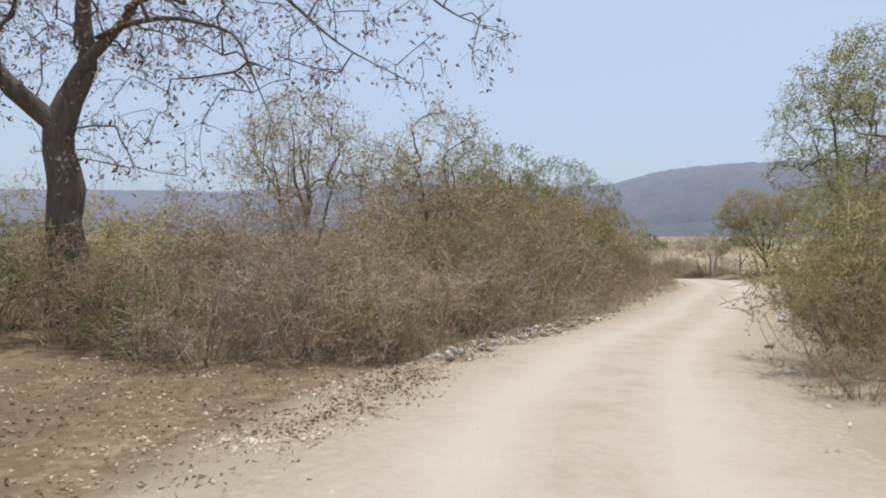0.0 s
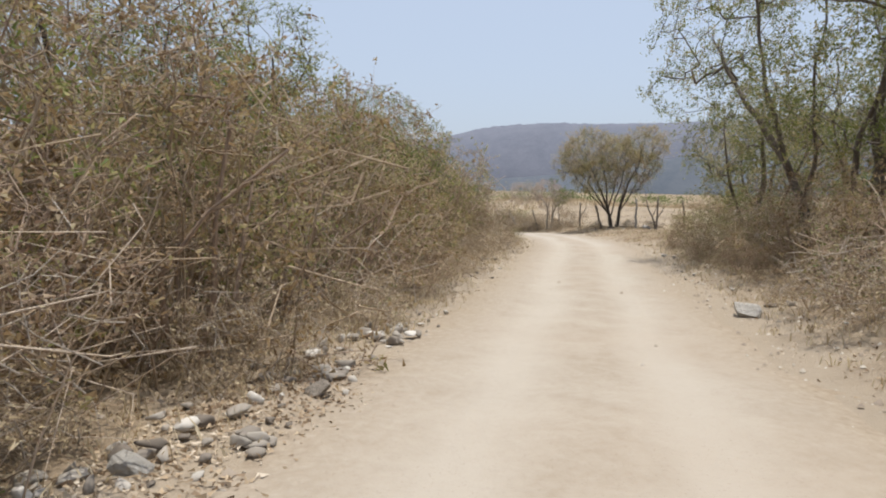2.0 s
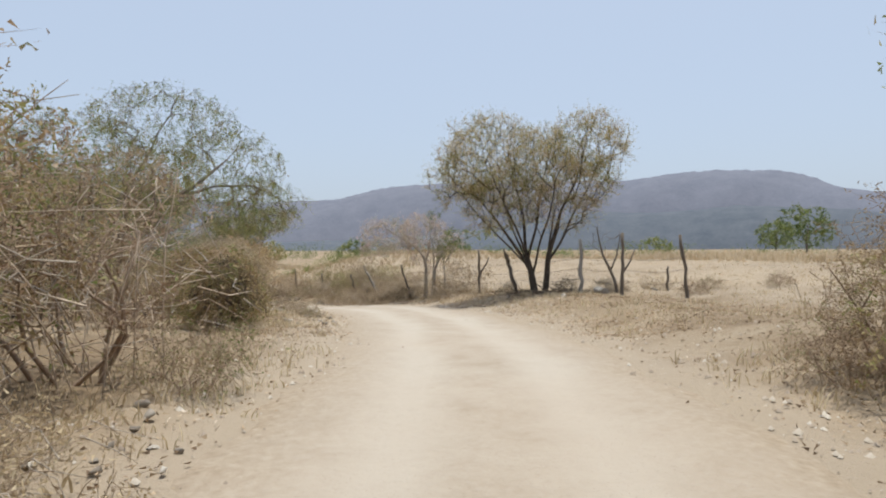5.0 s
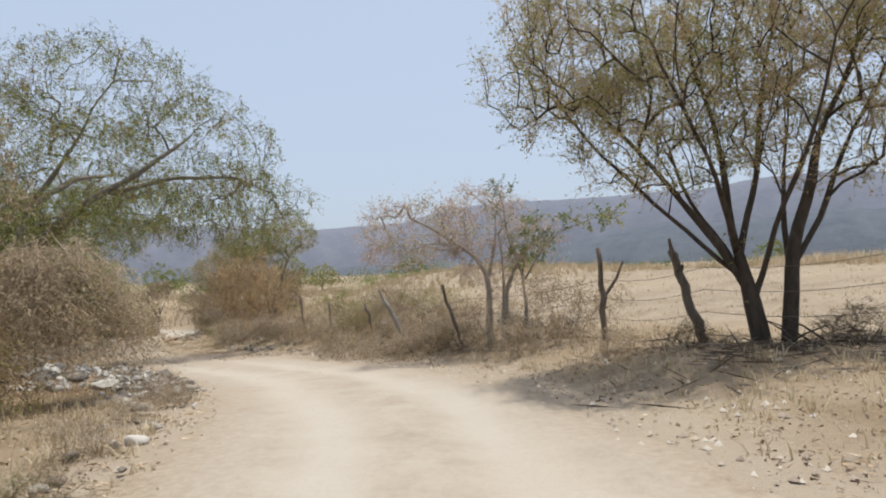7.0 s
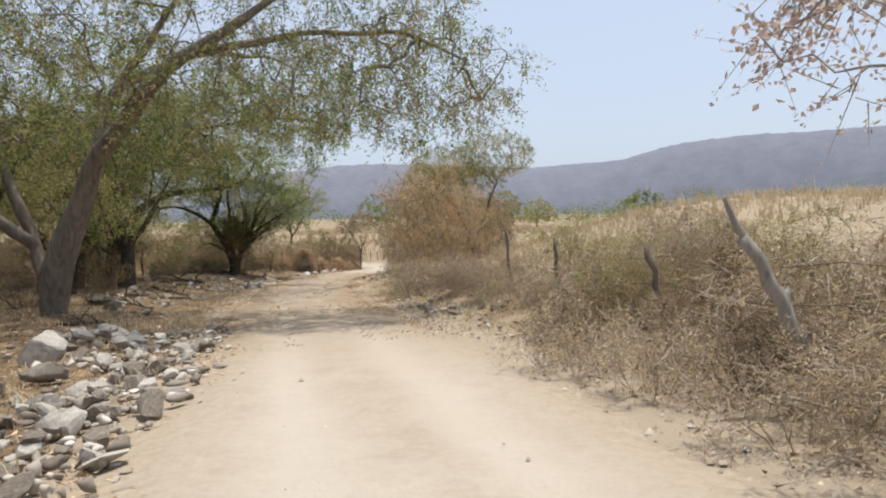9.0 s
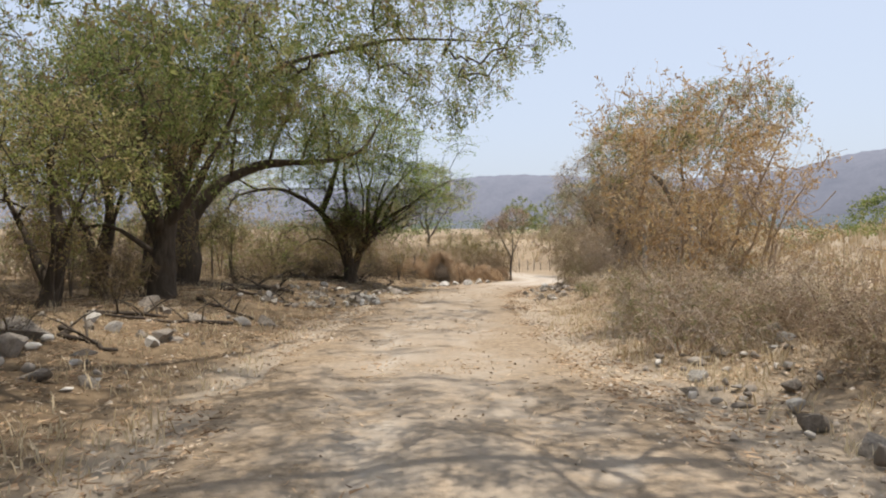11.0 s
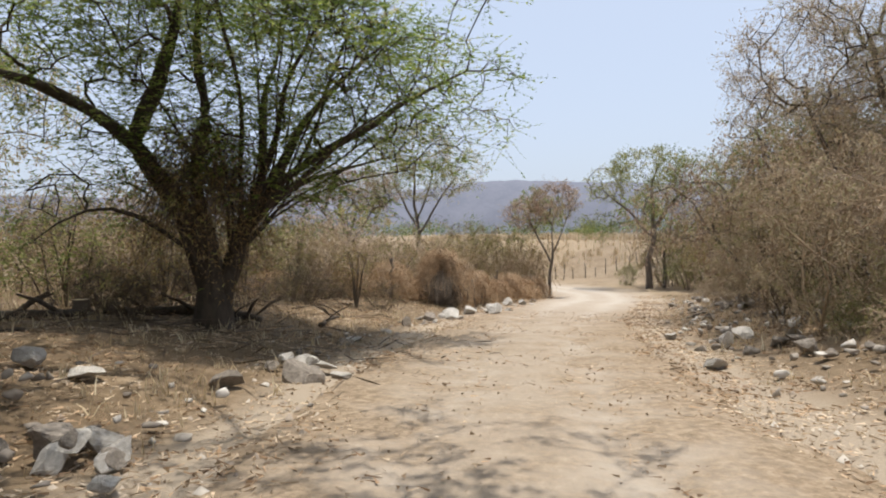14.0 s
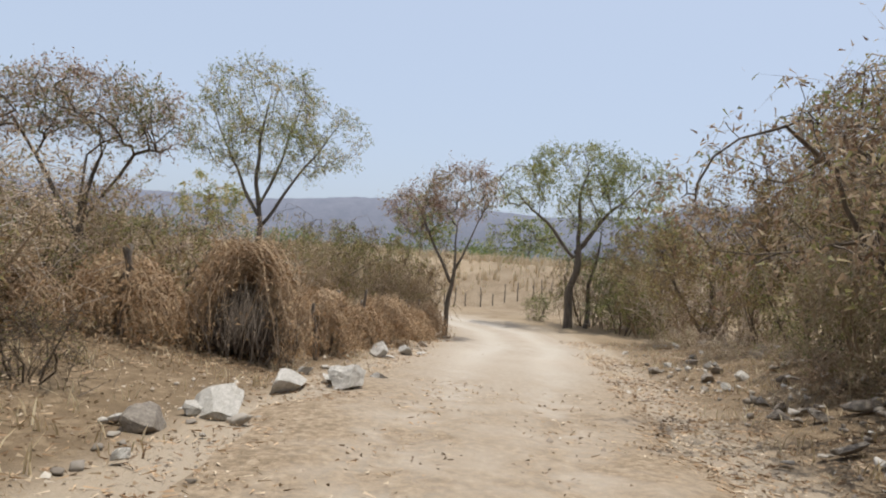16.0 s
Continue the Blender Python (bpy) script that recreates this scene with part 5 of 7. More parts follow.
# the tree with the long level limb
tree("tree", 1.25, 78.75, [([(0, 0, -0.1), (0.03, 0.03, 0.8), (0.1, 0.1, 1.8), (0.2, 0.2, 2.8)], 0.62), ([(0, 0, 0), (0.05, 0.05, 1.0), (0.1, 0.1, 2.1), (-0.15, 0, 3.6), (-0.4, 0.2, 5.4), (-0.8, 0.6, 8.0)], 0.5), ([(0.1, 0.1, 2.0), (0.5, 0.5, 3.2), (1.1, 1.2, 3.75), (2.0, 2.2, 4.3), (2.9, 3.0, 4.45), (3.8, 3.7, 4.54), (4.9, 4.2, 5.0), (5.6, 4.5, 6.2)], 0.24), ([(2.0, 2.2, 4.3), (2.4, 2.0, 5.4), (3.4, 1.8, 6.2)], 0.07), ([(2.9, 3.0, 4.45), (3.2, 3.2, 5.6), (4.0, 3.4, 6.6)], 0.06)] + [([(1.1, 1.2, 3.75), (1.6, 0.6, 4.8), (2.2, 0.2, 6.0)], 0.08),
     ([(-0.1, 0.1, 3.2), (1.2, -0.6, 5.0), (2.6, -1.0, 7.2)], 0.19), ([(3.7, 3.6, 4.5), (3.9, 3.2, 5.6), (3.6, 2.8, 7.2)], 0.08), ([(-0.1, 0.1, 3.4), (1.8, -0.6, 5.6), (4.6, -1.2, 7.0), (7.6, -1.2, 7.3), (10.8, -0.6, 7.2)], 0.065), ([(-0.5, -0.9, 0), (-0.5, -0.9, 2.4), (-0.9, -1.4, 5.4)], 0.3)],
     [((0, 0.4, 7.6), (4.6, 4.0, 1.7)), ((1.0, -2.0, 5.4), (2.6, 1.8, 1.0)), ((-2.6, -2.6, 5.2), (2.6, 2.2, 1.4)), ((4.0, -1.6, 6.0), (2.4, 2.0, 0.9)), ((-2.2, -1.2, 6.6), (2.8, 2.4, 1.2)), ((-4.5, -0.5, 4.4), (2.4, 2.4, 1.6)), ((4.6, 1.2, 7.2), (3.0, 2.4, 1.7)), ((3.0, -1.2, 7.4), (2.8, 2.4, 1.8)), ((-3, 0.5, 6.6), (2.8, 2.8, 2.2)), ((8.0, 1.8, 6.2), (2.0, 1.6, 1.2)), ((-1.5, -1.5, 6.0), (2.6, 2.4, 1.6)), ((1.8, 0.6, 5.8), (2.2, 2.0, 0.9))] + [((9.4, -0.8, 7.5), (3.4, 3.6, 1.1)), ((6.6, -3.4, 7.6), (2.8, 2.4, 1.0)), ((8.8, 3.0, 6.9), (1.9, 1.8, 0.8)), ((2.0, 2.8, 5.4), (3.2, 1.8, 1.1)), ((4.4, 4.0, 5.6), (1.8, 1.6, 0.9)), ((-1.6, 2.0, 4.8), (2.6, 2.0, 1.3)), ((5.0, 1.8, 4.9), (1.8, 1.2, 0.9)), ((-3.2, -1.5, 4.2), (1.8, 1.8, 1.1)), ((2.0, -3.4, 7.8), (3.4, 2.4, 1.8)), ((0.6, 1.6, 5.5), (2.6, 1.9, 1.0)), ((3.2, 0.8, 6.6), (2.4, 2.0, 1.0)), ((3.0, 3.4, 6.4), (2.2, 1.6, 0.9)), ((-2.2, 2.4, 6.2), (2.4, 2.0, 1.2))],
     "old thick-trunked tree with one long level limb over the track", seed=43, targets=2900, bark=BARK_DARK, leaf=LEAF_HANG, twig=TWIG_DARK, twigs=5, leaves=8, twig_len=0.65, hang=0.6, leaf_len=0.108, leaf_wid=0.043, tip=0.007, power=0.47, step=0.42)
tree("tree", -4.2, 87.0, [([(0, 0, 0), (0.1, 0, 1.6), (-0.2, 0.1, 3.4), (0.2, 0, 5.6)], 0.16), ([(0, 0, 1.4), (1.2, 0.2, 3.0), (2.4, 0.2, 4.4)], 0.10), ([(0, 0, 1.8), (-1.4, 0.2, 3.4), (-2.4, 0.2, 4.6)], 0.10)],
     [((0, 0, 5.4), (2.8, 2.6, 1.7)), ((2.6, 0.2, 4.4), (1.8, 1.8, 1.2)), ((-2.4, 0.2, 4.6), (2.0, 2.0, 1.3)), ((0.5, 0, 3.4), (2.2, 2.0, 0.8))],
     "leafy olive tree behind the open ground", seed=52, fan=0.3, targets=560, leaf=LEAF_OLIVE, twig=TWIG_DARK, twigs=4, leaves=6, twig_len=0.5, hang=0.3, leaf_len=0.11, leaf_wid=0.038, power=0.44)
tree("tree", -2.8, 72.5, [([(0, 0, 0), (0.1, 0, 1.8), (0.3, 0.1, 3.8), (0.2, 0, 6.0)], 0.2), ([(0, 0, 1.2), (1.4, -0.2, 3.2), (2.6, -0.2, 5.0)], 0.13), ([(0.1, 0, 1.8), (-1.4, 0.2, 3.8), (-2.4, 0.2, 5.6)], 0.12)],
     [((0.2, 0, 6.6), (3.4, 3.2, 2.2)), ((2.6, -0.2, 5.2), (2.0, 2.0, 1.5)), ((-2.4, 0.2, 5.4), (2.4, 2.4, 1.7)), ((0.5, 0, 4.2), (2.4, 2.2, 0.9))],
     "leafy tree in the grove beside the track", seed=53, fan=0.3, targets=560, leaf=LEAF_GREEN, twig=TWIG_DARK, twigs=4, leaves=6, twig_len=0.55, hang=0.4, leaf_len=0.12, leaf_wid=0.036, power=0.44)
for k, (tx, ty, hh) in enumerate(((4.0, 70.8, 4.6), (0.2, 66.6, 5.4), (5.0, 60.6, 6.6), (1.5, 57.5, 6.0), (1.2, 69.6, 6.0), (2.6, 73.6, 6.0), (-5.0, 66.0, 5.0), (-7.5, 77.0, 5.2), (-1.4, 82.4, 3.6))):
    tree("tree", tx, ty, [([(0, 0, 0), (0.3, 0.1, hh * 0.3), (0.2, -0.1, hh * 0.7)], 0.21), ([(0.1, 0.1, 0.3), (-0.9, 0.3, hh * 0.35), (-1.5, 0.2, hh * 0.65)], 0.14), ([(0.2, 0, hh * 0.2), (1.0, -0.3, hh * 0.4), (1.6, -0.4, hh * 0.62)], 0.07)],
         [((0.2, 0, hh * 0.75), (2.0, 1.9, hh * 0.22)), ((-1.5, 0.3, hh * 0.62), (1.5, 1.4, hh * 0.2)), ((1.5, -0.3, hh * 0.6), (1.4, 1.3, hh * 0.16))],
         "low tangled dark-stemmed tree in the grove", seed=80 + k, targets=300, bark=BARK_DARK, leaf=LEAF_VINE if k % 2 else LEAF_OLIVE, twig=TWIG_DARK, twigs=5, leaves=6, twig_len=0.5, hang=0.4, leaf_len=0.1, leaf_wid=0.034, group="grove trees")
for k, (tx, ty, lean) in enumerate(((4.6, 73.5, 0.3), (3.9, 66.9, -0.2))):
    tree("tree", tx, ty, [([(0, 0, -0.1), (0.05, 0, 0.8), (0.2 * lean, 0, 1.5), (lean, 0.1, 2.3)], 0.36), ([(0, 0, 1.2), (-0.7, 0.2, 2.4), (-1.5, 0.3, 4.2)], 0.17), ([(lean * 0.8, 0, 1.9), (lean + 0.9, 0.2, 3.2), (lean + 1.6, 0.3, 4.8)], 0.15), ([(0, 0, 1.5), (0.1, -0.6, 3.2), (0.2, -0.9, 5.2)], 0.14), ([(0.1, 0, 1.0), (-0.9, -0.6, 1.9), (-1.9, -0.9, 1.7), (-2.4, -1.0, 0.7)], 0.08)],
         [((0, 0, 5.4), (2.6, 2.4, 1.4)), ((-1.6, 0.2, 4.2), (1.7, 1.6, 1.1)), ((1.6, 0.2, 4.4), (1.6, 1.6, 1.0)), ((0, -0.3, 3.0), (1.7, 1.6, 0.7))],
         "old grove tree with a thick dark forked trunk", seed=120 + k, targets=420, bark=BARK_DARK, leaf=LEAF_HANG, twig=TWIG_DARK, twigs=5, leaves=6, twig_len=0.5, hang=0.45, leaf_len=0.1, leaf_wid=0.034, group="grove trees")
# dark tree with feathery fronds on the open ground
def beside(u, w, z):
    """A place in the feathery tree's own measure: across, in depth, up."""
    return (u * 0.867 - w * 0.497, u * 0.497 + w * 0.867, z)


tree("tree", 4.15, 86.3, [([beside(0, 0, -0.15), beside(0.02, 0, 0.5), beside(0, 0.05, 1.0), beside(-0.05, 0, 1.7)], 0.4), ([beside(0.05, 0, -0.1), beside(0.1, 0, 0.8), beside(0.5, 0.05, 1.5), beside(0.75, 0.1, 2.2)], 0.27),
     ([beside(-0.1, 0, 0.8), beside(-0.5, 0, 1.9), beside(-1.05, 0.1, 3.1), beside(-0.85, 0.1, 4.2), beside(-0.55, 0.1, 5.4), beside(-0.9, 0.2, 7.4)], 0.22), ([beside(0, 0.1, 1.2), beside(-0.25, 0.3, 3.0), beside(-0.2, 0.3, 5.0), beside(0.1, 0.2, 7.2)], 0.14),
     ([beside(-0.95, 0.1, 2.8), beside(-1.7, 0, 3.7), beside(-2.9, -0.1, 4.15), beside(-3.9, -0.1, 4.1), beside(-4.9, -0.2, 3.7), beside(-5.1, -0.2, 2.9)], 0.13), ([beside(-3.9, -0.1, 4.1), beside(-4.9, 0.1, 4.6), beside(-5.6, 0.2, 5.4)], 0.07)]
     + [([beside(0.7, 0.1, 2.0), beside(1.3, 0.4, 3.2), beside(2.4, 0.7, 4.6), beside(3.6, 0.9, 5.8)], 0.12), ([beside(0.7, 0.1, 2.0), beside(1.6, 0, 2.8), beside(3.0, -0.1, 3.8), beside(4.6, -0.1, 4.6)], 0.11), ([beside(0.6, 0, 1.8), beside(1.0, -0.6, 3.2), beside(1.7, -1.2, 5.0)], 0.1),
     ([beside(0.75, 0.1, 2.1), beside(1.9, 0.5, 2.7), beside(3.4, 0.6, 3.1)], 0.07), ([beside(0.7, 0.1, 2.0), beside(0.9, 0.6, 3.6), beside(1.2, 1.0, 5.6)], 0.11), ([beside(0.6, 0, 1.7), beside(1.5, -0.8, 2.6), beside(2.8, -1.4, 3.6)], 0.08), ([beside(-0.2, 0, 1.2), beside(-1.0, -0.5, 1.9), beside(-1.8, -0.7, 2.1), beside(-2.4, -0.9, 1.5)], 0.06)]
     # thin stems that fan out of the fork
     + [([beside(0.3, -0.1, 1.2), beside(0.5 + u * 0.35, w * 0.4, 2.4), beside(u, w, h)], 0.022) for u, w, h in ((2.9, -0.6, 4.2), (2.3, -0.9, 4.9), (1.8, 0.4, 5.4), (1.3, -1.0, 5.6), (0.8, -0.7, 5.8), (0.3, -0.9, 5.2), (3.2, 0.3, 3.4), (2.6, -1.2, 3.2), (1.9, -1.3, 4.0), (-0.4, -0.8, 4.8), (-0.9, -0.6, 3.9), (3.4, -0.4, 2.7))],
     [(beside(2.4, 0.2, 4.5), (2.2, 2.0, 1.3)), (beside(4.2, 0, 4.5), (1.4, 1.5, 0.9)), (beside(3.2, 0.2, 3.1), (1.9, 1.6, 0.45)), (beside(0.6, 0, 6.6), (3.0, 2.8, 1.5)), (beside(-1.4, 0, 5.4), (1.9, 2.0, 1.3)), (beside(0.9, 0, 3.2), (1.3, 1.4, 0.9)),
      (beside(-2.4, 0, 4.7), (1.6, 1.4, 0.7)), (beside(-5.0, 0, 4.3), (1.2, 1.2, 0.9)), (beside(-1.4, -0.2, 2.9), (1.0, 1.1, 0.7)), (beside(2.0, -1.2, 4.6), (1.4, 1.2, 1.0)), (beside(-0.3, 0.2, 4.4), (1.1, 1.2, 0.9)), (beside(1.4, 0.2, 2.4), (1.1, 1.0, 0.35))] + [(beside(5.0, 0, 3.6), (0.9, 1.0, 0.4)), (beside(0.2, -0.9, 3.6), (1.3, 0.9, 0.8)), (beside(1.9, -0.5, 3.3), (1.3, 1.0, 0.6)), (beside(1.2, -0.9, 2.5), (1.2, 0.9, 0.5)), (beside(-0.4, -0.9, 5.2), (1.6, 1.2, 0.9)), (beside(-1.8, -0.6, 3.9), (1.2, 1.0, 0.7)), (beside(-1.9, 0.4, 2.2), (1.2, 1.0, 0.6)), (beside(0.8, -0.9, 5.9), (1.8, 1.4, 0.9)), (beside(4.7, -0.6, 6.3), (1.0, 1.0, 0.5)), (beside(2.2, 0.4, 2.2), (1.2, 1.0, 0.5)), (beside(1.2, -1.6, 4.4), (1.6, 1.3, 0.8)), (beside(2.8, -2.0, 4.0), (1.3, 1.2, 0.6)), (beside(-0.6, -0.8, 3.2), (1.2, 0.9, 0.6))],
     "dark thick-trunked tree with flat feathery fronds and a bent limb", seed=44, targets=1700, leaf=LEAF_FROND, bark=BARK_DARK, twig=TWIG_DARK, twigs=5, fan=0.3, leaves=11, twig_len=0.62, hang=0.2, leaf_len=0.088, leaf_wid=0.028, tip=0.007, power=0.46, frond=0.8)
# arching tree and companions on the right bank
tree("tree", 18.5, 85.8, [([(0, 0, 0), (-0.4, -0.1, 2.0), (-1.3, -0.1, 3.4), (-2.0, -0.15, 4.0), (-2.6, -0.3, 3.6), (-3.2, -0.4, 3.0)], 0.15), ([(0.2, 0, 0), (0.4, 0.1, 1.8), (0.9, 0.2, 3.6), (1.8, 0.2, 5.2)], 0.13), ([(-0.3, -0.1, 1.7), (-0.4, 0.2, 3.4), (-0.8, 0.2, 5.0)], 0.1)],
     [((-1.4, 0.0, 5.6), (2.4, 2.2, 1.1)), ((1.2, 0.2, 6.0), (2.4, 2.2, 1.3)), ((-3.0, -0.2, 4.4), (1.2, 1.4, 1.1)), ((-0.2, 0, 4.8), (2.2, 2.0, 0.8))],
     "arching thorn tree with flat brownish-olive crown", seed=45, targets=950, leaf=LEAF_OLIVE, twig=TWIG_DARK, twigs=5, leaves=5, twig_len=0.35, hang=0.2, leaf_len=0.09, leaf_wid=0.032, power=0.46, fan=0.25)
tree("tree", 15.6, 89.2, [([(0, 0, 0), (0.1, 0, 2.2), (-0.3, 0.1, 4.6)], 0.12), ([(0.2, 0.1, 0), (0.6, 0.2, 2.4), (0.8, 0.2, 4.6)], 0.10), ([(-0.2, 0, 0.2), (-0.9, 0, 2.0), (-1.4, 0, 3.8)], 0.08)],
     [((0.2, 0, 5.2), (1.9, 1.8, 1.3)), ((0.9, 0.2, 4.4), (2.0, 1.7, 1.1)), ((-1.3, 0, 4.2), (1.6, 1.6, 1.0)), ((-2.0, -0.6, 3.4), (0.9, 1.1, 0.6)), ((0.4, -0.4, 3.4), (2.0, 1.7, 1.0)), ((1.6, 0, 5.6), (1.7, 1.6, 1.1))],
     "tall bushy tree of fine grey twigs with few dry leaves", seed=46, fan=0.3, targets=900, leaf=LEAF_DRAPE, bark=BARK, twig=TWIG_GREY, twigs=8, leaves=5, twig_len=0.46, hang=0.25, leaf_len=0.05, leaf_wid=0.022)
tree("tree", 16.8, 96.5, [([(0, 0, 0), (0.2, 0.1, 1.6), (0.1, 0.1, 3.4)], 0.15), ([(0.3, 0.1, 0), (0.9, 0.4, 1.8), (1.2, 0.6, 3.4)], 0.12)],
     [((-0.3, 0, 3.6), (2.6, 2.6, 1.3)), ((1.6, 0.5, 3.8), (2.0, 2.0, 1.3)), ((-1.0, -2.5, 3.6), (1.8, 1.8, 1.4))],
     "dusty olive thorn tree on the stony bank", seed=47, targets=560, leaf=LEAF_VINE, twig=TWIG_DARK, twigs=5, leaves=7, twig_len=0.4, hang=0.2)
for k, (tx, ty, hh) in enumerate(((17.4, 101.0, 5.2), (17.0, 107.5, 5.0), (14.4, 93.4, 4.0), (15.7, 91.6, 5.0), (16.6, 94.4, 5.2))):
    tree("tree", tx, ty, [([(0, 0, 0), (0.2, 0.1, hh * 0.3), (0.1, -0.1, hh * 0.7)], 0.14), ([(0.2, 0.1, 0.2), (-0.8, 0.3, hh * 0.35), (-1.5, 0.2, hh * 0.6)], 0.09), ([(-0.2, -0.3, 0), (0.9, -0.5, hh * 0.4), (1.6, -0.4, hh * 0.62)], 0.09)],
         [((0.1, 0, hh * 0.74), (2.2, 2.2, hh * 0.24)), ((-1.7, 0.2, hh * 0.56), (1.6, 1.8, hh * 0.26)), ((1.6, -0.4, hh * 0.58), (1.6, 1.6, hh * 0.24)), ((-0.6, -1.6, hh * 0.45), (1.8, 1.6, hh * 0.25))],
         "vine-laden thorn tree above the stony bank", seed=95 + k, targets=420 if k < 2 else 240, leaf=LEAF_VINE if k < 2 else LEAF_BROWN, twig=TWIG_DARK if k < 2 else TWIG_GREY, twigs=5, leaves=7 if k < 2 else 5, twig_len=0.5, hang=0.6, leaf_len=0.09, leaf_wid=0.034, group="bank trees")
# trees at the end of the view
tree("tree", 1.2, 109.6, [([(0, 0, 0), (0.1, 0, 2.5), (-0.2, 0, 5.0), (0.1, 0, 8.0)], 0.15), ([(0.1, 0, 3.4), (1.4, 0, 5.4), (2.8, 0, 7.4)], 0.08), ([(0, 0, 3.8), (-1.2, 0.2, 5.8), (-2.0, 0.2, 7.6)], 0.08), ([(0, 0, 4.2), (0.7, 0.5, 6.4), (1.2, 0.6, 8.6)], 0.07)],
     [((-0.2, 0, 8.2), (2.2, 2.0, 1.4)), ((2.4, 0, 6.9), (1.5, 1.6, 1.3)), ((-1.7, 0, 7.0), (1.4, 1.5, 1.6)), ((0.4, 0, 6.2), (2.4, 2.0, 1.1))],
     "open-crowned tree with small pale green leaves", seed=48, targets=620, leaf=LEAF_OLIVE, twig=TWIG_DARK, twigs=5, leaves=6, twig_len=0.42, hang=0.05, leaf_len=0.085, leaf_wid=0.035, wiggle=0.07, power=0.4, fan=0.45)
tree("tree", 1.9, 98.0, [([(0, 0, 0), (0, 0, 1.6), (0.3, 0, 3.0)], 0.09), ([(0, 0, 1.4), (-0.9, 0.1, 2.8), (-1.5, 0.1, 3.6)], 0.06), ([(0, 0, 1.5), (0.9, 0.1, 3.0)], 0.055), ([(0, 0, 1.7), (-0.2, 0.4, 3.0)], 0.05)],
     [((0.2, 0, 3.9), (1.5, 1.5, 0.6)), ((-1.4, 0, 3.8), (1.4, 1.3, 0.6)), ((1.0, 0, 3.5), (0.9, 1.0, 0.5))],
     "small flat-topped tree with pinkish bare crown", seed=49, fan=0.4, targets=460, leaf=LEAF_PINK, bark=BARK, twig=TWIG_GREY, twigs=6, leaves=3, twig_len=0.35, hang=0.05, power=0.42)
tree("tree", 8.6, 105.6, [([(0, 0, 0), (0.05, 0, 1.6), (0.2, 0, 3.4)], 0.10), ([(0, 0, 1.8), (-0.7, 0.1, 3.2), (-1.2, 0.1, 4.2)], 0.06), ([(0.1, 0, 2.0), (0.7, 0.1, 3.6)], 0.06)],
     [((0.2, 0, 4.5), (1.2, 1.3, 0.9)), ((-1.1, 0.1, 3.9), (1.0, 1.1, 0.8))],
     "slim tree with a pinkish-brown dry crown at the fence", seed=50, fan=0.4, targets=380, leaf=LEAF_PINK, twig=TWIG, twigs=5, leaves=4, twig_len=0.35, hang=0.2, power=0.42)
tree("tree", 13.7, 114.4, [([(0, 0, 0), (0.05, 0, 2.2), (0.2, 0, 4.6), (0.3, 0, 7.0)], 0.2), ([(0, 0, 3.2), (-1.4, 0.2, 4.8), (-2.8, 0.2, 6.0)], 0.10), ([(0.1, 0, 3.4), (1.6, 0.2, 5.4), (3.0, 0.2, 6.8)], 0.11), ([(0.8, 0.3, 0), (0.9, 0.3, 2.4), (1.3, 0.4, 4.4)], 0.12)],
     [((0, 0, 7.0), (2.4, 2.4, 1.3)), ((-2.4, 0, 6.1), (1.4, 1.6, 1.0)), ((2.6, 0, 6.6), (1.7, 1.8, 1.2)), ((0.6, 0, 5.2), (1.8, 1.8, 0.9)), ((1.2, 0, 2.8), (1.0, 1.1, 1.2)), ((-2.8, 0, 3.8), (1.2, 1.3, 0.9))],
     "dark-trunked tree with open green crown beside the bend", seed=51, fan=0.35, targets=760, leaf=LEAF_GREEN, twig=TWIG_DARK, twigs=5, leaves=5, twig_len=0.42, hang=0.1, leaf_len=0.095, leaf_wid=0.042, power=0.43)
# far trees beyond the field
for k, (tx, ty, hh, lf) in enumerate(((38, 120, 5, LEAF_DEEP), (52, 112, 4.5, LEAF_DEEP), (24, 140, 6, LEAF_GREEN), (75, 95, 5, LEAF_DEEP), (80, 80, 4.5, LEAF_DEEP), (73, 71, 5.5, LEAF_DEEP), (30, 150, 5, LEAF_OLIVE), (4, 150, 6, LEAF_GREEN), (-14, 140, 6, LEAF_OLIVE), (16, 160, 6, LEAF_GREEN))):
    tree("tree", tx, ty, [([(0, 0, 0), (0.1, 0, hh * 0.35), (0.2, 0, hh * 0.6)], 0.12)], [((0, 0, hh * 0.6), (hh * 0.5, hh * 0.5, hh * 0.38)), ((hh * .3, 0, hh * 0.5), (hh * 0.35, hh * 0.35, hh * 0.3))],
         "distant dark-green bushy tree beyond the field", seed=60 + k, targets=90, leaf=lf, twigs=4, leaves=7, twig_len=0.6, leaf_len=0.22, leaf_wid=0.12, hang=0.1, group="far trees")

# ---- stones ----


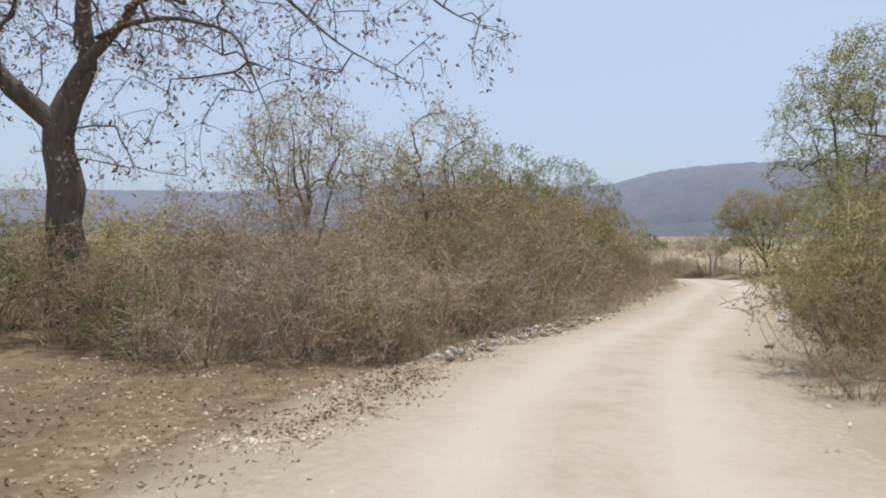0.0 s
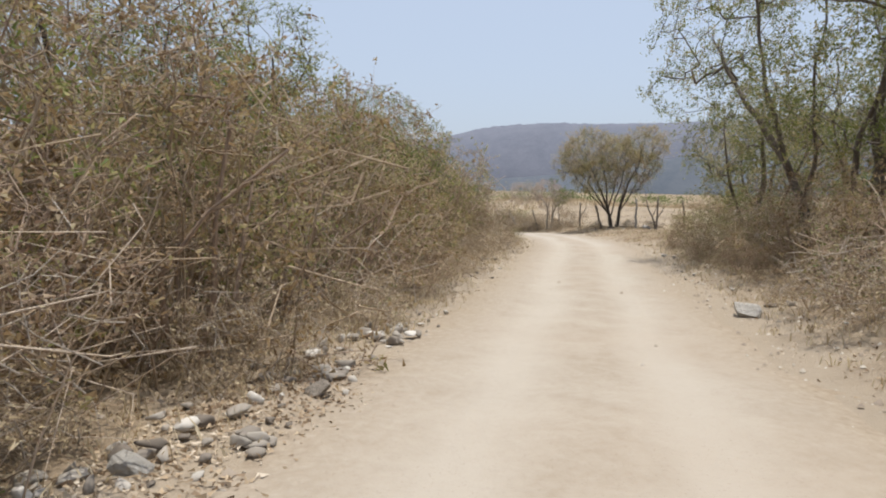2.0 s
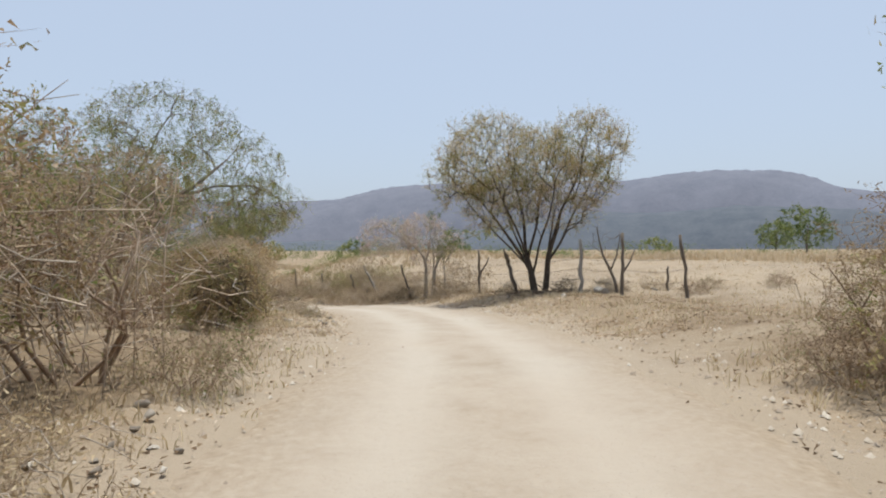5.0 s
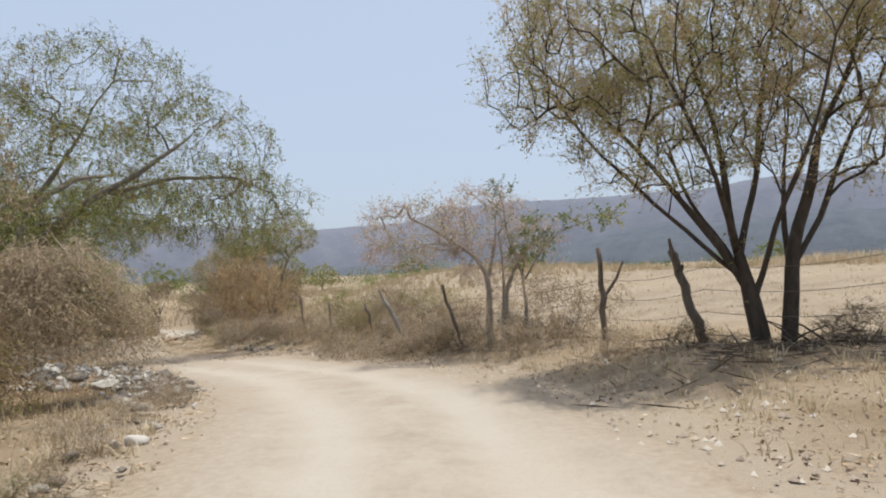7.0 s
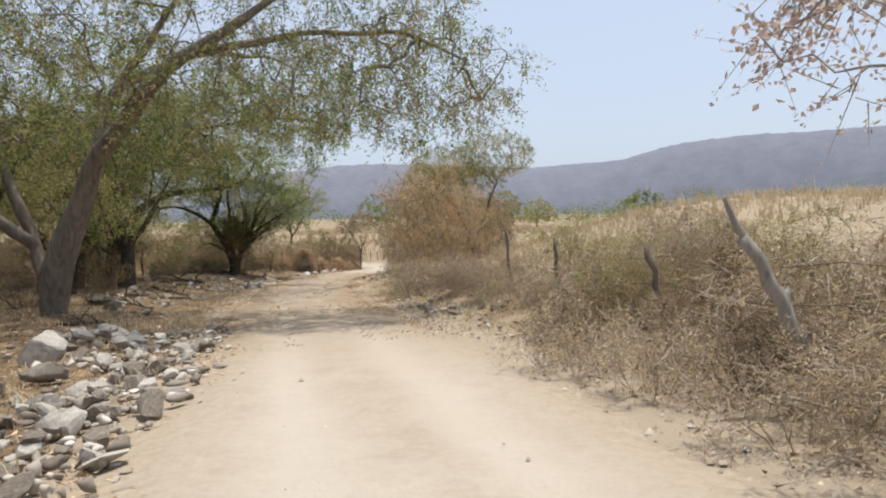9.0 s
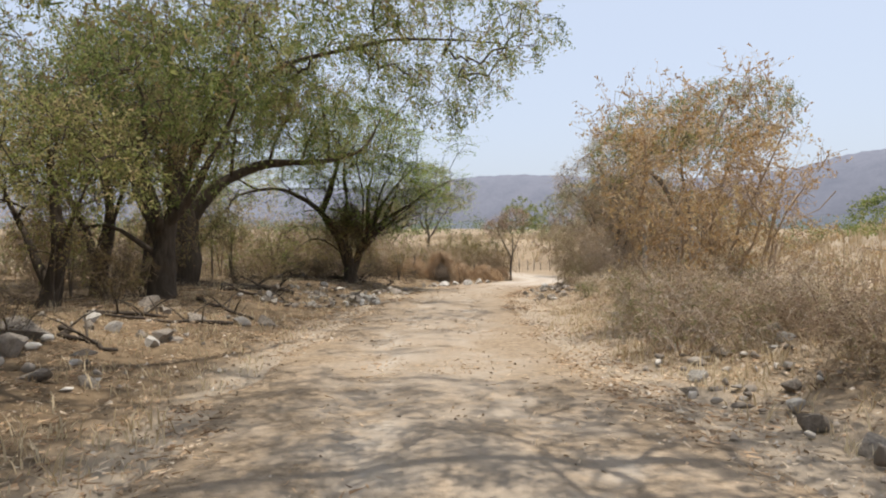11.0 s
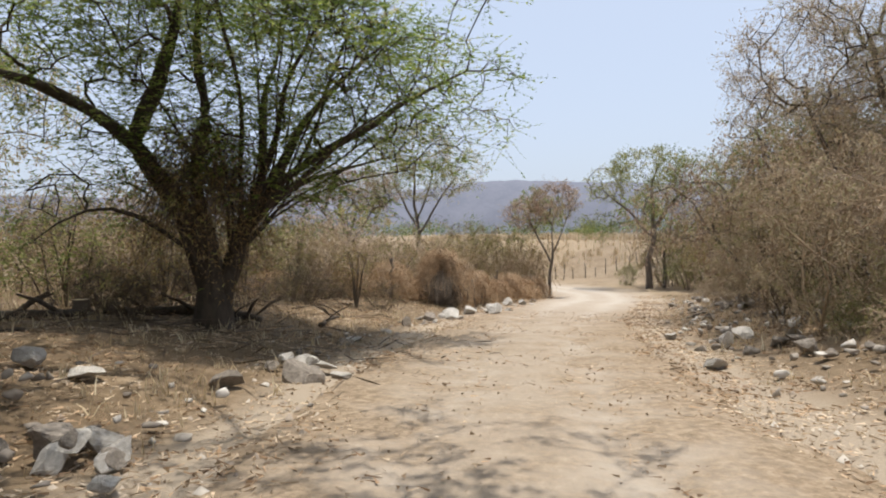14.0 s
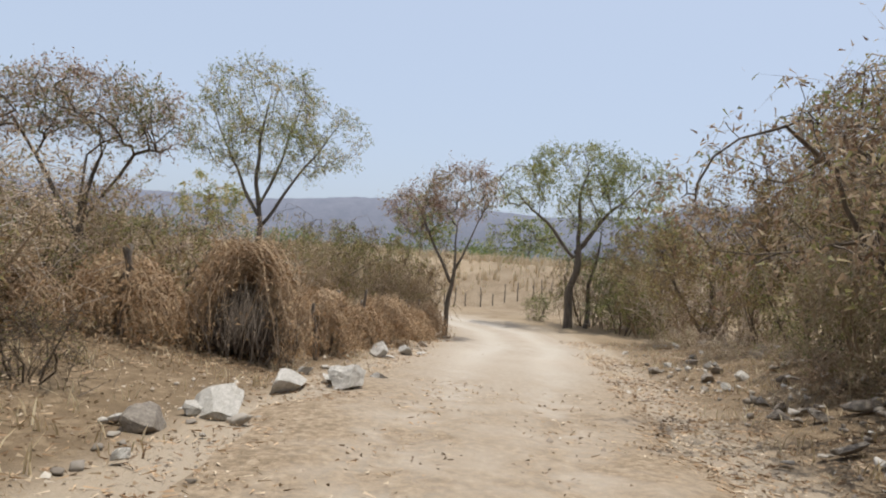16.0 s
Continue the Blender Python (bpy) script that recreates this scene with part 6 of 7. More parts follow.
def rock_mesh(name, seed, mat, sub=2, flat=0.7):
    bm = bmesh.new()
    bmesh.ops.create_icosphere(bm, subdivisions=sub, radius=1.0)
    rng = np.random.default_rng(seed)
    planes = unit(rng.normal(0, 1, (13, 3)))
    cut = rng.uniform(0.36, 0.76, 13)
    off = Vector(rng.uniform(-50, 50, 3))
    for v in bm.verts:
        p = np.array(v.co)
        for n, c in zip(planes, cut):
            over = p @ n - c
            if over > 0:
                p = p - n * over
        p = p * (1 + 0.12 * noise.noise(Vector(p) * 1.7 + off) + 0.05 * noise.noise(Vector(p) * 4 + off))
        p[2] = max(p[2], -0.5)
        v.co = Vector((p[0] * 1.12, p[1] * 0.92, p[2] * flat))
    me = bpy.data.meshes.new(name)
    bm.to_mesh(me)
    bm.free()
    me.materials.append(mat)
    me.polygons.foreach_set("use_smooth", np.full(len(me.polygons), False))
    return me


ROCKS = {m.name: [rock_mesh("rock_" + str(i), 300 + i + 20 * j, m, 2, 0.58 + 0.08 * (i % 5)) for i in range(8)] for j, m in enumerate((ROCK_WHITE, ROCK_GREY))}
BOULDERS = {m.name: [rock_mesh("boulder_" + str(i), 400 + i + 20 * j, m, 3, 0.62 + 0.06 * (i % 4)) for i in range(4)] for j, m in enumerate((ROCK_WHITE, ROCK_GREY))}


def rock(x, y, r, mat=ROCK_WHITE, lift=0.0, big=False, label="", group="roadside stones", seed=0):
    rng = np.random.default_rng(int(abs(x * 977 + y * 131)) + seed)
    me = (BOULDERS if big else ROCKS)[mat.name]
    ob = new("boulder" if big else "stone", me[int(rng.integers(len(me)))])
    k = r * rng.uniform(0.65, 1.4, 3)
    ob.matrix_basis = Matrix.LocRotScale((x, y, gz(x, y) + r * 0.2 + lift), Euler((rng.uniform(-.6, .6), rng.uniform(-.6, .6), rng.uniform(0, 6.28))), k)
    white = mat is ROCK_WHITE
    return tagged(ob, label or ("pale whitish field stone lying on the verge" if white else "grey weathered stone on dry earth"), "boulder" if big else "stone", group)


RUBBLE = []


def pile(y0, y1, d0, d1, count, rmin, rmax, white, seed, high=0.0):
    rng = np.random.default_rng(seed)
    for _ in range(count):
        x, y = at_side(rng.uniform(y0, y1), rng.uniform(d0, d1))
        r = rmin + (rmax - rmin) * rng.random() ** 2.2
        if r < 0.14:
            RUBBLE.append((x, y, r, rng.uniform(0, high)))
            continue
        rock(x, y, r, ROCK_WHITE if rng.random() < white else ROCK_GREY, rng.uniform(0, high), r > 0.26)


pile(50, 63, -3.4, -2.1, 400, 0.055, 0.19, 0.6, 1, 0.06)
pile(54, 64, -5.2, -3.2, 50, 0.09, 0.3, 0.7, 2, 0.1)
pile(41, 52, -3.4, -2.2, 22, 0.06, 0.16, 0.7, 3)
pile(8, 17, -2.9, -1.9, 110, 0.045, 0.15, 0.6, 4)
pile(16, 34, -3.2, -2.2, 18, 0.05, 0.12, 0.5, 5)
pile(12, 30, 2.4, 3.6, 22, 0.05, 0.15, 0.6, 6)
pile(57, 68, 2.6, 4.6, 80, 0.06, 0.2, 0.35, 7, 0.05)
pile(66, 76, 3.2, 5.6, 26, 0.08, 0.26, 0.3, 8)
pile(66, 73, -6.4, -3.4, 30, 0.08, 0.28, 0.3, 9)
pile(76, 83, -5.6, -2.6, 80, 0.06, 0.25, 0.45, 10, 0.1)
pile(80, 101, 2.9, 5.6, 210, 0.06, 0.21, 0.2, 11, 0.06)
pile(96, 108, 3.0, 5.5, 24, 0.08, 0.22, 0.5, 12)
pile(84, 92, -3.6, -2.3, 20, 0.07, 0.2, 0.4, 13)
pile(92, 106, -2.9, -1.9, 26, 0.06, 0.18, 0.8, 14)
for rx, ry, rr, rm in ((9.62, 17.94, 0.3, ROCK_WHITE), (24.5, 43.45, 0.3, ROCK_WHITE), (22.4, 42.6, 0.1, ROCK_WHITE), (26.2, 42.9, 0.14, ROCK_WHITE), (6.58, 91.9, 0.27, ROCK_GREY), (6.85, 92.7, 0.36, ROCK_WHITE),
                       (7.07, 94.3, 0.33, ROCK_WHITE), (7.67, 94.9, 0.32, ROCK_WHITE), (8.0, 96.0, 0.18, ROCK_WHITE), (7.6, 98.7, 0.3, ROCK_WHITE), (8.0, 99.6, 0.22, ROCK_WHITE), (7.3, 83.3, 0.3, ROCK_GREY), (7.0, 83.9, 0.22, ROCK_WHITE), (12.05, 85.4, 0.24, ROCK_WHITE),
                       (11.93, 88.97, 0.2, ROCK_WHITE), (8.2, 78.75, 0.22, ROCK_WHITE), (7.5, 78.9, 0.36, ROCK_GREY), (7.4, 67.1, 0.4, ROCK_GREY), (8.1, 66.4, 0.28, ROCK_GREY), (11.2, 58.9, 0.42, ROCK_WHITE), (11.9, 60.4, 0.3, ROCK_WHITE), (10.4, 61.2, 0.35, ROCK_WHITE)):
    rock(rx, ry, rr, rm, 0, True)


def cluster(x, y, reach, count, rmin, rmax, white, seed, label):
    """A heap of stones thrown together."""
    rng = np.random.default_rng(seed)
    for _ in range(count):
        a, q = rng.uniform(0, 6.28), rng.random() ** 0.7
        rock(x + math.cos(a) * q * reach, y + math.sin(a) * q * reach, rng.uniform(rmin, rmax), ROCK_WHITE if rng.random() < white else ROCK_GREY, (1 - q) * reach * 0.35, label=label, group="stone heaps")


cluster(7.6, 78.5, 0.85, 17, 0.1, 0.2, 0.5, 1, "pale stone in a heap beside the track")
cluster(7.2, 79.9, 0.8, 9, 0.09, 0.2, 0.4, 2, "grey stone in a heap beside the track")
cluster(7.0, 83.7, 0.6, 7, 0.1, 0.2, 0.6, 3, "weathered stone in a small heap")
cluster(13.0, 87.0, 0.9, 7, 0.1, 0.2, 0.15, 5, "dark weathered stone on the bank")
cluster(13.4, 91.4, 0.9, 9, 0.08, 0.2, 0.2, 6, "weathered stone on the bank under vines")
cluster(11.3, 60.6, 1.0, 20, 0.1, 0.22, 0.8, 4, "whitish stone in a roadside heap")


def build_rubble():
    """The smaller stones of the heaps, too many to tell apart."""
    rng = np.random.default_rng(8)
    src = ROCKS[ROCK_WHITE.name]
    h = Heap()
    for x, y, r, up in RUBBLE * 2:
        me = src[int(rng.integers(len(src)))]
        co = np.empty(len(me.vertices) * 3)
        me.vertices.foreach_get("co", co)
        x, y = x + rng.normal(0, .25), y + rng.normal(0, .25)
        a = rng.uniform(0, 6.28)
        p = co.reshape(-1, 3) * r * rng.uniform(.45, 1.25, 3)
        p = np.stack([p[:, 0] * math.cos(a) - p[:, 1] * math.sin(a), p[:, 0] * math.sin(a) + p[:, 1] * math.cos(a), p[:, 2]], 1)
        h.add(p + np.array([x, y, gz(x, y) + r * .3 + up]), np.array([list(q.vertices) for q in me.polygons]))
    tagged(new("rubble", h.mesh("rubble", RUBBLE_MAT)), "small pale rubble between the larger stones", "rubble", kind="stuff")


def scatter(count, y0, y1, d0, d1, rng):
    """Places on the ground beside the road, as arrays."""
    idx = np.where((LINE[:360, 1] >= y0) & (LINE[:360, 1] <= y1))[0]
    i = rng.choice(idx, count)
    d = rng.uniform(d0, d1, count)
    x, y = LINE[i, 0] + TAN[i, 1] * d + rng.normal(0, .15, count) * (1 + 0.15 * np.abs(d)), LINE[i, 1] - TAN[i, 0] * d + rng.normal(0, .15, count) * (1 + 0.15 * np.abs(d))
    return x, y


def road_top(x, y):
    _, d, z = station(x, y)
    return np.where(np.abs(d) < 2.0, z - 0.01, ground_z(x, y))


def build_pebbles():
    rng = np.random.default_rng(77)
    spots = [scatter(4200, 2, 108, -3.6, -1.5, rng), scatter(4200, 2, 108, 1.8, 4.2, rng), scatter(320, 2, 108, -1.6, 1.8, rng), scatter(1200, 34, 62, 4, 14, rng), scatter(2600, 42, 68, 1.9, 4.4, rng), scatter(1600, 8, 34, 2.0, 3.6, rng)]
    x, y = np.concatenate([s[0] for s in spots]), np.concatenate([s[1] for s in spots])
    n = len(x)
    r = 0.008 + 0.04 * rng.random(n) ** 4
    z = road_top(x, y) + r * 0.3
    octa = np.array([(1, 0, -0.3), (0, 1, -0.3), (-1, 0, -0.3), (0, -1, -0.3), (0, 0, 0.7)], float)
    jit = octa[None] * rng.uniform(0.6, 1.3, (n, 5, 1))
    a = rng.uniform(0, 6.28, n)
    c, s = np.cos(a)[:, None], np.sin(a)[:, None]
    jx, jy = jit[..., 0] * c - jit[..., 1] * s, jit[..., 0] * s + jit[..., 1] * c
    v = np.stack([x[:, None] + jx * r[:, None], y[:, None] + jy * r[:, None], z[:, None] + jit[..., 2] * r[:, None]], 2).reshape(-1, 3)
    f = np.array([(0, 1, 4), (1, 2, 4), (2, 3, 4), (3, 0, 4)])
    me = mesh_of("pebbles", v, ((np.arange(n) * 5)[:, None, None] + f[None]).reshape(-1, 3), PEBBLE)
    tagged(new("pebbles", me), "loose pebbles along the verges of the track", "pebbles", kind="stuff")


PEBBLE, _nt, _b = material("pebble", 0.9, 0.2)
_nt.links.new(ramp(_nt, [(0.1, (0.26, 0.21, 0.165)), (0.6, (0.37, 0.31, 0.245)), (0.95, (0.50, 0.45, 0.38))], _nt.nodes.new("ShaderNodeNewGeometry").outputs["Random Per Island"]), _b.inputs["Base Color"])
RUBBLE_MAT, _nt, _b = material("rubble_stone", 0.9, 0.2)
_nt.links.new(ramp(_nt, [(0.1, (0.19, 0.16, 0.13)), (0.6, (0.36, 0.32, 0.27)), (0.95, (0.58, 0.54, 0.48))], _nt.nodes.new("ShaderNodeNewGeometry").outputs["Random Per Island"]), _b.inputs["Base Color"])
build_pebbles()
build_rubble()

# ---- dry grass and litter ----


def grass(name, x, y, per, tall, mat, label, seed, lean=0.35, width=0.006):
    """Tufts of dry stalks at the places given."""
    rng = np.random.default_rng(seed)
    n = len(x) * per
    z = road_top(x, y)
    b = np.stack([np.repeat(x, per) + rng.normal(0, .07, n), np.repeat(y, per) + rng.normal(0, .07, n), np.repeat(z, per) - 0.02], 1)
    hgt = np.repeat(tall * rng.uniform(0.5, 1.3, len(x)), per) * rng.uniform(0.4, 1.2, n)
    ld = rng.normal(0, lean, (n, 2))
    tipp = b + np.stack([ld[:, 0] * hgt, ld[:, 1] * hgt, hgt * 0.9], 1)
    mid = (b + tipp) / 2 + np.stack([-ld[:, 0] * hgt * .15, -ld[:, 1] * hgt * .15, hgt * 0.08], 1)
    side = unit(np.stack([rng.normal(0, 1, n), rng.normal(0, 1, n), np.zeros(n)], 1)) * (width * rng.uniform(0.6, 1.6, n))[:, None]
    v = np.stack([b - side, b + side, mid + side, mid - side, tipp], 1).reshape(-1, 3)
    k = (np.arange(n) * 5)[:, None]
    me = mesh_of(name, v, [k + np.array([[0, 1, 2, 3]]), k + np.array([[3, 2, 4]])], mat)
    tagged(new(name, me), label, "grass", kind="stuff")


def build_grass():
    rng = np.random.default_rng(91)
    sets = [scatter(900, 8, 36, -4.6, -2.3, rng), scatter(800, 6, 34, 2.6, 5.2, rng), scatter(700, 38, 66, -5.0, -2.4, rng), scatter(700, 36, 62, 2.9, 6.5, rng), scatter(900, 62, 76, 2.7, 6.5, rng), scatter(1500, 64, 106, -9, -2.6, rng), scatter(1300, 66, 108, 3.0, 8, rng)]
    x, y = np.concatenate([s[0] for s in sets]), np.concatenate([s[1] for s in sets])
    grass("verge_grass", x, y, 6, 0.2, STRAW, "short dry straw tufts along the verge", 1)
    wx, wy = scatter(700, 36, 62, 2.9, 6.5, rng)
    grass("verge_weeds", wx, wy, 7, 0.075, STRAW, "short dry weeds on the verge", 7, 0.5, 0.006)
    fx, fy = scatter(7000, 34, 72, 6.5, 46, rng)
    grass("field_grass", fx, fy, 5, 0.13, STRAW_GOLD, "dry golden field grass and stubble", 2, 0.3, 0.009)
    # taller straw on the rise at the back of the field
    bx, by = scatter(2600, 40, 60, 27, 50, rng)
    grass("tall_straw", bx, by, 7, 0.7, STRAW_GOLD, "tall dry straw band across the field", 3, 0.22, 0.014)
    hx, hy = rng.uniform(19.5, 56, 4200), rng.uniform(69, 92, 4200)
    grass("hill_straw", hx, hy, 6, 0.5, STRAW_GOLD, "dry golden straw on the low hill", 6, 0.2, 0.012)
    cx, cy = rng.uniform(-8, 34, 2600), rng.uniform(126, 165, 2600)
    grass("far_straw", cx, cy, 6, 0.8, STRAW_GOLD, "pale dry crop field beyond the bend", 4, 0.16, 0.02)
    dx, dy = scatter(900, 84, 112, -22, -6, rng)
    grass("thicket_straw", dx, dy, 8, 0.5, STRAW, "dry straw between the shrubs", 5, 0.3, 0.008)


def build_litter():
    rng = np.random.default_rng(93)
    sets = [scatter(24000, 60, 98, -9, -1.5, rng), scatter(26000, 60, 104, 1.8, 7.0, rng), scatter(3600, 60, 96, -1.9, 2.2, rng), scatter(9000, 2, 14, -7, -2.2, rng), scatter(7000, 4, 15, -2.9, -1.9, rng), scatter(5000, 10, 50, -4, -2.2, rng), scatter(5000, 8, 36, 2.4, 5, rng), scatter(11000, 36, 62, 2.4, 6.5, rng), scatter(3000, 38, 60, -4.5, -2.2, rng)]
    x, y = np.concatenate([s[0] for s in sets]), np.concatenate([s[1] for s in sets])
    n = len(x)
    c = np.stack([x, y, road_top(x, y) + 0.018], 1)
    w = np.stack([rng.normal(0, 1, n), rng.normal(0, 1, n), rng.normal(0, .25, n)], 1)
    v, f = blades(c, w, 0.045 * rng.uniform(0.5, 1.4, n), 0.026 * rng.uniform(0.5, 1.4, n), rng, True)
    tagged(new("leaf_litter", mesh_of("leaf_litter", v, f, LITTER)), "fallen dry leaves and chaff on the ground", "leaf litter", kind="stuff")
    # dry straw and small sticks that lie flat on the ground of the grove and the verges
    sets = [scatter(70000, 52, 104, -9.5, -1.8, rng), scatter(44000, 62, 108, 1.7, 6.5, rng), scatter(9000, 36, 62, 2.6, 7, rng), scatter(4500, 60, 96, -1.9, 2.2, rng), scatter(4000, 38, 60, -4.5, -2.2, rng)]
    x, y = np.concatenate([s[0] for s in sets]), np.concatenate([s[1] for s in sets])
    keep = np.sin(x * 1.7 + 0.6 * np.sin(y * 1.1)) + np.sin(y * 1.3 + x * 0.5) + rng.normal(0, 0.8, len(x)) > -0.35
    x, y = x[keep], y[keep]
    n = len(x)
    c = np.stack([x, y, road_top(x, y) + 0.02], 1)
    w = np.stack([rng.normal(0, 1, n), rng.normal(0, 1, n), rng.normal(0, .12, n)], 1)
    v, f = blades(c, w, 0.09 * rng.uniform(0.35, 1.6, n), 0.018 * rng.uniform(0.4, 1.3, n), rng, True)
    tagged(new("straw_litter", mesh_of("straw_litter", v, f, CHAFF)), "flattened dry straw and chaff on bare ground", "straw litter", kind="stuff")
    spots = ((23.4, 44.9, 1.0, 260), (1.6, 78.0, 1.6, 260), (3.4, 85.6, 2.2, 380), (2.4, 88.8, 1.2, 260), (4.6, 72.0, 1.6, 160), (3.4, 90.8, 1.1, 120))
    q = np.concatenate([np.stack([rng.normal(a, d, k), rng.normal(b, d * 0.7, k)], 1) for a, b, d, k in spots])
    n = len(q)
    c = np.stack([q[:, 0], q[:, 1], road_top(q[:, 0], q[:, 1]) + 0.02 + rng.uniform(0, 0.12, n)], 1)
    w = np.stack([rng.normal(0, 1, n), rng.normal(0, 1, n), rng.normal(0, .15, n)], 1)
    v, f = blades(c, w, rng.uniform(0.25, 0.9, n), rng.uniform(0.014, 0.03, n), rng)
    tagged(new("stick_litter", mesh_of("stick_litter", v, f, TWIG_DARK)), "dark dead sticks strewn under the trees", "stick litter", kind="stuff")


build_grass()
build_litter()

# ---- fences ----


def crooked_post(name, x, y, tall, r, lean=(0, 0), mat=POST, fork=False, seed=0, label="", group="field fence posts"):
    """A rough branch set in the ground: shaft, cut top and stubs."""
    rng = np.random.default_rng(seed + int(abs(x * 97 + y * 31)))
    root = thing(name, (x, y, gz(x, y) - 0.12), label or "crooked weathered wooden fence post", "fence post", group)
    t = np.linspace(0, 1, 9)
    p = np.stack([lean[0] * tall * t + np.r_[0, rng.normal(0, r * .35, 8)], lean[1] * tall * t + np.r_[0, rng.normal(0, r * .35, 8)], t * (tall + .12)], 1)
    rad = r * (1.12 - 0.3 * t) * rng.uniform(0.88, 1.1, 9)
    v, f = tube(p, rad, 8)
    top = np.arange(8)[None] + len(v) - 8
    h = Heap()
    h.add(v, f)
    me = mesh_of("post_shaft", np.concatenate(h.v), [f, top], mat, True)
    part("shaft", me, root)
    for k in range(3 if fork else 1):
        j = int(rng.integers(3, 8))
        a = rng.uniform(0, 6.28)
        l = tall * (0.35 if fork and k == 0 else 0.09)
        q = p[j] + np.array([[0, 0, 0], [math.cos(a) * l * .4, math.sin(a) * l * .4, l * .6], [math.cos(a) * l * .6, math.sin(a) * l * .6, l * 1.1]])
        v, f = tube(q, [r * .6, r * .5, r * .3], 6)
        part("stub", mesh_of("post_stub", v, f, mat, True), root)
    return root


FIELD_POSTS = [(22.86, 49.0, 1.75, 0.075, (0.0, 0.05), True), (23.4, 46.95, 1.45, 0.10, (-0.26, 0.2), True), (24.0, 43.9, 1.75, 0.09, (-0.03, 0), False), (24.5, 42.5, 1.95, 0.075, (0.03, 0), True),
               (26.3, 42.4, 0.8, 0.05, (0.02, 0), False), (24.6, 39.9, 1.75, 0.06, (-0.15, 0), True), (21.45, 52.7, 1.5, 0.07, (-0.35, 0.1), False), (20.7, 54.7, 1.35, 0.09, (-0.5, 0.15), True),
               (20.3, 57.6, 1.3, 0.06, (-0.2, 0.1), False), (19.5, 61.5, 1.4, 0.05, (-0.05, 0), False), (19.0, 66.3, 1.5, 0.05, (-0.1, 0), False)]
for k, (fx, fy, ft, fr, fl, fk) in enumerate(FIELD_POSTS):
    crooked_post("fence_post", fx, fy, ft, fr * 0.75, fl, POST_GREY if k in (2, 7) else POST, fk, k)
for k, (fx, fy, ft, fl) in enumerate(((16.4, 83.0, 1.75, (0.03, 0)), (17.6, 83.4, 1.8, (0.05, 0)), (18.9, 88.0, 1.6, (-0.03, 0)), (17.4, 79.0, 1.4, (0.02, 0)))):
    crooked_post("fence_post", fx, fy, ft, 0.085, fl, POST_GREY, False, 40 + k, "straight silvered wooden fence post", "bank fence posts")
# leaning dead branch beside the lone tree
plant("dead_snag", (25.0, 43.3, gz(25.0, 43.3) - 0.05), [([(0, 0, 0), (-0.25, 0.05, 0.7), (-0.55, 0.1, 1.4), (-0.8, 0.1, 2.1)], 0.06), ([(-0.25, 0.05, 0.7), (0.1, 0, 1.3), (0.05, -0.05, 1.9)], 0.045), ([(-0.5, 0.1, 1.3), (-0.9, 0.2, 1.6)], 0.03)],
      [((-0.6, 0.1, 1.8), (0.5, 0.4, 0.4)), ((0.1, 0, 1.7), (0.3, 0.3, 0.3))], "leaning dead forked branch at the fence", "snag", seed=90, targets=16, bark=POST, twig=TWIG_DARK, twigs=2, leaves=0, twig_len=0.25, hang=0.0)


def wires(name, posts, heights, label):
    root = thing(name, (posts[0][0], posts[0][1], gz(*posts[0][:2])), label, "wire fence")
    for hh in heights:
        pts = []
        for (ax, ay), (bx, by) in zip(posts[:-1], posts[1:]):
            for t in np.linspace(0, 1, 7)[:-1]:
                x, y = ax + (bx - ax) * t, ay + (by - ay) * t
                za, zb = gz(ax, ay), gz(bx, by)
                pts.append((x, y, za + (zb - za) * t + hh - 0.10 * math.sin(math.pi * t)))
        p = np.array(pts) - np.array(root.location)
        v, f = tube(p, np.full(len(p), 0.005), 3)
        part("wire", mesh_of("wire", v, f, WIRE), root)


wires("wire_fence", [(24.6, 39.9), (24.5, 42.5), (24.0, 43.9), (23.4, 46.95), (22.86, 49.0), (21.45, 52.7), (20.7, 54.7), (20.3, 57.6), (19.5, 61.5), (19.0, 66.3), (18.4, 71)], (0.45, 0.8, 1.15), "sagging rusty barbed wire on crooked posts")
wires("wire_fence", [(17.4, 79.0), (16.4, 83.0), (17.6, 83.4), (18.9, 88.0), (20.5, 94)], (0.5, 0.9, 1.3), "slack barbed wire on silvered posts")

# rows of thin stakes: by the old fence on the left, and round the far field
rngp = np.random.default_rng(5)
for k in range(18):
    px_, py_ = at_side(97 + k * 0.55 + rngp.uniform(-.1, .1), -3.3 + rngp.uniform(-.15, .15))
    crooked_post("stake", px_, py_, rngp.uniform(0.7, 1.25), 0.035, (rngp.uniform(-.2, .2), rngp.uniform(-.2, .2)), POST, False, 100 + k, "thin dark stake of an old brush fence", "brush fence stakes")
for k in range(16):
    crooked_post("stake", 7.0 + k * 0.75 + rngp.uniform(-.2, .2), 122.5 + 0.25 * k + rngp.uniform(-.3, .3), rngp.uniform(0.7, 1.2), 0.035, (rngp.uniform(-.12, .12), 0), POST, k % 4 == 0, 150 + k, "rough stake along the far field", "far field stakes")


VINE = leaf_material("dry_vine", [(0.1, (0.27, 0.165, 0.085)), (0.5, (0.48, 0.32, 0.18)), (0.9, (0.62, 0.48, 0.31))], 0.3)


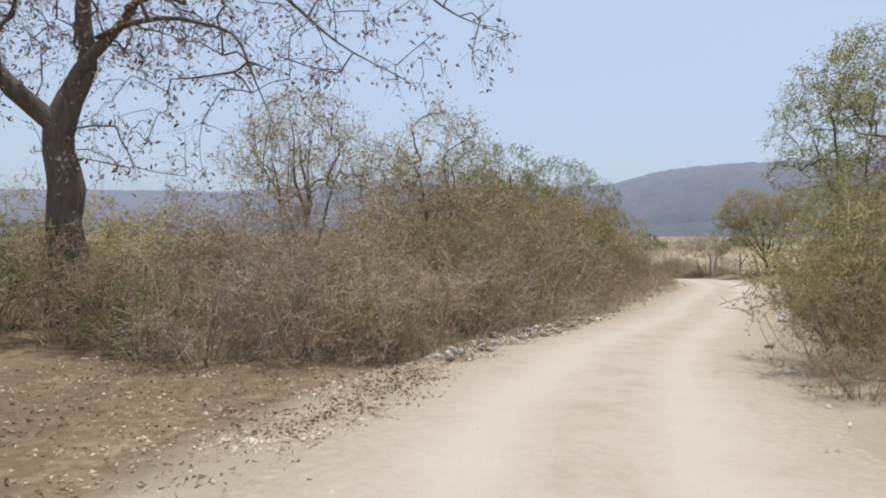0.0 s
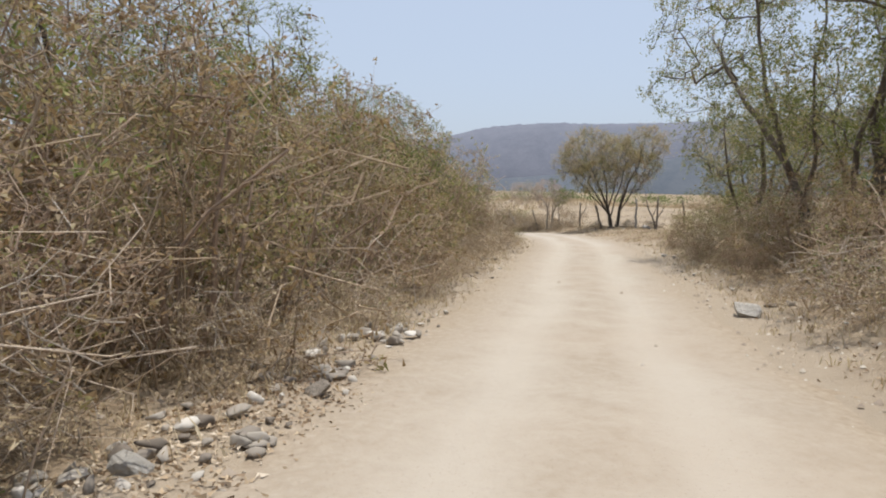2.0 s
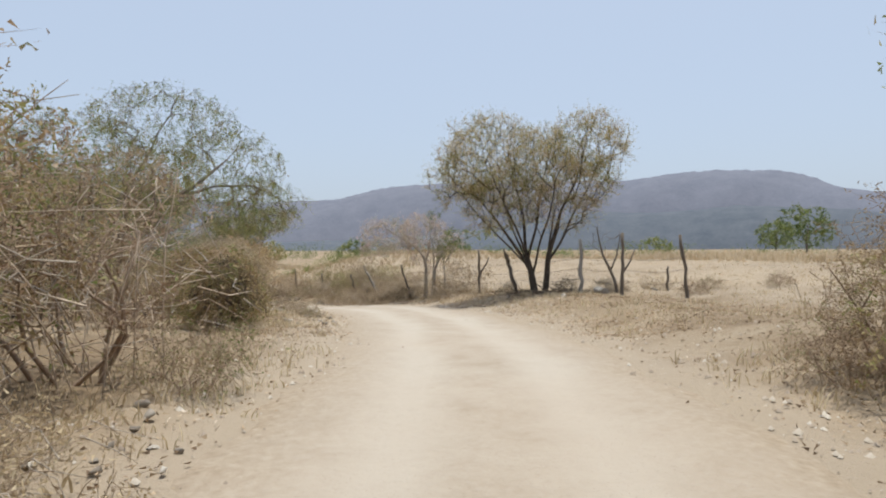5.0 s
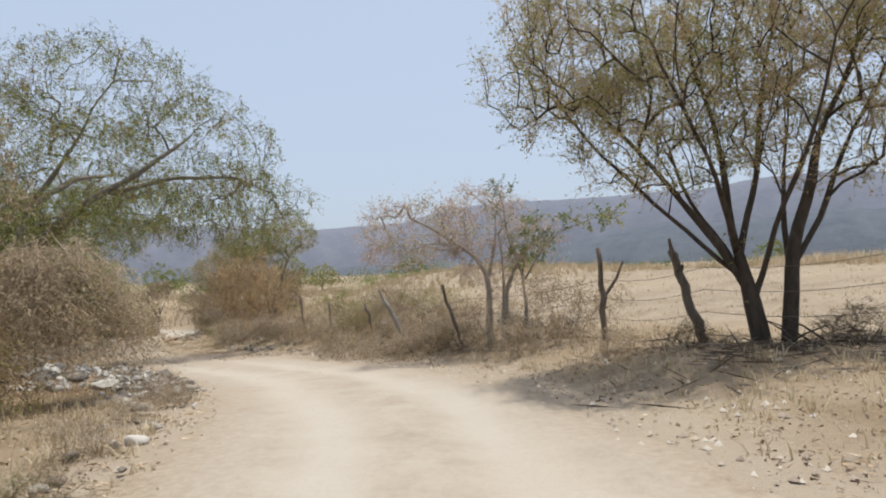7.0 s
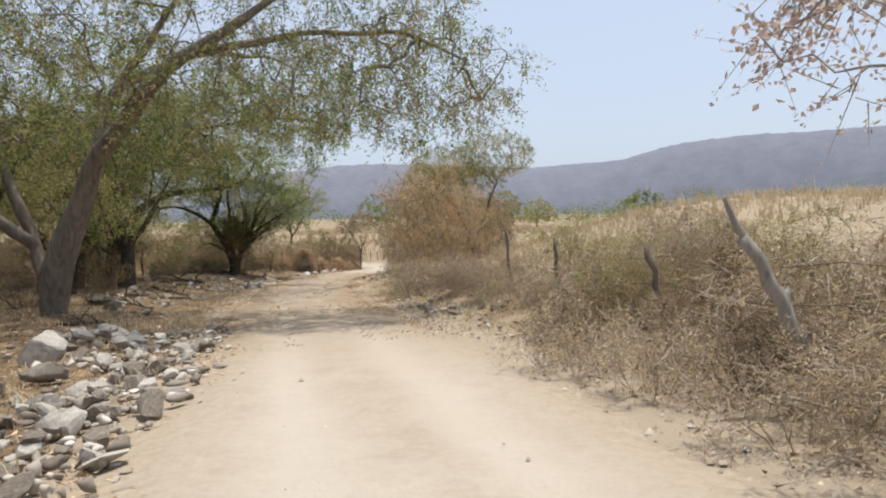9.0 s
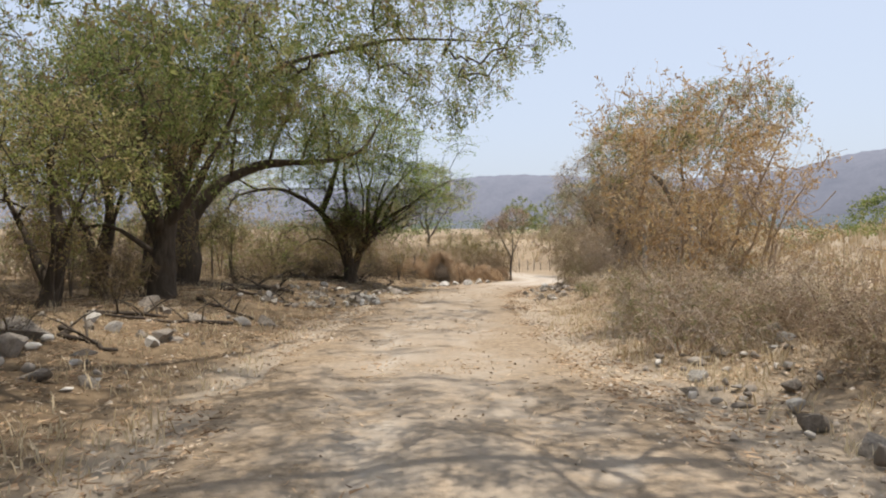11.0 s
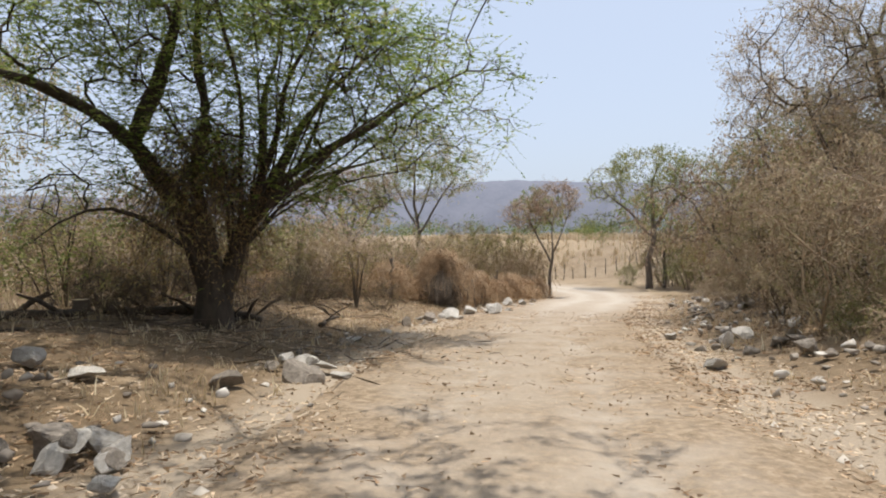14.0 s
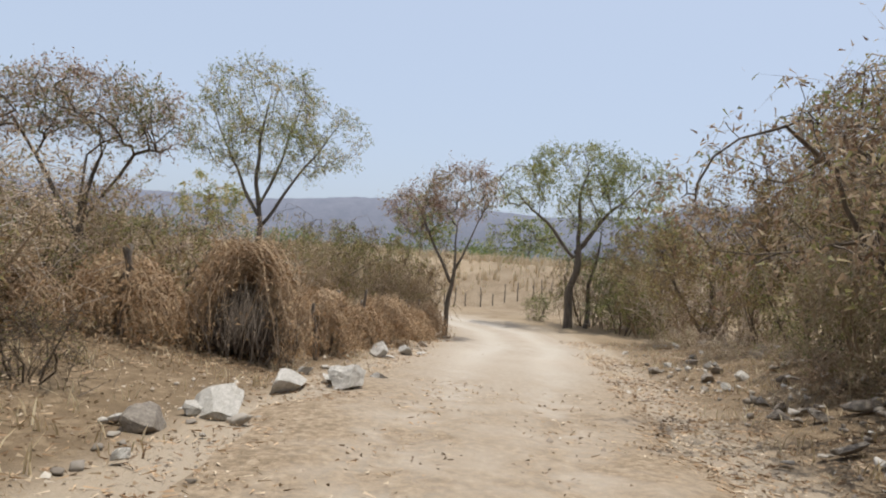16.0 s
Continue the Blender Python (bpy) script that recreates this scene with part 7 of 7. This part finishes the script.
# dry vines draped over the old fence, hollow underneath
def vine_heap(x, y, w, tall, seed, label, count=260, hollow=0.0, clear=0.0, leaf=VINE, stem=None, loose=0.085):
    rng = np.random.default_rng(seed)
    root = thing("vine_heap", (x, y, gz(x, y) - 0.05), label, "dry vines", "dry vine heaps")
    t = np.linspace(0, 1, 5)
    heap, spots = Heap(), []
    for _ in range(count):
        a = rng.uniform(0, 2 * np.pi)
        if abs((a + 1.2 + np.pi) % (2 * np.pi) - np.pi) < hollow * rng.uniform(0.8, 1.3):
            continue
        r0, r1, top = w * rng.uniform(0, 0.25), w * rng.uniform(0.55, 1.1), tall * rng.uniform(0.7, 1.03)
        low = rng.uniform(0, 0.35) * tall
        r = r0 + (r1 - r0) * t ** 0.8
        b = a + rng.normal(0, 0.35) * t
        p = np.stack([np.cos(b) * r, np.sin(b) * r, low + (top - low) * (1 - t ** 1.7 * (1 - clear * rng.uniform(0.3, 1.2)))], 1) + rng.normal(0, loose, (5, 3)) * np.array([1, 1, 0.7])
        p[:, 2] = np.maximum(p[:, 2], 0.03)
        v, f = tube(p, 0.006 * np.array([0.7, 1.1, 1.0, 0.8, 0.4]), 3)
        heap.add(v, f)
        spots.append(p[1:])
    tagged(part("stalk_mass", heap.mesh("vine_stems", stem or VINE_STEM), root), kind="stuff")
    sp = np.concatenate(spots)
    per = 8 if clear else 4
    c = np.repeat(sp, per, 0) + rng.normal(0, .09 if clear else .07, (len(sp) * per, 3))
    c[:, 2] = np.maximum(c[:, 2], 0.03)
    m = len(c)
    v, f = blades(c, rng.normal(0, .8, (m, 3)) + np.array([0, 0, -0.5]), 0.085 * rng.uniform(.5, 1.4, m), 0.026 * rng.uniform(.5, 1.3, m), rng, True)
    tagged(part("foliage", mesh_of("vine_leaves", v, f, leaf), root), kind="stuff")
    if hollow:          # dark stems added inside to stand in for the hollow's deep shade
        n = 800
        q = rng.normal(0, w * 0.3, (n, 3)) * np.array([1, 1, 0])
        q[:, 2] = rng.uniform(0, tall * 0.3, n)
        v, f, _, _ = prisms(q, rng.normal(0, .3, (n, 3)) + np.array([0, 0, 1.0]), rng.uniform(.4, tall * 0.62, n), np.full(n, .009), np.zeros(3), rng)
        tagged(part("inner_mass", mesh_of("vine_shade_stems", v, f, TWIG_DARK), root), kind="stuff")
    return root


VINE_STEM = bark_material("vine_stem", (0.28, 0.185, 0.11), (0.58, 0.43, 0.285), 16)
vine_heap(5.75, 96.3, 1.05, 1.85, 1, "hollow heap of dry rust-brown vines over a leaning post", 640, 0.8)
for k, (vx, vy, vw, vt) in enumerate(((4.3, 95.5, 0.95, 1.1), (6.4, 98.4, 0.9, 1.2), (6.8, 100.2, 0.75, 0.85), (7.2, 101.7, 0.95, 1.15), (7.7, 103.4, 0.7, 0.8), (7.9, 104.8, 0.85, 1.05), (3.2, 94.2, 1.05, 0.9), (1.6, 93.2, 1.05, 0.7), (-0.4, 92.8, 1.1, 0.6))):
    vine_heap(vx, vy, vw, vt, 2 + k, "low dry brown vines over a stake fence")
for k, (hy, hd, hw, ht) in enumerate(((41.1, -4.8, 0.9, 1.55), (42.7, -5.0, 1.05, 1.75), (44.3, -4.9, 0.95, 1.65), (46.0, -5.3, 1.05, 1.85), (47.7, -5.7, 1.05, 1.95), (49.3, -5.8, 1.25, 2.3))):
    hx, hy = at_side(hy, hd)
    vine_heap(hx, hy, hw, ht, 40 + k, "hedge bush curtained with hanging rust-brown vines", 330, 0.0, 0.12, LEAF_VINE if k % 2 else LEAF_RUST, VINE_STEM if k % 2 else TWIG_DARK, 0.13)
vine_heap(13.3, 51.0, 1.75, 2.7, 50, "arching bush hung with pale dry vines", 560, 0.0, 0.45, LEAF_DRAPE, TWIG, 0.17)
for k, (px_, py_) in enumerate(((4.4, 95.2), (3.0, 93.4), (5.5, 96.6))):
    crooked_post("fence_post", px_, py_, 1.25, 0.06, (0.05, 0), POST, False, 200 + k, "dark old post under dry vines", "old fence posts")


vine_heap(4.1, 86.2, 1.15, 3.4, 60, "dead brown vines and twigs hanging round a thick trunk", 300, 0.0, 0.5, LEAF_VINE, TWIG_DARK, 0.2)


# ---- things on the ground under the trees ----
def log(x0, y0, x1, y1, r, seed, label, name="fallen_log"):
    rng = np.random.default_rng(seed)
    root = thing(name, (x0, y0, gz(x0, y0)), label, "log" if name == "fallen_log" else "branch", "" if name == "fallen_log" else "fallen branches")
    t = np.linspace(0, 1, 10)
    xs, ys = x0 + (x1 - x0) * t, y0 + (y1 - y0) * t
    p = np.stack([xs - x0 + rng.normal(0, .05, 10), ys - y0 + rng.normal(0, .05, 10), ground_z(xs, ys) - root.location[2] + r * 0.75], 1)
    rad = r * (1 - 0.45 * t) * rng.uniform(.9, 1.1, 10)
    v, f = tube(p, rad, 8)
    part("trunk", mesh_of("log", v, [f, np.arange(8)[None, ::-1], np.arange(8)[None] + len(v) - 8], BARK_DARK, True), root)
    for k in range(4):
        j = int(rng.integers(2, 9))
        a = rng.uniform(0, 6.28)
        q = p[j] + np.array([[0, 0, 0], [math.cos(a) * .3, math.sin(a) * .3, .22], [math.cos(a) * .6, math.sin(a) * .6, .35]])
        v, f = tube(q, [r * .4, r * .3, r * .12], 5)
        part("broken_branch", mesh_of("log_branch", v, f, BARK_DARK, True), root)


log(3.6, 77.4, 5.8, 77.9, 0.11, 1, "dark fallen trunk among stones")
log(2.0, 86.2, 4.6, 87.2, 0.10, 2, "thin fallen trunk with broken branches")
log(0.2, 84.6, 2.4, 85.2, 0.12, 3, "fallen dark trunk beside a stump")
log(15.2, 95.5, 17.6, 96.6, 0.06, 4, "pale dead branch on the bank")


rngb = np.random.default_rng(44)
for k, (bx, by) in enumerate(((8.6, 63.2), (7.4, 67.8), (6.2, 69.6), (8.0, 71.2), (5.6, 73.4), (4.4, 76.2), (3.2, 83.6), (1.4, 81.6), (4.0, 86.0), (5.2, 88.4), (3.0, 88.0), (-0.6, 85.8), (0.8, 90.8), (14.0, 84.4), (14.6, 93.8), (14.9, 95.6), (15.0, 98.0), (24.2, 45.0))):
    ba, bl = rngb.uniform(0, 6.28), rngb.uniform(0.9, 2.4)
    log(bx, by, bx + math.cos(ba) * bl, by + math.sin(ba) * bl, rngb.uniform(0.025, 0.055), 20 + k, "thin dry fallen branch on leaf litter", "fallen_branch")


def stump(x, y):
    root = thing("stump", (x, y, gz(x, y) - 0.05), "short stump with a pale fresh cut", "stump")
    z = np.array([0, .12, .25, .36])
    v, f = tube(np.stack([0 * z, 0 * z, z], 1), [.2, .15, .13, .13], 10)
    part("bark", mesh_of("stump_bark", v, f, BARK, True), root)
    a = np.arange(10) * 2 * np.pi / 10
    part("cut", mesh_of("stump_cut", np.stack([np.cos(a) * .128, np.sin(a) * .128, np.full(10, .362)], 1), np.arange(10)[None], CUT), root, "pale cut wood")


CUT, _nt, _b = material("cut_wood", 0.8, 0.2)
_nt.links.new(ramp(_nt, [(0.3, (0.5, 0.38, 0.22)), (0.7, (0.7, 0.58, 0.4))], tex(_nt, 12)), _b.inputs["Base Color"])
stump(2.2, 85.5)


def sapling(x, y, tall, seed):
    """Thin bare shoots from one foot."""
    rng = np.random.default_rng(seed)
    stems = []
    for k in range(int(rng.integers(2, 5))):
        a, l = rng.uniform(0, 6.28), rng.uniform(.1, .35)
        stems.append(([(0, 0, 0), (math.cos(a) * l * .4, math.sin(a) * l * .4, tall * .5), (math.cos(a) * l * tall * .6, math.sin(a) * l * tall * .6, tall)], 0.03))
    plant("sapling", (x, y, gz(x, y) - .03), stems, [((0, 0, tall * .85), (tall * .4, tall * .4, tall * .3))], "thin dark sapling with dry hanging leaves", "sapling", "bare saplings", seed=seed, targets=int(24 * tall),
          bark=BARK, leaf=LEAF_VINE, twig=TWIG_DARK, twigs=4, leaves=4 if tall > 1 else 2, twig_len=.2 + .1 * tall, hang=.5, tip=.005, power=.42)


for k, (sx, sy, st) in enumerate(((-1.6, 84.5, 2.4), (0.2, 83.2, 2.6), (-2.6, 82.0, 2.5), (-3.2, 87.5, 1.8), (-0.4, 87.8, 2.2), (1.4, 88.6, 1.6), (-4.6, 83.6, 2.0), (-6.4, 88.0, 2.0), (3.0, 91.6, 1.6), (1.2, 92.2, 1.8), (-0.2, 80.8, 2.0), (4.6, 91.8, 1.4), (4.2, 74.5, 2.0), (2.6, 72.8, 2.2), (0.4, 74.6, 2.4), (4.6, 70.4, 1.7), (10.8, 50.0, 0.9))):
    sapling(sx, sy, st, 500 + k)
